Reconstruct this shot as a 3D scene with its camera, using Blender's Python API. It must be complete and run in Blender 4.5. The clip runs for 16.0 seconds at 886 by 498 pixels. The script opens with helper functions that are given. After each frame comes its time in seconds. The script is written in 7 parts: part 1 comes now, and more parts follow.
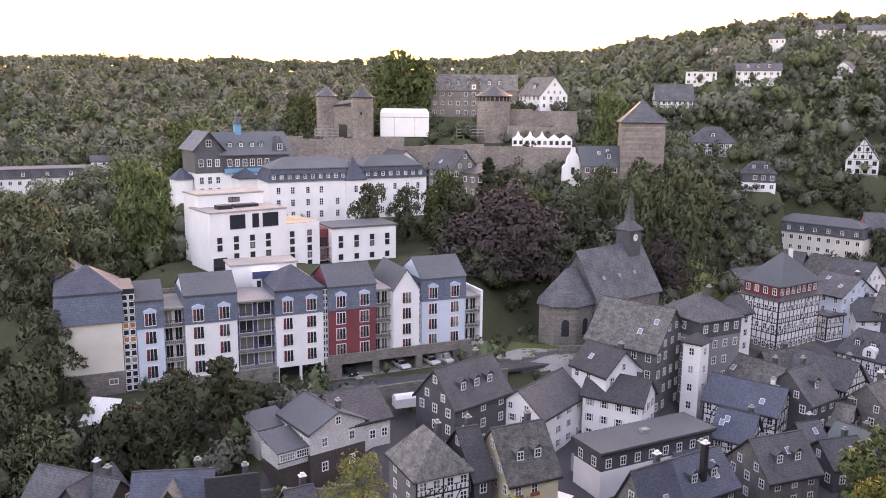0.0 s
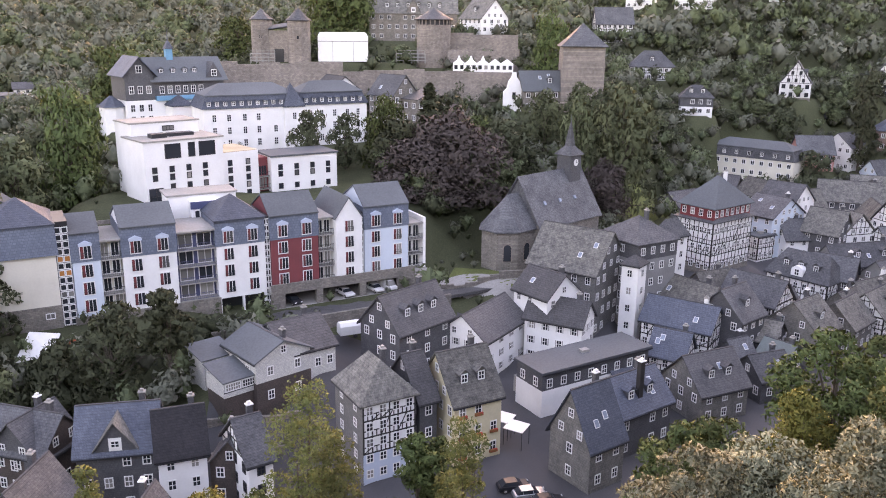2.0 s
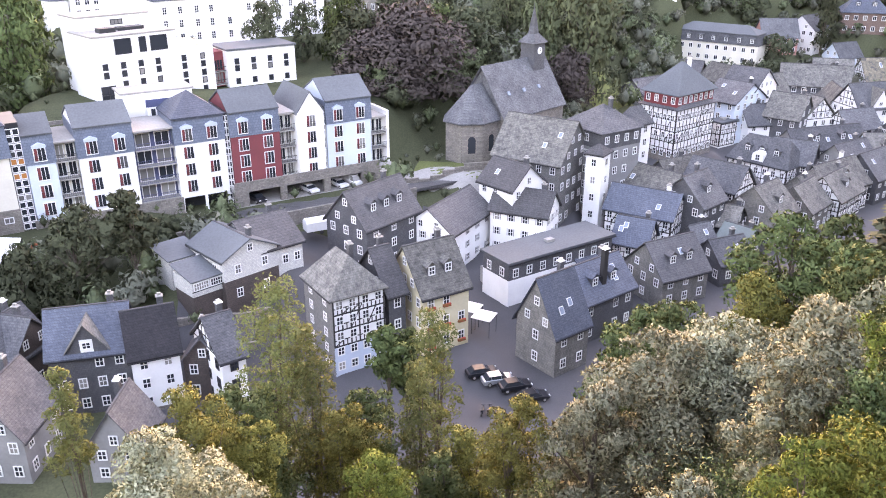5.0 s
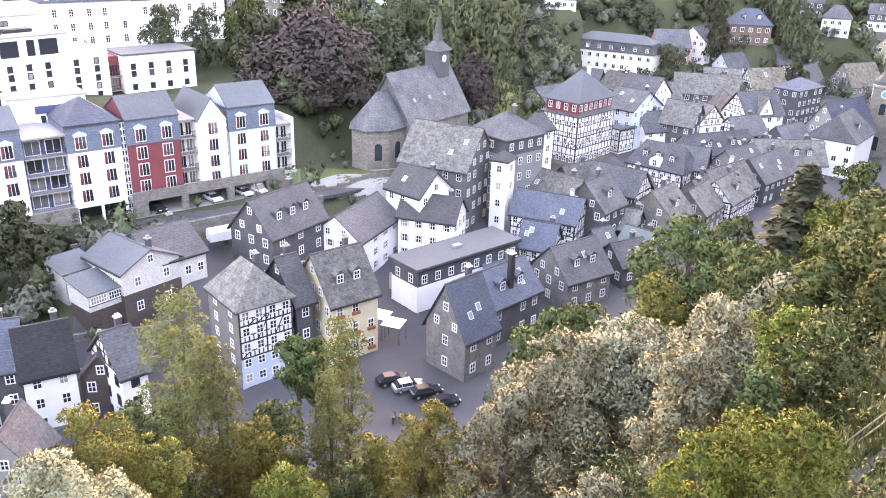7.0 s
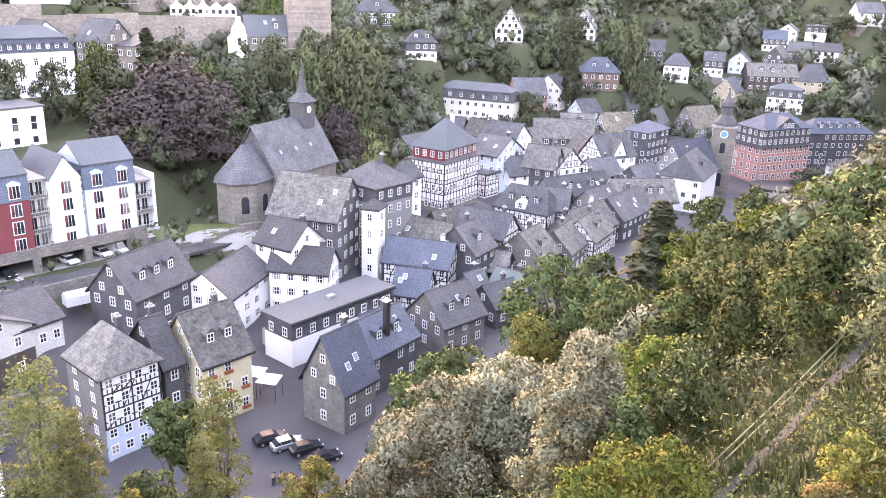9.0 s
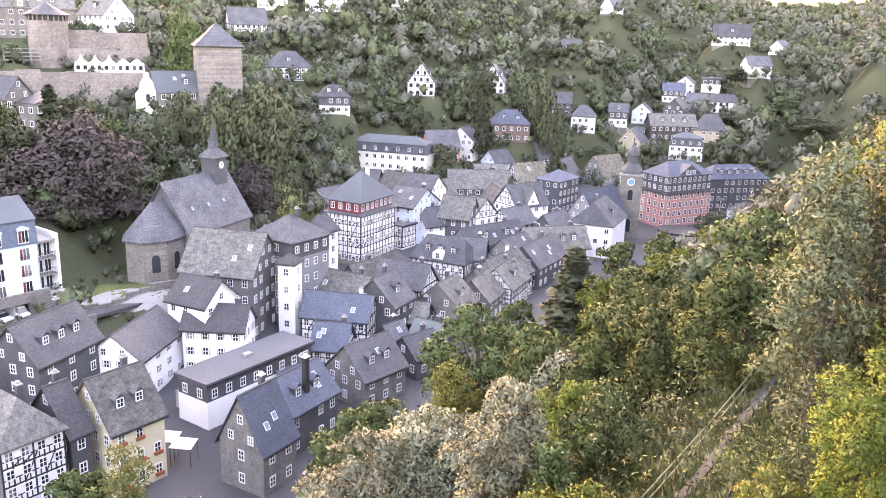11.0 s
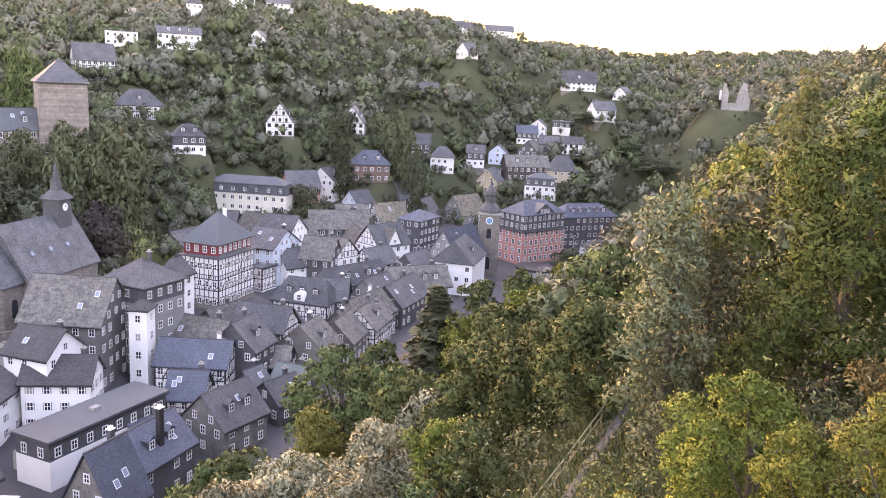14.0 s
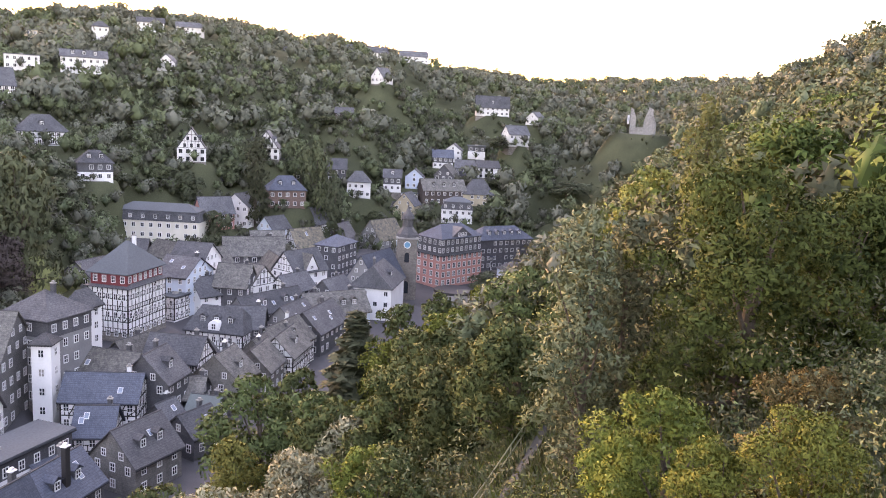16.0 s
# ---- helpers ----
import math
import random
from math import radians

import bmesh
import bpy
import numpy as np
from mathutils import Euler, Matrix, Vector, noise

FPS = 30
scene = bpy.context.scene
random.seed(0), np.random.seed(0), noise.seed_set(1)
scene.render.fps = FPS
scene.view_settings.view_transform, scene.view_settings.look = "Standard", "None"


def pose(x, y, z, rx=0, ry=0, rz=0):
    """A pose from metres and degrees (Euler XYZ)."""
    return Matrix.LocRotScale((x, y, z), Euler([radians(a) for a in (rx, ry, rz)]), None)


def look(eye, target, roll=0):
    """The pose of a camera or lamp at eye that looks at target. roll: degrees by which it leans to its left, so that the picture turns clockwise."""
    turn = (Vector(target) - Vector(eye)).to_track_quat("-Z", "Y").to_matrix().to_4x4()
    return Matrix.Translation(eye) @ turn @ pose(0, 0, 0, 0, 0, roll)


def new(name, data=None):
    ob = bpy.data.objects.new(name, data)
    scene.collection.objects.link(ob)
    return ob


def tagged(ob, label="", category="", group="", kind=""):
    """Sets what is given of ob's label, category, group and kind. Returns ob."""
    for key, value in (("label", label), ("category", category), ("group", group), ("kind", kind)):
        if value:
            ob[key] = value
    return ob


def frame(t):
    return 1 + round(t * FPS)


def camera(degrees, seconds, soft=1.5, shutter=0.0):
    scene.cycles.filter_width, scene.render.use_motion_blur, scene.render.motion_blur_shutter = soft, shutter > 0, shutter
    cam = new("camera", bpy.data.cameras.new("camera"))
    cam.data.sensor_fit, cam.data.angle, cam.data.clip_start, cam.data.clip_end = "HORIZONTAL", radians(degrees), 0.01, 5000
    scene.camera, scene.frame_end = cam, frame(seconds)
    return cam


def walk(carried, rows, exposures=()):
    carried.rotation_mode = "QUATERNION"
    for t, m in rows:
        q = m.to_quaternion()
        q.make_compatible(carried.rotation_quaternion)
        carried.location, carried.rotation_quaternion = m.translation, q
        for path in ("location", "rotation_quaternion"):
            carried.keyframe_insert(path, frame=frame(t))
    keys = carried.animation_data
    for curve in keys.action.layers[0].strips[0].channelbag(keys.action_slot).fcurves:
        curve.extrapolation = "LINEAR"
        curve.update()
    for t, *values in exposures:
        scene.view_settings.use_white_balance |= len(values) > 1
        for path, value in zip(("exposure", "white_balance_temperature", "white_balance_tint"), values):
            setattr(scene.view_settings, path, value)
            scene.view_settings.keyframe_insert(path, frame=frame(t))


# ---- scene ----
# the camera: carried on an arm at the overlook, turning about the one who holds it
cam = camera(56.9, 16.0, 1.0)
EYE, ARM = 60.0, 0.35
TURNS = [
    (0.0, 0.11, -10.34, -0.63),
    (0.5, -0.68, -12.06, -0.84),
    (1.0, -1.94, -12.95, -0.67),
    (1.5, -3.05, -13.77, -0.84),
    (2.0, -4.00, -15.39, -0.65),
    (2.5, -4.41, -16.79, -0.47),
    (3.0, -4.83, -18.44, -0.23),
    (3.5, -5.21, -19.86, 0.00),
    (6.0, -9.19, -23.40, -0.93),
    (6.5, -11.06, -23.15, -1.52),
    (7.0, -13.07, -22.25, -1.51),
    (7.5, -15.37, -21.27, -1.34),
    (8.0, -18.17, -20.27, -1.21),
    (8.5, -20.32, -19.44, -1.51),
    (9.0, -22.38, -18.63, -1.82),
    (11.5, -29.92, -13.93, -1.96),
    (12.0, -31.70, -13.16, -2.28),
    (12.5, -33.38, -12.70, -2.35),
    (13.0, -34.95, -12.37, -2.42),
    (13.5, -36.58, -11.96, -2.71),
    (14.0, -37.98, -11.66, -2.91),
    (14.5, -39.72, -11.33, -2.88),
    (15.0, -41.25, -10.69, -2.80),
    (15.5, -42.59, -10.17, -2.79),
    (16.0, -43.81, -9.67, -2.93),
]


def held(yaw, pitch, roll):
    a, p = radians(yaw), radians(pitch)
    return pose(-ARM * math.sin(a), ARM * (math.cos(a) - 1.0), EYE + ARM * (math.sin(p) + 0.18), 90 + pitch, roll, yaw)


walk(cam, [(t, held(yaw, pitch, roll)) for t, yaw, pitch, roll in TURNS],
     exposures=[(t, 3.72 + e, k, n) for t, e, k, n in ((0.0, -0.2, 7600, 48), (2.0, 0.0, 7450, 45), (3.5, 0.42, 7250, 43), (6.0, 1.0, 7200, 42), (8.0, 1.12, 7300, 43), (9.0, 1.12, 7300, 44), (11.5, 0.98, 7350, 46), (12.5, 0.68, 7350, 47), (14.0, 0.45, 7350, 48), (16.0, 0.18, 7250, 45))])

# ---- daylight: the sun is just going down behind the far hill
SUN_AZ, SUN_EL = 12.6, 5.5
world = bpy.data.worlds.new("evening_sky")
scene.world = world
world.use_nodes = True
wn, wl = world.node_tree.nodes, world.node_tree.links
sky = wn.new("ShaderNodeTexSky")
sky.sky_type, sky.sun_disc = "NISHITA", False
sky.sun_elevation, sky.sun_rotation = radians(SUN_EL), radians(SUN_AZ)
sky.altitude, sky.air_density, sky.dust_density, sky.ozone_density = 500.0, 1.0, 3.0, 0.5
wl.new(sky.outputs[0], wn["Background"].inputs[0])
wn["Background"].inputs[1].default_value = 0.15
lamp = bpy.data.lights.new("sun", "SUN")
lamp.energy, lamp.angle, lamp.color = 0.007, radians(4.0), (1.0, 0.85, 0.7)
sun = new("sun", lamp)
sun.matrix_world = look((math.sin(radians(SUN_AZ)) * 100, math.cos(radians(SUN_AZ)) * 100, math.tan(radians(SUN_EL)) * 100), (0, 0, 0))
# ---- materials


def material(name, c, rough=0.8, c2=None, scale=0.6, fine=6.0, bump=0.15, rows=0.0, metal=0.0, coord="Object", spread=0.0, mix=0.5, brick=None, spec=0.5):
    """Two colours mixed by broad and fine noise, with a fine relief; rows: height of shingle courses; brick: length, height of laid stones; spread: tone from thing to thing."""
    m = bpy.data.materials.new(name)
    m.use_nodes = True
    n, l = m.node_tree.nodes, m.node_tree.links
    b = n["Principled BSDF"]
    b.inputs["Roughness"].default_value, b.inputs["Metallic"].default_value = rough, metal
    b.inputs["Specular IOR Level"].default_value = spec
    tc = n.new("ShaderNodeTexCoord")
    co = tc.outputs[coord]
    c2 = c2 or tuple(v * 0.72 for v in c)

    def noise_tex(s, detail):
        t = n.new("ShaderNodeTexNoise")
        t.inputs["Scale"].default_value, t.inputs["Detail"].default_value = s, detail
        l.new(co, t.inputs["Vector"])
        return t.outputs["Fac"]

    def maths(op, a, v):
        t = n.new("ShaderNodeMath")
        t.operation = op
        l.new(a, t.inputs[0])
        if isinstance(v, float):
            t.inputs[1].default_value = v
        else:
            l.new(v, t.inputs[1])
        return t.outputs[0]

    broad, grain = noise_tex(scale, 5), noise_tex(fine, 4)
    ramp = n.new("ShaderNodeMapRange")
    ramp.inputs["From Min"].default_value, ramp.inputs["From Max"].default_value = 0.35, 0.65
    l.new(maths("ADD", maths("MULTIPLY", broad, mix), maths("MULTIPLY", grain, 1.0 - mix)), ramp.inputs["Value"])
    blend = n.new("ShaderNodeMix")
    blend.data_type = "RGBA"
    blend.inputs[6].default_value, blend.inputs[7].default_value = (*c2, 1), (*c, 1)
    l.new(ramp.outputs[0], blend.inputs[0])
    col, height = blend.outputs[2], grain
    if brick or rows:
        t = n.new("ShaderNodeTexBrick")
        sep, com = n.new("ShaderNodeSeparateXYZ"), n.new("ShaderNodeCombineXYZ")
        l.new(co, sep.inputs[0])
        l.new(maths("ADD", sep.outputs[0], sep.outputs[1]), com.inputs[0])
        l.new(sep.outputs[2], com.inputs[1])
        l.new(com.outputs[0], t.inputs["Vector"])
        bw, bh = brick or (rows * 1.1, rows)
        t.inputs["Scale"].default_value, t.inputs["Brick Width"].default_value, t.inputs["Row Height"].default_value = 1.0, bw, bh
        t.inputs["Mortar Size"].default_value = bh * 0.07
        tones = ((1.15, 1.15, 1.15, 1), (0.72, 0.74, 0.78, 1), (0.55, 0.55, 0.55, 1)) if brick else ((1.18, 1.17, 1.15, 1), (0.84, 0.86, 0.9, 1), (0.6, 0.6, 0.6, 1))
        t.inputs["Color1"].default_value, t.inputs["Color2"].default_value, t.inputs["Mortar"].default_value = tones
        mul = n.new("ShaderNodeMix")
        mul.data_type, mul.blend_type = "RGBA", "MULTIPLY"
        mul.inputs[0].default_value = 0.8
        l.new(col, mul.inputs[6])
        l.new(t.outputs["Color"], mul.inputs[7])
        col = mul.outputs[2]
        height = maths("ADD", grain, maths("MULTIPLY", t.outputs["Fac"], -1.0))
    if spread:
        info = n.new("ShaderNodeObjectInfo")
        hsv = n.new("ShaderNodeHueSaturation")
        val = n.new("ShaderNodeMapRange")
        val.inputs["To Min"].default_value, val.inputs["To Max"].default_value = 1 - spread, 1 + spread
        l.new(info.outputs["Random"], val.inputs["Value"])
        l.new(val.outputs[0], hsv.inputs["Value"])
        l.new(col, hsv.inputs["Color"])
        col = hsv.outputs[0]
    l.new(col, b.inputs["Base Color"])
    if bump:
        bp = n.new("ShaderNodeBump")
        bp.inputs["Strength"].default_value, bp.inputs["Distance"].default_value = bump, 0.05
        l.new(height, bp.inputs["Height"])
        l.new(bp.outputs[0], b.inputs["Normal"])
    return m


def foliage(name, c, c2, spread=0.25, trans=0.1):
    """Leaves: a tone of its own for each leaf, each tree and each part of a crown, and light that passes through."""
    m = bpy.data.materials.new(name)
    m.use_nodes = True
    n, l = m.node_tree.nodes, m.node_tree.links
    b = n["Principled BSDF"]
    b.inputs["Roughness"].default_value, b.inputs["Specular IOR Level"].default_value = 0.8, 0.08
    geo, info, tc = n.new("ShaderNodeNewGeometry"), n.new("ShaderNodeObjectInfo"), n.new("ShaderNodeTexCoord")
    t = n.new("ShaderNodeTexNoise")
    t.inputs["Scale"].default_value = 0.35
    l.new(tc.outputs["Object"], t.inputs["Vector"])
    add = n.new("ShaderNodeMath")
    add.operation = "MULTIPLY_ADD"
    add.inputs[1].default_value = 0.6
    l.new(geo.outputs["Random Per Island"], add.inputs[0])
    l.new(t.outputs["Fac"], add.inputs[2])
    rng = n.new("ShaderNodeMapRange")
    rng.inputs["From Min"].default_value, rng.inputs["From Max"].default_value = 0.35, 1.15
    l.new(add.outputs[0], rng.inputs["Value"])
    mix = n.new("ShaderNodeMix")
    mix.data_type = "RGBA"
    mix.inputs[6].default_value, mix.inputs[7].default_value = (*c, 1), (*c2, 1)
    l.new(rng.outputs[0], mix.inputs[0])
    val, hue, hsv = n.new("ShaderNodeMapRange"), n.new("ShaderNodeMapRange"), n.new("ShaderNodeHueSaturation")
    val.inputs["To Min"].default_value, val.inputs["To Max"].default_value = 1 - spread, 1 + spread
    hue.inputs["To Min"].default_value, hue.inputs["To Max"].default_value = 0.485, 0.515
    l.new(info.outputs["Random"], val.inputs["Value"])
    l.new(info.outputs["Random"], hue.inputs["Value"])
    l.new(val.outputs[0], hsv.inputs["Value"])
    l.new(hue.outputs[0], hsv.inputs["Hue"])
    l.new(mix.outputs[2], hsv.inputs["Color"])
    l.new(hsv.outputs[0], b.inputs["Base Color"])
    tr, ms = n.new("ShaderNodeBsdfTranslucent"), n.new("ShaderNodeMixShader")
    l.new(hsv.outputs[0], tr.inputs["Color"])
    ms.inputs[0].default_value = trans
    l.new(b.outputs[0], ms.inputs[1])
    l.new(tr.outputs[0], ms.inputs[2])
    l.new(ms.outputs[0], n["Material Output"].inputs["Surface"])
    return m


def glass_dark(name):
    """Window glass over dim rooms, some with pale curtains."""
    m = material(name, (0.03, 0.035, 0.045), 0.2, (0.015, 0.017, 0.02), bump=0.02)
    n, l = m.node_tree.nodes, m.node_tree.links
    info, rng, mix = n.new("ShaderNodeObjectInfo"), n.new("ShaderNodeMapRange"), n.new("ShaderNodeMix")
    rng.inputs["From Min"].default_value, rng.inputs["From Max"].default_value = 0.82, 1.0
    l.new(info.outputs["Random"], rng.inputs["Value"])
    mix.data_type = "RGBA"
    mix.inputs[6].default_value, mix.inputs[7].default_value = (0.025, 0.03, 0.038, 1), (0.3, 0.29, 0.27, 1)
    l.new(rng.outputs[0], mix.inputs[0])
    l.new(mix.outputs[2], n["Principled BSDF"].inputs["Base Color"])
    return m


PLASTER = dict(scale=0.25, fine=3.0, bump=0.12, mix=0.7)
MAT = {
    "white": material("white_render", (0.80, 0.80, 0.79), 0.85, (0.70, 0.70, 0.69), **PLASTER),
    "boards": material("pale_boards", (0.56, 0.56, 0.53), 0.8, (0.46, 0.46, 0.435), 0.4, 5.0, 0.3, rows=0.22),
    # the white render darkened, so its colour carries the shade on far walls
    "shaded_white": material("shaded_white_render", (0.7, 0.7, 0.69), 0.85, (0.58, 0.58, 0.575), **PLASTER),
    "cream": material("cream_render", (0.70, 0.67, 0.58), 0.85, (0.60, 0.57, 0.49), **PLASTER),
    "yellow": material("yellow_render", (0.62, 0.56, 0.38), 0.85, (0.50, 0.45, 0.32), **PLASTER),
    "lightblue": material("light_blue_render", (0.58, 0.655, 0.73), 0.85, (0.5, 0.57, 0.65), **PLASTER),
    "paleblue": material("pale_blue_render", (0.5, 0.57, 0.68), 0.85, (0.43, 0.5, 0.6), **PLASTER),
    "pink": material("pink_render", (0.5, 0.25, 0.215), 0.85, (0.41, 0.2, 0.175), **PLASTER),
    "grey": material("grey_render", (0.26, 0.26, 0.26), 0.85, **PLASTER),
    "tan": material("tan_render", (0.48, 0.42, 0.31), 0.85, **PLASTER),
    "red": material("red_render", (0.22, 0.05, 0.055), 0.8, (0.17, 0.042, 0.047), **PLASTER),
    "slate": material("wall_slate", (0.1, 0.102, 0.11), 0.6, (0.06, 0.062, 0.068), 0.5, 5.0, 0.4, rows=0.28),
    "darkgrey": material("dark_grey_slate", (0.17, 0.166, 0.158), 0.75, (0.125, 0.122, 0.118), 0.4, 5.0, 0.4, rows=0.3),
    "brown": material("brown_boards", (0.085, 0.066, 0.058), 0.75, (0.055, 0.044, 0.04), 0.5, 4.0, 0.4, rows=0.3),
    "shale": material("weathered_shingle", (0.22, 0.21, 0.19), 0.75, (0.115, 0.112, 0.105), 0.7, 3.0, 0.5, rows=0.34),
    "stone": material("rubble_stone", (0.27, 0.245, 0.21), 0.9, (0.15, 0.138, 0.125), 0.35, 2.5, 0.8, brick=(0.6, 0.28)),
    "castle": material("castle_stone", (0.33, 0.285, 0.245), 0.9, (0.18, 0.155, 0.135), 0.16, 1.2, 0.9, brick=(0.7, 0.35)),
    "ruin": material("grey_ruin_stone", (0.4, 0.385, 0.36), 0.9, (0.25, 0.24, 0.22), 0.2, 1.5, 0.8, brick=(0.6, 0.3)),
    "brick": material("red_brick", (0.21, 0.14, 0.115), 0.85, (0.15, 0.105, 0.088), 0.4, 3.0, 0.4, brick=(0.3, 0.1)),
    "beam": material("black_timber", (0.03, 0.028, 0.028), 0.7, (0.018, 0.017, 0.017), bump=0.2),
    "trim": material("white_paint", (0.78, 0.78, 0.77), 0.5, (0.68, 0.68, 0.67), bump=0.05),
    "dark": material("dark_metal", (0.035, 0.037, 0.042), 0.5, metal=0.3, bump=0.05),
    "bluegrey": material("blue_grey_cladding", (0.14, 0.17, 0.22), 0.55, (0.11, 0.135, 0.18), 0.4, 4.0, 0.25, rows=0.45),
    "navy": material("navy_panel", (0.06, 0.075, 0.16), 0.5, bump=0.05),
    "concrete": material("concrete", (0.36, 0.35, 0.33), 0.85, (0.25, 0.245, 0.23), 0.2, 3.0, 0.2),
    "asphalt": material("asphalt", (0.075, 0.075, 0.08), 0.85, (0.05, 0.05, 0.053), 0.15, 8.0, 0.2),
    "paving": material("stone_paving", (0.095, 0.094, 0.094), 0.85, (0.055, 0.055, 0.055), 0.25, 4.0, 0.3, brick=(0.4, 0.4)),
    "trodden": material("trodden_soil", (0.055, 0.062, 0.066), 0.95, (0.034, 0.04, 0.04), 0.3, 3.0, 0.5),
    "grass": material("grass", (0.088, 0.098, 0.056), 0.95, (0.05, 0.056, 0.034), 0.1, 3.0, 0.6),
    "lawn": material("mown_lawn", (0.15, 0.175, 0.07), 0.95, (0.09, 0.105, 0.045), 0.2, 3.0, 0.4, spec=0.03),
    "rail": material("painted_steel", (0.17, 0.19, 0.11), 0.7, (0.11, 0.12, 0.075), 0.3, 9.0, 0.1),
    "gravel": material("path_gravel", (0.15, 0.142, 0.13), 0.95, (0.09, 0.085, 0.078), 0.5, 7.0, 0.4),
    "redpaint": material("dark_red_paint", (0.2, 0.035, 0.04), 0.6, bump=0.05),
    "flower": material("red_flowers", (0.5, 0.03, 0.04), 0.8, (0.08, 0.14, 0.03), 3.0, 9.0, 0.5),
    "copper": material("green_copper", (0.2, 0.34, 0.32), 0.6, (0.13, 0.24, 0.23), bump=0.1),
    "wood": material("weathered_wood", (0.2, 0.16, 0.115), 0.85, (0.11, 0.09, 0.07), 1.5, 9.0, 0.4),
    "bark": material("bark", (0.11, 0.09, 0.07), 0.95, (0.06, 0.05, 0.04), 2.0, 9.0, 0.8),
    "canvas": material("white_canvas", (0.8, 0.8, 0.78), 0.7, (0.72, 0.72, 0.7), 0.3, 2.0, 0.05),
    "blue": material("blue_paint", (0.12, 0.33, 0.5), 0.6, bump=0.05),
    "glass": glass_dark("window_glass"),
    "skylight": material("skylight_glass", (0.25, 0.3, 0.36), 0.08, (0.2, 0.24, 0.3), bump=0.0),
    "amber": material("amber_blind", (0.5, 0.2, 0.05), 0.6, (0.4, 0.14, 0.03), bump=0.0),
}
SLATE = dict(scale=0.35, fine=2.6, bump=0.35, rows=0.26, spread=0.22, spec=0.16)
for name in ("grass", "trodden", "concrete", "gravel", "tan"):
    MAT[name].node_tree.nodes["Principled BSDF"].inputs["Specular IOR Level"].default_value = 0.03
ROOF = {
    "slate": material("roof_slate", (0.132, 0.135, 0.141), 0.65, (0.064, 0.066, 0.071), **SLATE),
    "blue": material("blue_slate", (0.1, 0.115, 0.145), 0.6, (0.068, 0.078, 0.098), **SLATE),
    "black": material("black_slate", (0.035, 0.033, 0.036), 0.55, (0.022, 0.021, 0.023), **SLATE),
    "dark": material("dark_slate", (0.11, 0.108, 0.11), 0.6, (0.07, 0.069, 0.071), **SLATE),
    "old": material("mossy_slate", (0.195, 0.188, 0.168), 0.75, (0.078, 0.077, 0.073), **{**SLATE, "scale": 0.8, "fine": 2.2}),
    "patch": material("patched_slate", (0.3, 0.26, 0.18), 0.75, (0.1, 0.1, 0.095), **{**SLATE, "scale": 0.9, "fine": 1.3}),
    "metal": material("grey_sheet_roof", (0.125, 0.138, 0.148), 0.8, (0.09, 0.099, 0.107), 0.12, 3.0, 0.15, spread=0.1, spec=0.15),
    "ridge": material("ridge_slate", (0.1, 0.1, 0.103), 0.95, (0.065, 0.065, 0.067), bump=0.1, spec=0.02),
    "green": material("green_sheet_roof", (0.12, 0.15, 0.145), 0.5, (0.085, 0.105, 0.1), bump=0.1),
}
WALL = {"timber": "white", "whitedark": "white", "whitegrey": "white", "greywhite": "grey", "flatdark": "slate", "pinkgable": "pink"}
# ---- building helpers


class Solid:
    """Collects corners and faces for one mesh."""

    def __init__(self):
        self.v, self.f = [], []

    def poly(self, *pts):
        k = len(self.v)
        self.v += [tuple(p) for p in pts]
        self.f.append(tuple(range(k, k + len(pts))))
        return self

    def box(self, x0, x1, y0, y1, z0, z1, m=None):
        k = len(self.v)
        pts = [(x, y, z) for z in (z0, z1) for x, y in ((x0, y0), (x1, y0), (x1, y1), (x0, y1))]
        self.v += [tuple(m @ Vector(p)) for p in pts] if m else pts
        self.f += [tuple(k + i for i in q) for q in ((3, 2, 1, 0), (4, 5, 6, 7), (0, 1, 5, 4), (1, 2, 6, 5), (2, 3, 7, 6), (3, 0, 4, 7))]
        return self

    def loft(self, low, high):
        """A closed body between two outlines of as many corners."""
        k, n = len(self.v), len(low)
        self.v += [tuple(p) for p in low] + [tuple(p) for p in high]
        self.f += [tuple(k + i for i in reversed(range(n))), tuple(k + n + i for i in range(n))]
        self.f += [(k + i, k + (i + 1) % n, k + n + (i + 1) % n, k + n + i) for i in range(n)]
        return self

    def tube(self, a, b, r0, r1, n=6):
        a, b = Vector(a), Vector(b)
        q = (b - a).to_track_quat("Z", "Y")
        ring = [(math.cos(i * 2 * math.pi / n), math.sin(i * 2 * math.pi / n)) for i in range(n)]
        return self.loft([a + q @ Vector((r0 * c, r0 * s, 0)) for c, s in ring], [b + q @ Vector((r1 * c, r1 * s, 0)) for c, s in ring])

    def lathe(self, prof, n=8):
        """One body turned about z, from (radius, height) pairs."""
        k = len(self.v)
        for r, z in prof:
            self.v += [(r * math.cos(i * 2 * math.pi / n), r * math.sin(i * 2 * math.pi / n), z) for i in range(n)]
        m = len(prof)
        self.f += [(k + j * n + i, k + j * n + (i + 1) % n, k + (j + 1) * n + (i + 1) % n, k + (j + 1) * n + i) for j in range(m - 1) for i in range(n)]
        self.f += [tuple(k + i for i in reversed(range(n))), tuple(k + (m - 1) * n + i for i in range(n))]
        return self

    def mesh(self, name):
        me = bpy.data.meshes.new(name)
        me.from_pydata(self.v, [], self.f)
        me.validate()
        return me


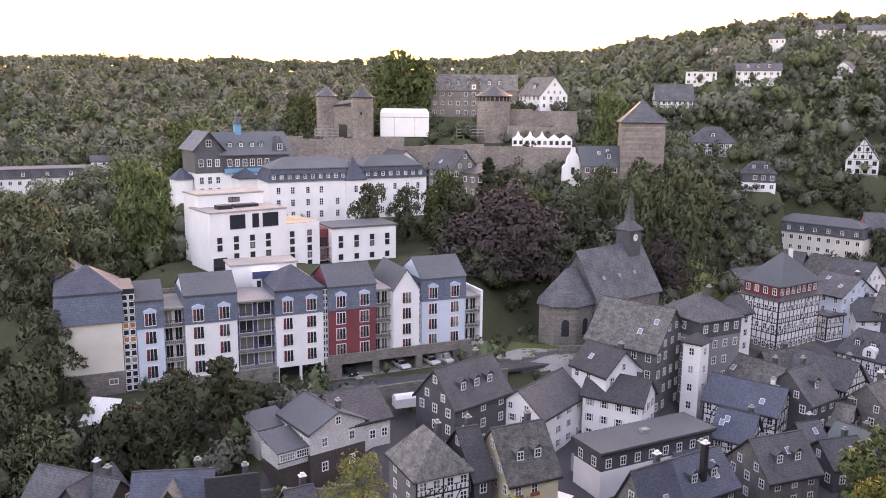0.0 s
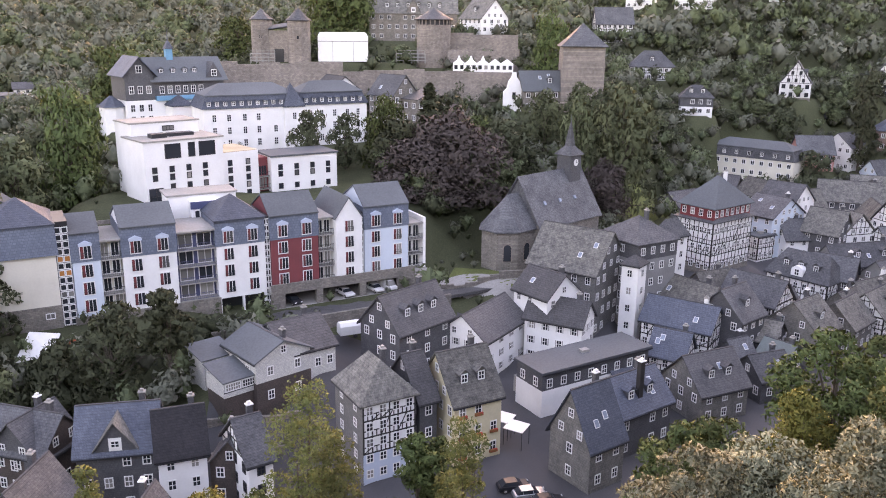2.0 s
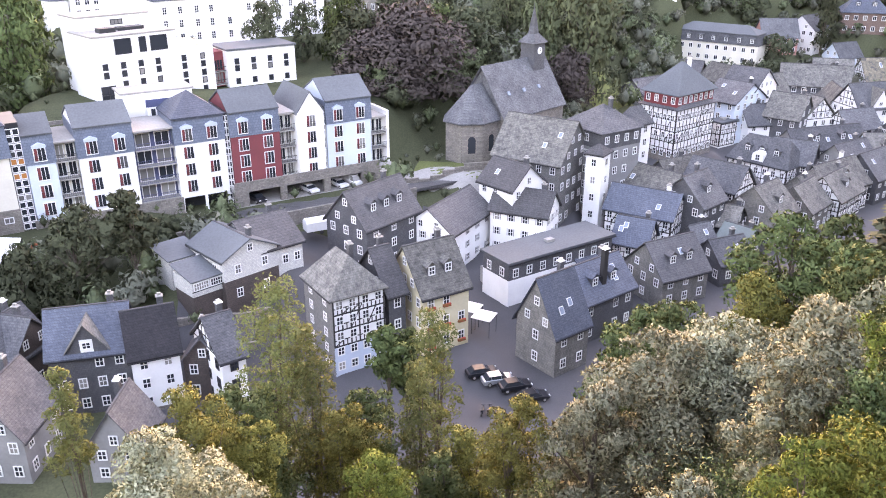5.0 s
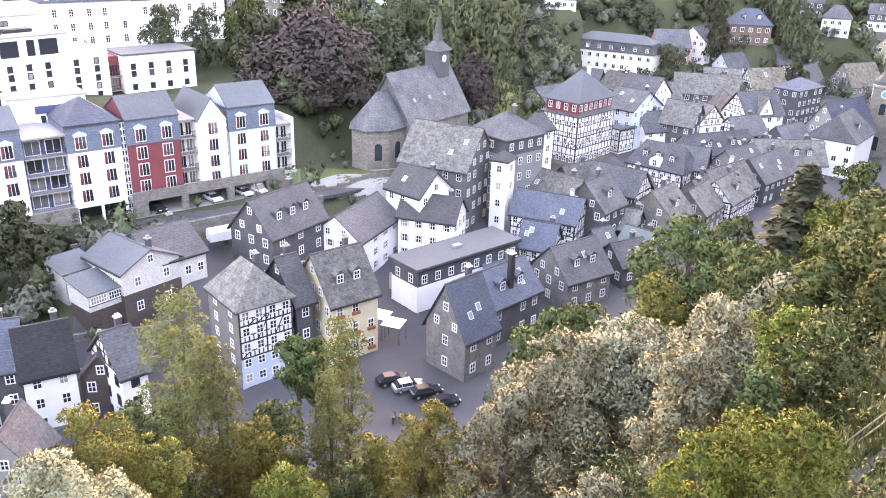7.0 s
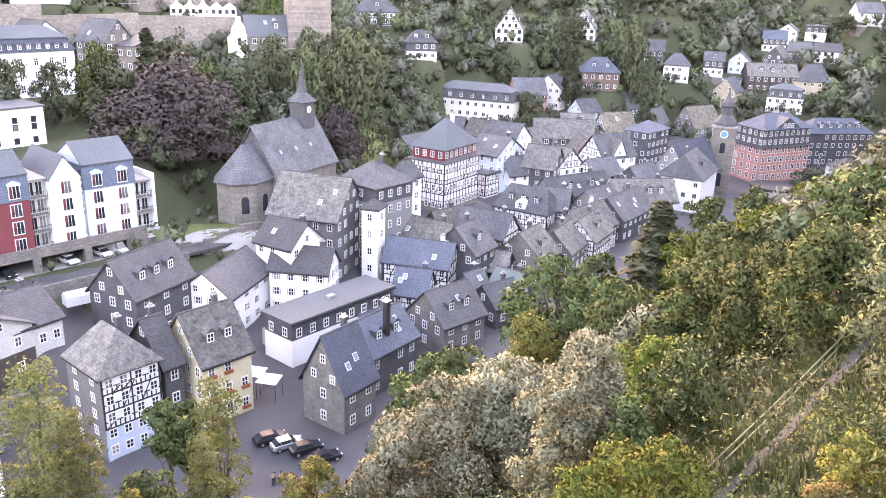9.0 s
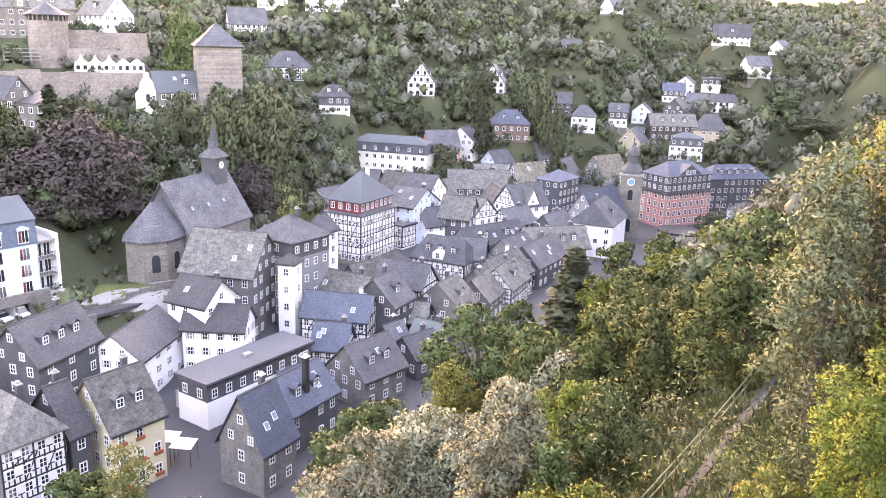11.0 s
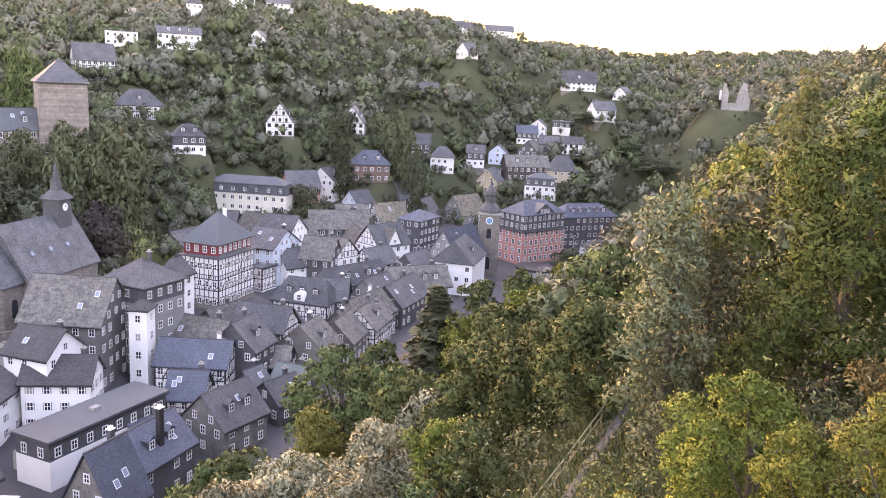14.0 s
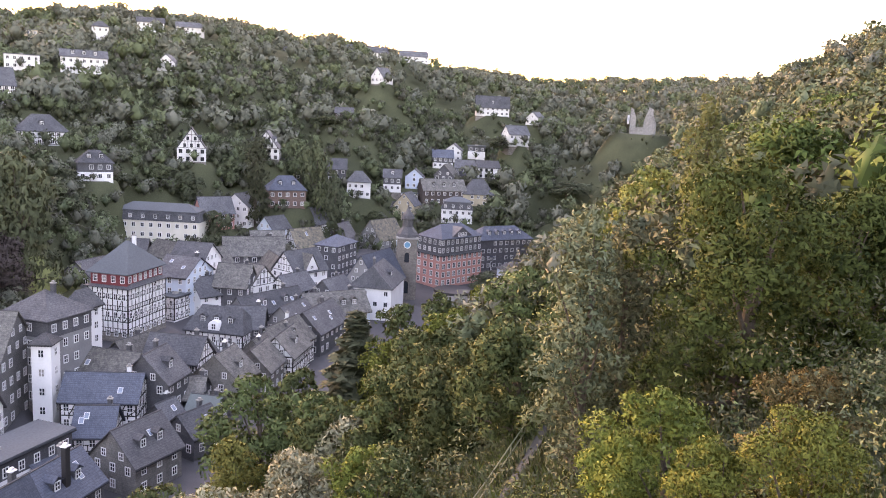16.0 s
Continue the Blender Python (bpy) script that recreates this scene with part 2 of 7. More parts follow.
def part(name, solid, mat, parent=None, label="", m=None):
    me = solid if isinstance(solid, bpy.types.Mesh) else solid.mesh(name)
    if not me.materials:
        me.materials.append(MAT[mat] if isinstance(mat, str) else mat)
    ob = new(name, me)
    if parent:
        ob.parent = parent
    if m:
        ob.matrix_basis = m
    return tagged(ob, label)


def thing(name, label, category, m=None, group="", kind=""):
    ob = new(name)
    if m:
        ob.matrix_basis = m
    return tagged(ob, label, category, group, kind)


SHARED = {}


def lattice(xs, zs, y0, y1):
    """One connected frame: bars fill every other stretch of xs and of zs."""
    s, at = Solid(), {}

    def corner(i, j, k):
        if (i, j, k) not in at:
            at[i, j, k] = len(s.v)
            s.v.append((xs[i], (y0, y1)[k], zs[j]))
        return at[i, j, k]

    nx, nz = len(xs) - 1, len(zs) - 1
    full = {(i, j) for i in range(nx) for j in range(nz) if i % 2 == 0 or j % 2 == 0}
    for i, j in full:
        s.f.append((corner(i, j, 0), corner(i + 1, j, 0), corner(i + 1, j + 1, 0), corner(i, j + 1, 0)))
        for di, dj, a, b in ((-1, 0, (i, j + 1), (i, j)), (1, 0, (i + 1, j), (i + 1, j + 1)), (0, -1, (i, j), (i + 1, j)), (0, 1, (i + 1, j + 1), (i, j + 1))):
            if (i + di, j + dj) not in full:
                s.f.append((corner(*b, 0), corner(*a, 0), corner(*a, 1), corner(*b, 1)))
    return s


def window_meshes(w, h, bars, frame_mat, pane_mat="glass"):
    key = (round(w, 2), round(h, 2), bars, frame_mat, pane_mat)
    if key not in SHARED:
        t = 0.1
        xs, zs = [-w / 2 - t], [-t]
        for i in range(bars[0] + 1):
            c = -w / 2 + w * i / bars[0]
            xs += [c - t * 0.4, c + t * 0.4] if 0 < i < bars[0] else ([c + t * 0.3] if i == 0 else [c - t * 0.3])
        for i in range(bars[1] + 1):
            c = h * i / bars[1]
            zs += [c - t * 0.3, c + t * 0.3] if 0 < i < bars[1] else ([c + t * 0.3] if i == 0 else [c - t * 0.3])
        s = lattice(xs + [w / 2 + t], zs + [h + t], -0.1, 0.05)
        f = s.mesh("window")
        f.materials.append(MAT[frame_mat])
        p = Solid().box(-w / 2, w / 2, -0.035, 0.03, 0, h).mesh("pane")
        p.materials.append(MAT[pane_mat])
        SHARED[key] = (f, p)
    return SHARED[key]


def window(parent, x, y, z, turn, w=0.95, h=1.35, bars=(2, 2), frame_mat="trim", pane_mat="glass"):
    f, p = window_meshes(w, h, bars, frame_mat, pane_mat)
    ob = part("window", f, frame_mat, parent, m=pose(x, y, z, 0, 0, turn))
    part("pane", p, pane_mat, ob)
    return ob


def gable_roof(w, d, h, rise, over=0.45, thick=0.22):
    """Two slabs that meet at a ridge along x."""
    out = []
    for s in (-1, 1):
        e = (d / 2 + over) * s
        ez = h - over * rise / (d / 2)
        lo = [(-w / 2 - over, e, ez), (w / 2 + over, e, ez), (w / 2 + over, 0, h + rise), (-w / 2 - over, 0, h + rise)]
        out.append(Solid().loft(lo, [(a, b, c + thick) for a, b, c in lo]))
    return out


def hip_roof(w, d, h, rise, inset, over=0.45):
    a, b = w / 2 + over, d / 2 + over
    r = max(w / 2 - inset, 0.02)
    s = Solid()
    s.loft([(-a, -b, h - 0.12), (a, -b, h - 0.12), (a, b, h - 0.12), (-a, b, h - 0.12)], [(-a, -b, h + 0.1), (a, -b, h + 0.1), (a, b, h + 0.1), (-a, b, h + 0.1)])
    z, t = h + 0.1, h + rise
    p, q = (-r, 0, t), (r, 0, t)
    c = [(-a, -b, z), (a, -b, z), (a, b, z), (-a, b, z)]
    return s.poly(c[0], c[1], q, p).poly(c[1], c[2], q).poly(c[2], c[3], p, q).poly(c[3], c[0], p)


def half_timber(w, h, floors, seed, t=0.19, step=1.3):
    """Posts, rails and braces of one wall, in the plane y = 0, x from -w/2."""
    s, rnd = Solid(), random.Random(seed)
    fh = h / floors
    for k in range(floors + 1):
        z = min(k * fh, h - t / 2)
        s.box(-w / 2, w / 2, -0.06, 0.02, z - t / 2, z + t / 2)
        if k < floors:
            s.box(-w / 2, w / 2, -0.05, 0.02, z + fh * 0.36, z + fh * 0.36 + t * 0.7)
    n = max(2, round(w / step))
    for i in range(n + 1):
        x = -w / 2 + t / 2 + (w - t) * i / n
        s.box(x - t / 2, x + t / 2, -0.06, 0.02, 0, h)
        if i < n:
            xm = x + (w - t) / n / 2
            for k in range(floors):
                z = k * fh
                s.box(xm - t * 0.35, xm + t * 0.35, -0.05, 0.02, z, z + fh * 0.36)
                if rnd.random() < 0.3:
                    s.tube((x, -0.03, z), (x + (w - t) / n, -0.03, z + fh * rnd.choice((0.36, 1.0))), t * 0.45, t * 0.45, 4)
    return s


def dormer(parent, x, y, z, turn, w=1.5, h=1.35, back=2.6, roof_mat=None, wall_mat="slate", gable=True, frame_mat="trim"):
    """A small gabled window house; its front stands at y, its body runs back into the slope."""
    body = part("dormer", Solid().box(-w / 2, w / 2, 0, back, -0.4, h), wall_mat, parent, m=pose(x, y, z, 0, 0, turn))
    if gable:
        s = Solid()
        for k in (-1, 1):
            lo = [((w / 2 + 0.2) * k, -0.25, h - 0.12), (0, -0.25, h + w * 0.42), (0, back, h + w * 0.42), ((w / 2 + 0.2) * k, back, h - 0.12)]
            s.loft(lo, [(a, b, c + 0.12) for a, b, c in lo])
        s.poly((-w / 2, 0, h), (w / 2, 0, h), (0, 0, h + w * 0.4))
    else:
        lo = [(-w / 2 - 0.15, -0.25, h - 0.05), (w / 2 + 0.15, -0.25, h - 0.05), (w / 2 + 0.15, back, h + 0.35), (-w / 2 - 0.15, back, h + 0.35)]
        s = Solid().loft(lo, [(a, b, c + 0.12) for a, b, c in lo])
    part("dormer_roof", s, roof_mat or ROOF["slate"], body)
    window(body, 0, -0.02, 0.1, 0, w * 0.62, h * 0.82, (2, 2), frame_mat)
    return body


def chimney(parent, x, y, z0, z1, w=0.8, mat="slate", cap="trim"):
    c = part("chimney", Solid().box(-w / 2, w / 2, -w * 0.4, w * 0.4, z0, z1), mat, parent, m=pose(x, y, 0))
    part("chimney_cap", Solid().box(-w * 0.62, w * 0.62, -w * 0.52, w * 0.52, z1, z1 + 0.14).box(-w * 0.3, w * 0.3, -w * 0.25, w * 0.25, z1 + 0.14, z1 + 0.45), cap, c)


SITES = []
COUNT = [0]


def house(x, y, z, w, d, rot, h, rise, wall="white", roof="slate", rooft="gable", floors=None, cols=None, dorm=0, chim=0, sky=0, gw=None,
          ends=None, label="", low=None, flowers=0, gabledormer=0, hipin=None, curved=0, up=0, clad=()):
    COUNT[0] += 1
    rnd = random.Random(COUNT[0])
    SITES.append((x, y, z, math.hypot(w, d) * 0.5))
    root = thing("house", label, "house", pose(x, y, z, 0, 0, rot), "houses of the town")
    near, alone = math.hypot(x, y) < 215, math.hypot(x, y) > 290
    tone = WALL.get(wall, wall)
    # white walls beyond 290 m take the copy with shade in its colour
    wm, rm = MAT["shaded_white" if alone and tone == "white" else tone], ROOF[roof]
    floors = floors or max(1, round(h / 2.75))
    fh = h / floors
    part("wall", Solid().box(-w / 2, w / 2, -d / 2, d / 2, -0.4 if alone else -4.0, h), wm, root)
    if alone:
        part("foundation", Solid().box(-w / 2 - 0.1, w / 2 + 0.1, -d / 2 - 0.1, d / 2 + 0.1, -4.5, -0.4), "stone", root)
    if up:
        part("upper_wall", Solid().box(-w / 2 - 0.04, w / 2 + 0.04, -d / 2 - 0.04, d / 2 + 0.04, fh * (floors - up), h), "slate", root, "slate-hung upper storey")
    if low:
        lh, mat = (fh * 1.9 if low == "paleblue" else fh * 1.08 if low == "dark" else fh * 0.5), {"paleblue": "paleblue", "dark": "brown"}.get(low, "stone")
        part("lower_wall", Solid().box(-w / 2 - 0.03, w / 2 + 0.03, -d / 2 - 0.03, d / 2 + 0.03, -4, lh), mat, root)
    if wall in ("whitedark", "greywhite"):
        part("plinth", Solid().box(-w / 2 - 0.03, w / 2 + 0.03, -d / 2 - 0.03, d / 2 + 0.03, -4, 0.5), "stone", root)
    if wall == "flatdark":
        part("lower_wall", Solid().box(-w / 2 - 0.03, w / 2 + 0.03, -d / 2 - 0.03, d / 2 + 0.03, -4, h * 0.6), "white", root)
    sides = [(0, w, -d / 2), (180, w, -d / 2), (90, d, -w / 2), (270, d, -w / 2)]
    # timber frames
    if wall == "timber":
        z0 = (fh * 1.9 if low == "paleblue" else fh * 0.5 if low else 0.4)
        for i, (turn, length, off) in enumerate(sides):
            if turn in clad:
                part("slate_cladding", Solid().box(-length / 2 - 0.03, length / 2 + 0.03, off - 0.06, off + 0.1, -0.5, h), "darkgrey", root, "slate-hung side wall", pose(0, 0, 0, 0, 0, turn))
                continue
            fl = max(1, round((h - z0) / 2.7))
            part("timber_frame", half_timber(length, h - z0, fl, COUNT[0] + i), "beam", root, m=pose(0, 0, z0, 0, 0, turn) @ pose(0, off, 0))
    # windows in storeys
    frame_mat = "dark" if wall == "whitedark" and rnd.random() < 0.5 else "trim"
    # the walls towards the valley have the windows
    sides = [q for q in sides if (pose(0, 0, 0, 0, 0, rot + q[0]) @ Vector((0, -1, 0))).dot(Vector((-x, -y, 0)).normalized()) > (0.15 if near else 0.35)]
    for turn, length, off in sides:
        n = ends if ends and turn in (90, 270) else cols or max(1, round(length / (1.9 if wall == "timber" else 2.7)))
        n = 2 if turn in clad else n
        for k in range(floors):
            if wall == "flatdark" and k == 0:
                continue
            for i in range(n):
                if n > 2 and not wall in ("pink", "timber") and rnd.random() < 0.12:
                    continue
                xx = -length / 2 + length * (i + 0.5) / n
                p = pose(0, 0, 0, 0, 0, turn) @ Vector((xx, off, k * fh + fh * 0.33))
                ww = min(0.85 if near else 1.05, length / n * 0.55)
                ob = window(root, p.x, p.y, p.z, turn, ww * (1.15 if wall == "pink" else 1), fh * 0.6 if wall == "pink" else min(1.25, fh * 0.48), (2, 2 if near or wall == "pink" else 1), frame_mat)
                if wall == "whitegrey" and near:
                    for sx in (-1, 1):
                        part("shutter", Solid().box(sx * ww * 0.62 - 0.12, sx * ww * 0.62 + 0.12, -0.09, 0, 0, min(1.25, fh * 0.48)), "grey", ob)
                if flowers and turn == 0 and rnd.random() < 0.8:
                    part("flower_box", Solid().box(-ww * 0.7, ww * 0.7, -0.4, -0.08, -0.3, 0.12), "flower", ob, "red geranium flower box")
    # roofs
    if rooft == "gable":
        for s in gable_roof(w, d, h, rise):
            part("roof", s, rm, root)
        for k in (-1, 1):
            x1 = w / 2 * k
            tri = [(x1, -d / 2, h), (x1, d / 2, h), (x1, 0, h + rise)]
            g = Solid().loft(tri, [(a - 0.25 * k, b, c) for a, b, c in tri])
            gm = wm
            part("gable_wall", g, gm, root)
            if wall in ("timber",) or (wall == "whitedark" and rnd.random() < 0.6):
                b = Solid()
                for sy in (-1, 1):
                    b.tube((x1 + 0.02 * k, sy * (d / 2 - 0.1), h), (x1 + 0.02 * k, 0, h + rise - 0.1), 0.11, 0.11, 4)
                for f in (0.0, 0.34, 0.66):
                    hw = (d / 2) * (1 - f) - 0.1
                    b.box(x1 - 0.06, x1 + 0.06, -hw, hw, h + rise * f - 0.08, h + rise * f + 0.08)
                for yy in (-0.5, -0.25, 0, 0.25, 0.5):
                    b.box(x1 - 0.06, x1 + 0.06, yy * d / 2 - 0.07, yy * d / 2 + 0.07, h, h + rise * (1 - abs(yy)) - 0.1)
                part("timber_frame", b, "beam", root)
            turn = 90 if k > 0 else 270
            zz, lev = h + 0.4, 0
            if turn not in [q[0] for q in sides]:
                continue
            while zz + 1.3 < h + rise * 0.85:
                half = (1 - (zz + 1.2 - h) / rise) * d / 2
                n = gw - lev if gw else max(1, int(half * 2 / 2.2))
                for i in range(max(1, n)):
                    yy = 0 if n <= 1 else (-0.75 + 1.5 * i / (n - 1)) * half * 0.8
                    window(root, x1, yy, zz, turn, 0.75, 1.05, (2, 2 if near else 1), frame_mat)
                zz, lev = zz + 2.5, lev + 1
        part("ridge_cap", Solid().box(-w / 2 - 0.4, w / 2 + 0.4, -0.14, 0.14, h + rise + 0.08, h + rise + 0.21), ROOF["ridge"], root)
    elif rooft in ("hip", "pyramid"):
        inset = w / 2 if rooft == "pyramid" else (hipin if hipin is not None else d * 0.42)
        part("roof", hip_roof(w, d, h, rise, inset), rm, root)
    elif rooft == "shed":
        lo = [(-w / 2 - 0.4, -d / 2 - 0.4, h), (w / 2 + 0.4, -d / 2 - 0.4, h), (w / 2 + 0.4, d / 2 + 0.3, h + rise), (-w / 2 - 0.4, d / 2 + 0.3, h + rise)]
        part("roof", Solid().loft(lo, [(a, b, c + 0.2) for a, b, c in lo]), rm, root)
    elif rooft == "flat":
        part("roof", Solid().box(-w / 2 - 0.4, w / 2 + 0.4, -d / 2 - 0.4, d / 2 + 0.4, h, h + 0.3), ROOF["metal"], root)
        part("roof_vent", Solid().box(-0.8, 0.6, -0.5, 0.5, h + 0.3, h + 0.75), "concrete", root)
    elif rooft == "mansard":
        lo, st = h, 2.9
        part("apron_roof", hip_roof(w, d, lo - 0.1, 2.2, w * 0.3, 0.6), rm, root)
        part("mansard_storey", Solid().box(-w / 2 + 0.5, w / 2 - 0.5, -d / 2 + 0.5, d / 2 - 0.5, lo, lo + st), "redpaint", root, "dark red mansard storey")
        for turn, length, off in sides:
            n = max(2, round(length / 2.2))
            for i in range(n):
                p = pose(0, 0, 0, 0, 0, turn) @ Vector((-length / 2 + 0.5 + (length - 1) * (i + 0.5) / n, off + 0.5, lo + 0.95))
                window(root, p.x, p.y, p.z, turn, 0.85, 1.35)
        part("roof", hip_roof(w - 1, d - 1, lo + st, rise - st, w * 0.42, 0.7), ROOF["metal"], root)
    elif rooft == "mansard1":
        st, i = 3.0, 1.1
        s = Solid().loft([(-w / 2 - 0.3, -d / 2 - 0.3, h), (w / 2 + 0.3, -d / 2 - 0.3, h), (w / 2 + 0.3, d / 2 + 0.3, h), (-w / 2 - 0.3, d / 2 + 0.3, h)],
                         [(-w / 2 + i, -d / 2 + i, h + st), (w / 2 - i, -d / 2 + i, h + st), (w / 2 - i, d / 2 - i, h + st), (-w / 2 + i, d / 2 - i, h + st)])
        part("mansard", s, rm, root)
        part("roof", hip_roof(w - 2 * i, d - 2 * i, h + st, rise - st + 0.8, d * 0.4, 0.3), ROOF["metal"], root)
    elif rooft == "slateup":
        st = 5.4
        part("apron_roof", hip_roof(w, d, h - 0.1, 1.6, w * 0.3, 0.5), rm, root)
        part("slate_storey", Solid().box(-w / 2 + 0.4, w / 2 - 0.4, -d / 2 + 0.4, d / 2 - 0.4, h, h + st), "slate", root)
        for turn, length, off in sides:
            n = max(2, round(length / 2.2))
            for k in range(2):
                for i in range(n):
                    p = pose(0, 0, 0, 0, 0, turn) @ Vector((-length / 2 + length * (i + 0.5) / n, off + 0.4, h + 0.9 + k * 2.6))
                    window(root, p.x, p.y, p.z, turn, 0.9, 1.4)
        part("roof", hip_roof(w - 0.8, d - 0.8, h + st, 4.2, d * 0.4, 0.5), ROOF["blue"], root)
        gx = Solid().loft([(-w * 0.28, -d / 2 + 0.35, h + st), (w * 0.28, -d / 2 + 0.35, h + st), (0, -d / 2 + 0.35, h + st + 3.6)],
                          [(-w * 0.28, 0, h + st), (w * 0.28, 0, h + st), (0, 0, h + st + 3.6)])
        part("cross_gable", gx, "slate", root)
        for i in (-1.6, 0, 1.6):
            window(root, i, -d / 2 + 0.35, h + st + 0.5, 0, 0.8, 1.2)
    slope = rise / (d / 2)
    # dormers on both long slopes
    if dorm:
        mans = rooft == "mansard1"
        for turn in [q[0] for q in sides if q[0] in (0, 180)] or [0]:
            for i in range(dorm):
                xx = -w / 2 + w * (i + 0.5) / dorm if mans else -w * 0.36 + w * 0.72 * (i + 0.5) / dorm
                back = d * 0.22
                zz = h + 0.75 if mans else h + (d / 2 - d * 0.33) * slope + 0.1
                p = pose(0, 0, 0, 0, 0, turn) @ Vector((xx, -d / 2 + 0.05 if mans else -d * 0.33, zz))
                dormer(root, p.x, p.y, p.z, turn, 1.35, 1.3, 2.0 if mans else min(back * 1.3, 2.8), rm, "slate", not mans)
    if gabledormer:
        gw2, gh = min(4.6, w * 0.5), 0.5
        top = rise * 0.86
        g = [(-gw2 / 2, gh), (gw2 / 2, gh), (0, top)]
        body = part("gable_dormer", Solid().box(-gw2 / 2, gw2 / 2, -d / 2 - 0.06, 0, h - 0.6, h + gh).loft([(a, -d / 2 - 0.06, h + b) for a, b in g], [(a, 0, h + b) for a, b in g]), wm, root)
        for k in (-1, 1):
            lo = [(0, -d / 2 - 0.4, h + top), (k * (gw2 / 2 + 0.35), -d / 2 - 0.4, h + gh - 0.3), (k * (gw2 / 2 + 0.35), 0.2, h + gh - 0.3), (0, 0.2, h + top)]
            part("dormer_roof", Solid().loft(lo, [(a, b, c + 0.16) for a, b, c in lo]), ROOF["old"], body)
        part("window_surround", Solid().box(-0.75, 0.75, -d / 2 - 0.1, -d / 2, h + 0.2, h + 1.9), "trim", body)
        window(body, 0, -d / 2 - 0.08, h + 0.7, 0, 0.9, 0.8)
    if curved:
        s, n = Solid(), 12
        arc = [(1.3 * math.cos(math.pi * i / n), 1.5 + 1.1 * math.sin(math.pi * i / n)) for i in range(n + 1)]
        lo = [(1.3, -d / 2 - 0.1, h - 0.5)] + [(a, -d / 2 - 0.1, h + b) for a, b in arc] + [(-1.3, -d / 2 - 0.1, h - 0.5)]
        s.loft(lo, [(a, b + 2.2, c) for a, b, c in lo])
        g = part("curved_gable", s, "white", root, "white curved dormer gable")
        window(root, 0, -d / 2 - 0.1, h + 0.7, 0, 0.9, 1.2)
    if near and not chim and rooft == "gable" and rnd.random() < 0.6:
        chim = 1
    for i in range(int(chim) if not isinstance(chim, str) else 1):
        cx = w * (0.3 if i == 0 else -0.28) * (1.0 if rooft == "gable" else 0.2)
        top = h + rise + (0.9 if near else 0.7)
        chimney(root, cx, d * 0.12, h + rise * 0.45, top, 0.75, "white" if chim == "w" else "slate", "trim" if rnd.random() < 0.25 else "concrete")
    # skylights
    if rooft == "gable":
        ang = math.degrees(math.atan(slope))
        for i in range(sky):
            for turn in [q[0] for q in sides if q[0] in (0, 180)]:
                f = rnd.uniform(0.3, 0.7)
                m = pose(0, 0, 0, 0, 0, turn) @ pose(w * rnd.uniform(-0.38, 0.38), -d / 2 * f, h + rise * (1 - f) + 0.24, ang, 0, 0)
                k = part("skylight", Solid().box(-0.4, 0.4, -0.55, 0.55, 0, 0.1), "trim", root, m=m)
                part("pane", Solid().box(-0.32, 0.32, -0.47, 0.47, 0.1, 0.112), "skylight", k)
    if near:
        for s in (-1, 1):
            part("gutter", Solid().box(-w / 2 - 0.4, w / 2 + 0.4, s * (d / 2 + 0.45) - 0.09, s * (d / 2 + 0.45) + 0.09, h - 0.45 * (slope if rooft == "gable" else 0.2) - 0.12, h - 0.45 * (slope if rooft == "gable" else 0.2) + 0.04), "dark", root)
    return root
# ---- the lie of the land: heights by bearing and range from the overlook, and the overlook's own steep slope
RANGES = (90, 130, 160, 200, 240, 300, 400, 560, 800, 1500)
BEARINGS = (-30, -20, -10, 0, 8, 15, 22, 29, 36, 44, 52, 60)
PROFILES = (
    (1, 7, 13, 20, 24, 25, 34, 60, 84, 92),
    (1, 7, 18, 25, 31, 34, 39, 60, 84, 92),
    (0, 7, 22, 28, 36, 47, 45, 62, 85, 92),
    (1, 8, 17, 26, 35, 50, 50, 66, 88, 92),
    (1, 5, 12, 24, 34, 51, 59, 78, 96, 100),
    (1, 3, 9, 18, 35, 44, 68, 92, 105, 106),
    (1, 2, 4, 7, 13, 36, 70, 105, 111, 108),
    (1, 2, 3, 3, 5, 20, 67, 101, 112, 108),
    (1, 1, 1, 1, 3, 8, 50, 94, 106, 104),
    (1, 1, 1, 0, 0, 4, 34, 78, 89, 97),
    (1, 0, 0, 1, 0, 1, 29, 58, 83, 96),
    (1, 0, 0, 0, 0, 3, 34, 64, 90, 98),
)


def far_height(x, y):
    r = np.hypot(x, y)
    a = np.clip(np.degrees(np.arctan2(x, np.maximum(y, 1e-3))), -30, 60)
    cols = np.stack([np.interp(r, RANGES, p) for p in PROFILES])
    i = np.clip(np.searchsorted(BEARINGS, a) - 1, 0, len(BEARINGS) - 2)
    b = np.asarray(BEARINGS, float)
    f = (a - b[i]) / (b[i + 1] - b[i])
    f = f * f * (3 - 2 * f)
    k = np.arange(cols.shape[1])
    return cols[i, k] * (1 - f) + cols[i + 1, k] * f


def near_height(x, y):
    s = -0.5 * x + 0.866 * y
    along = 0.866 * x + 0.5 * y
    s = s + 0.1 * np.clip(along - 150, 0, 200) * (s > 0)
    h = np.where(s > 0, 57.6 - 0.9 * s, 57.6 - 0.48 * s)
    r = np.hypot(x, y)
    h = h - 9.0 * np.clip((r - 1.5) / 20, 0, 1) ** 0.8 * np.clip(1.8 - r / 170, 0, 1)
    h = h - np.clip((along - 330) * 0.12, 0, 40)
    return np.minimum(h, 112)


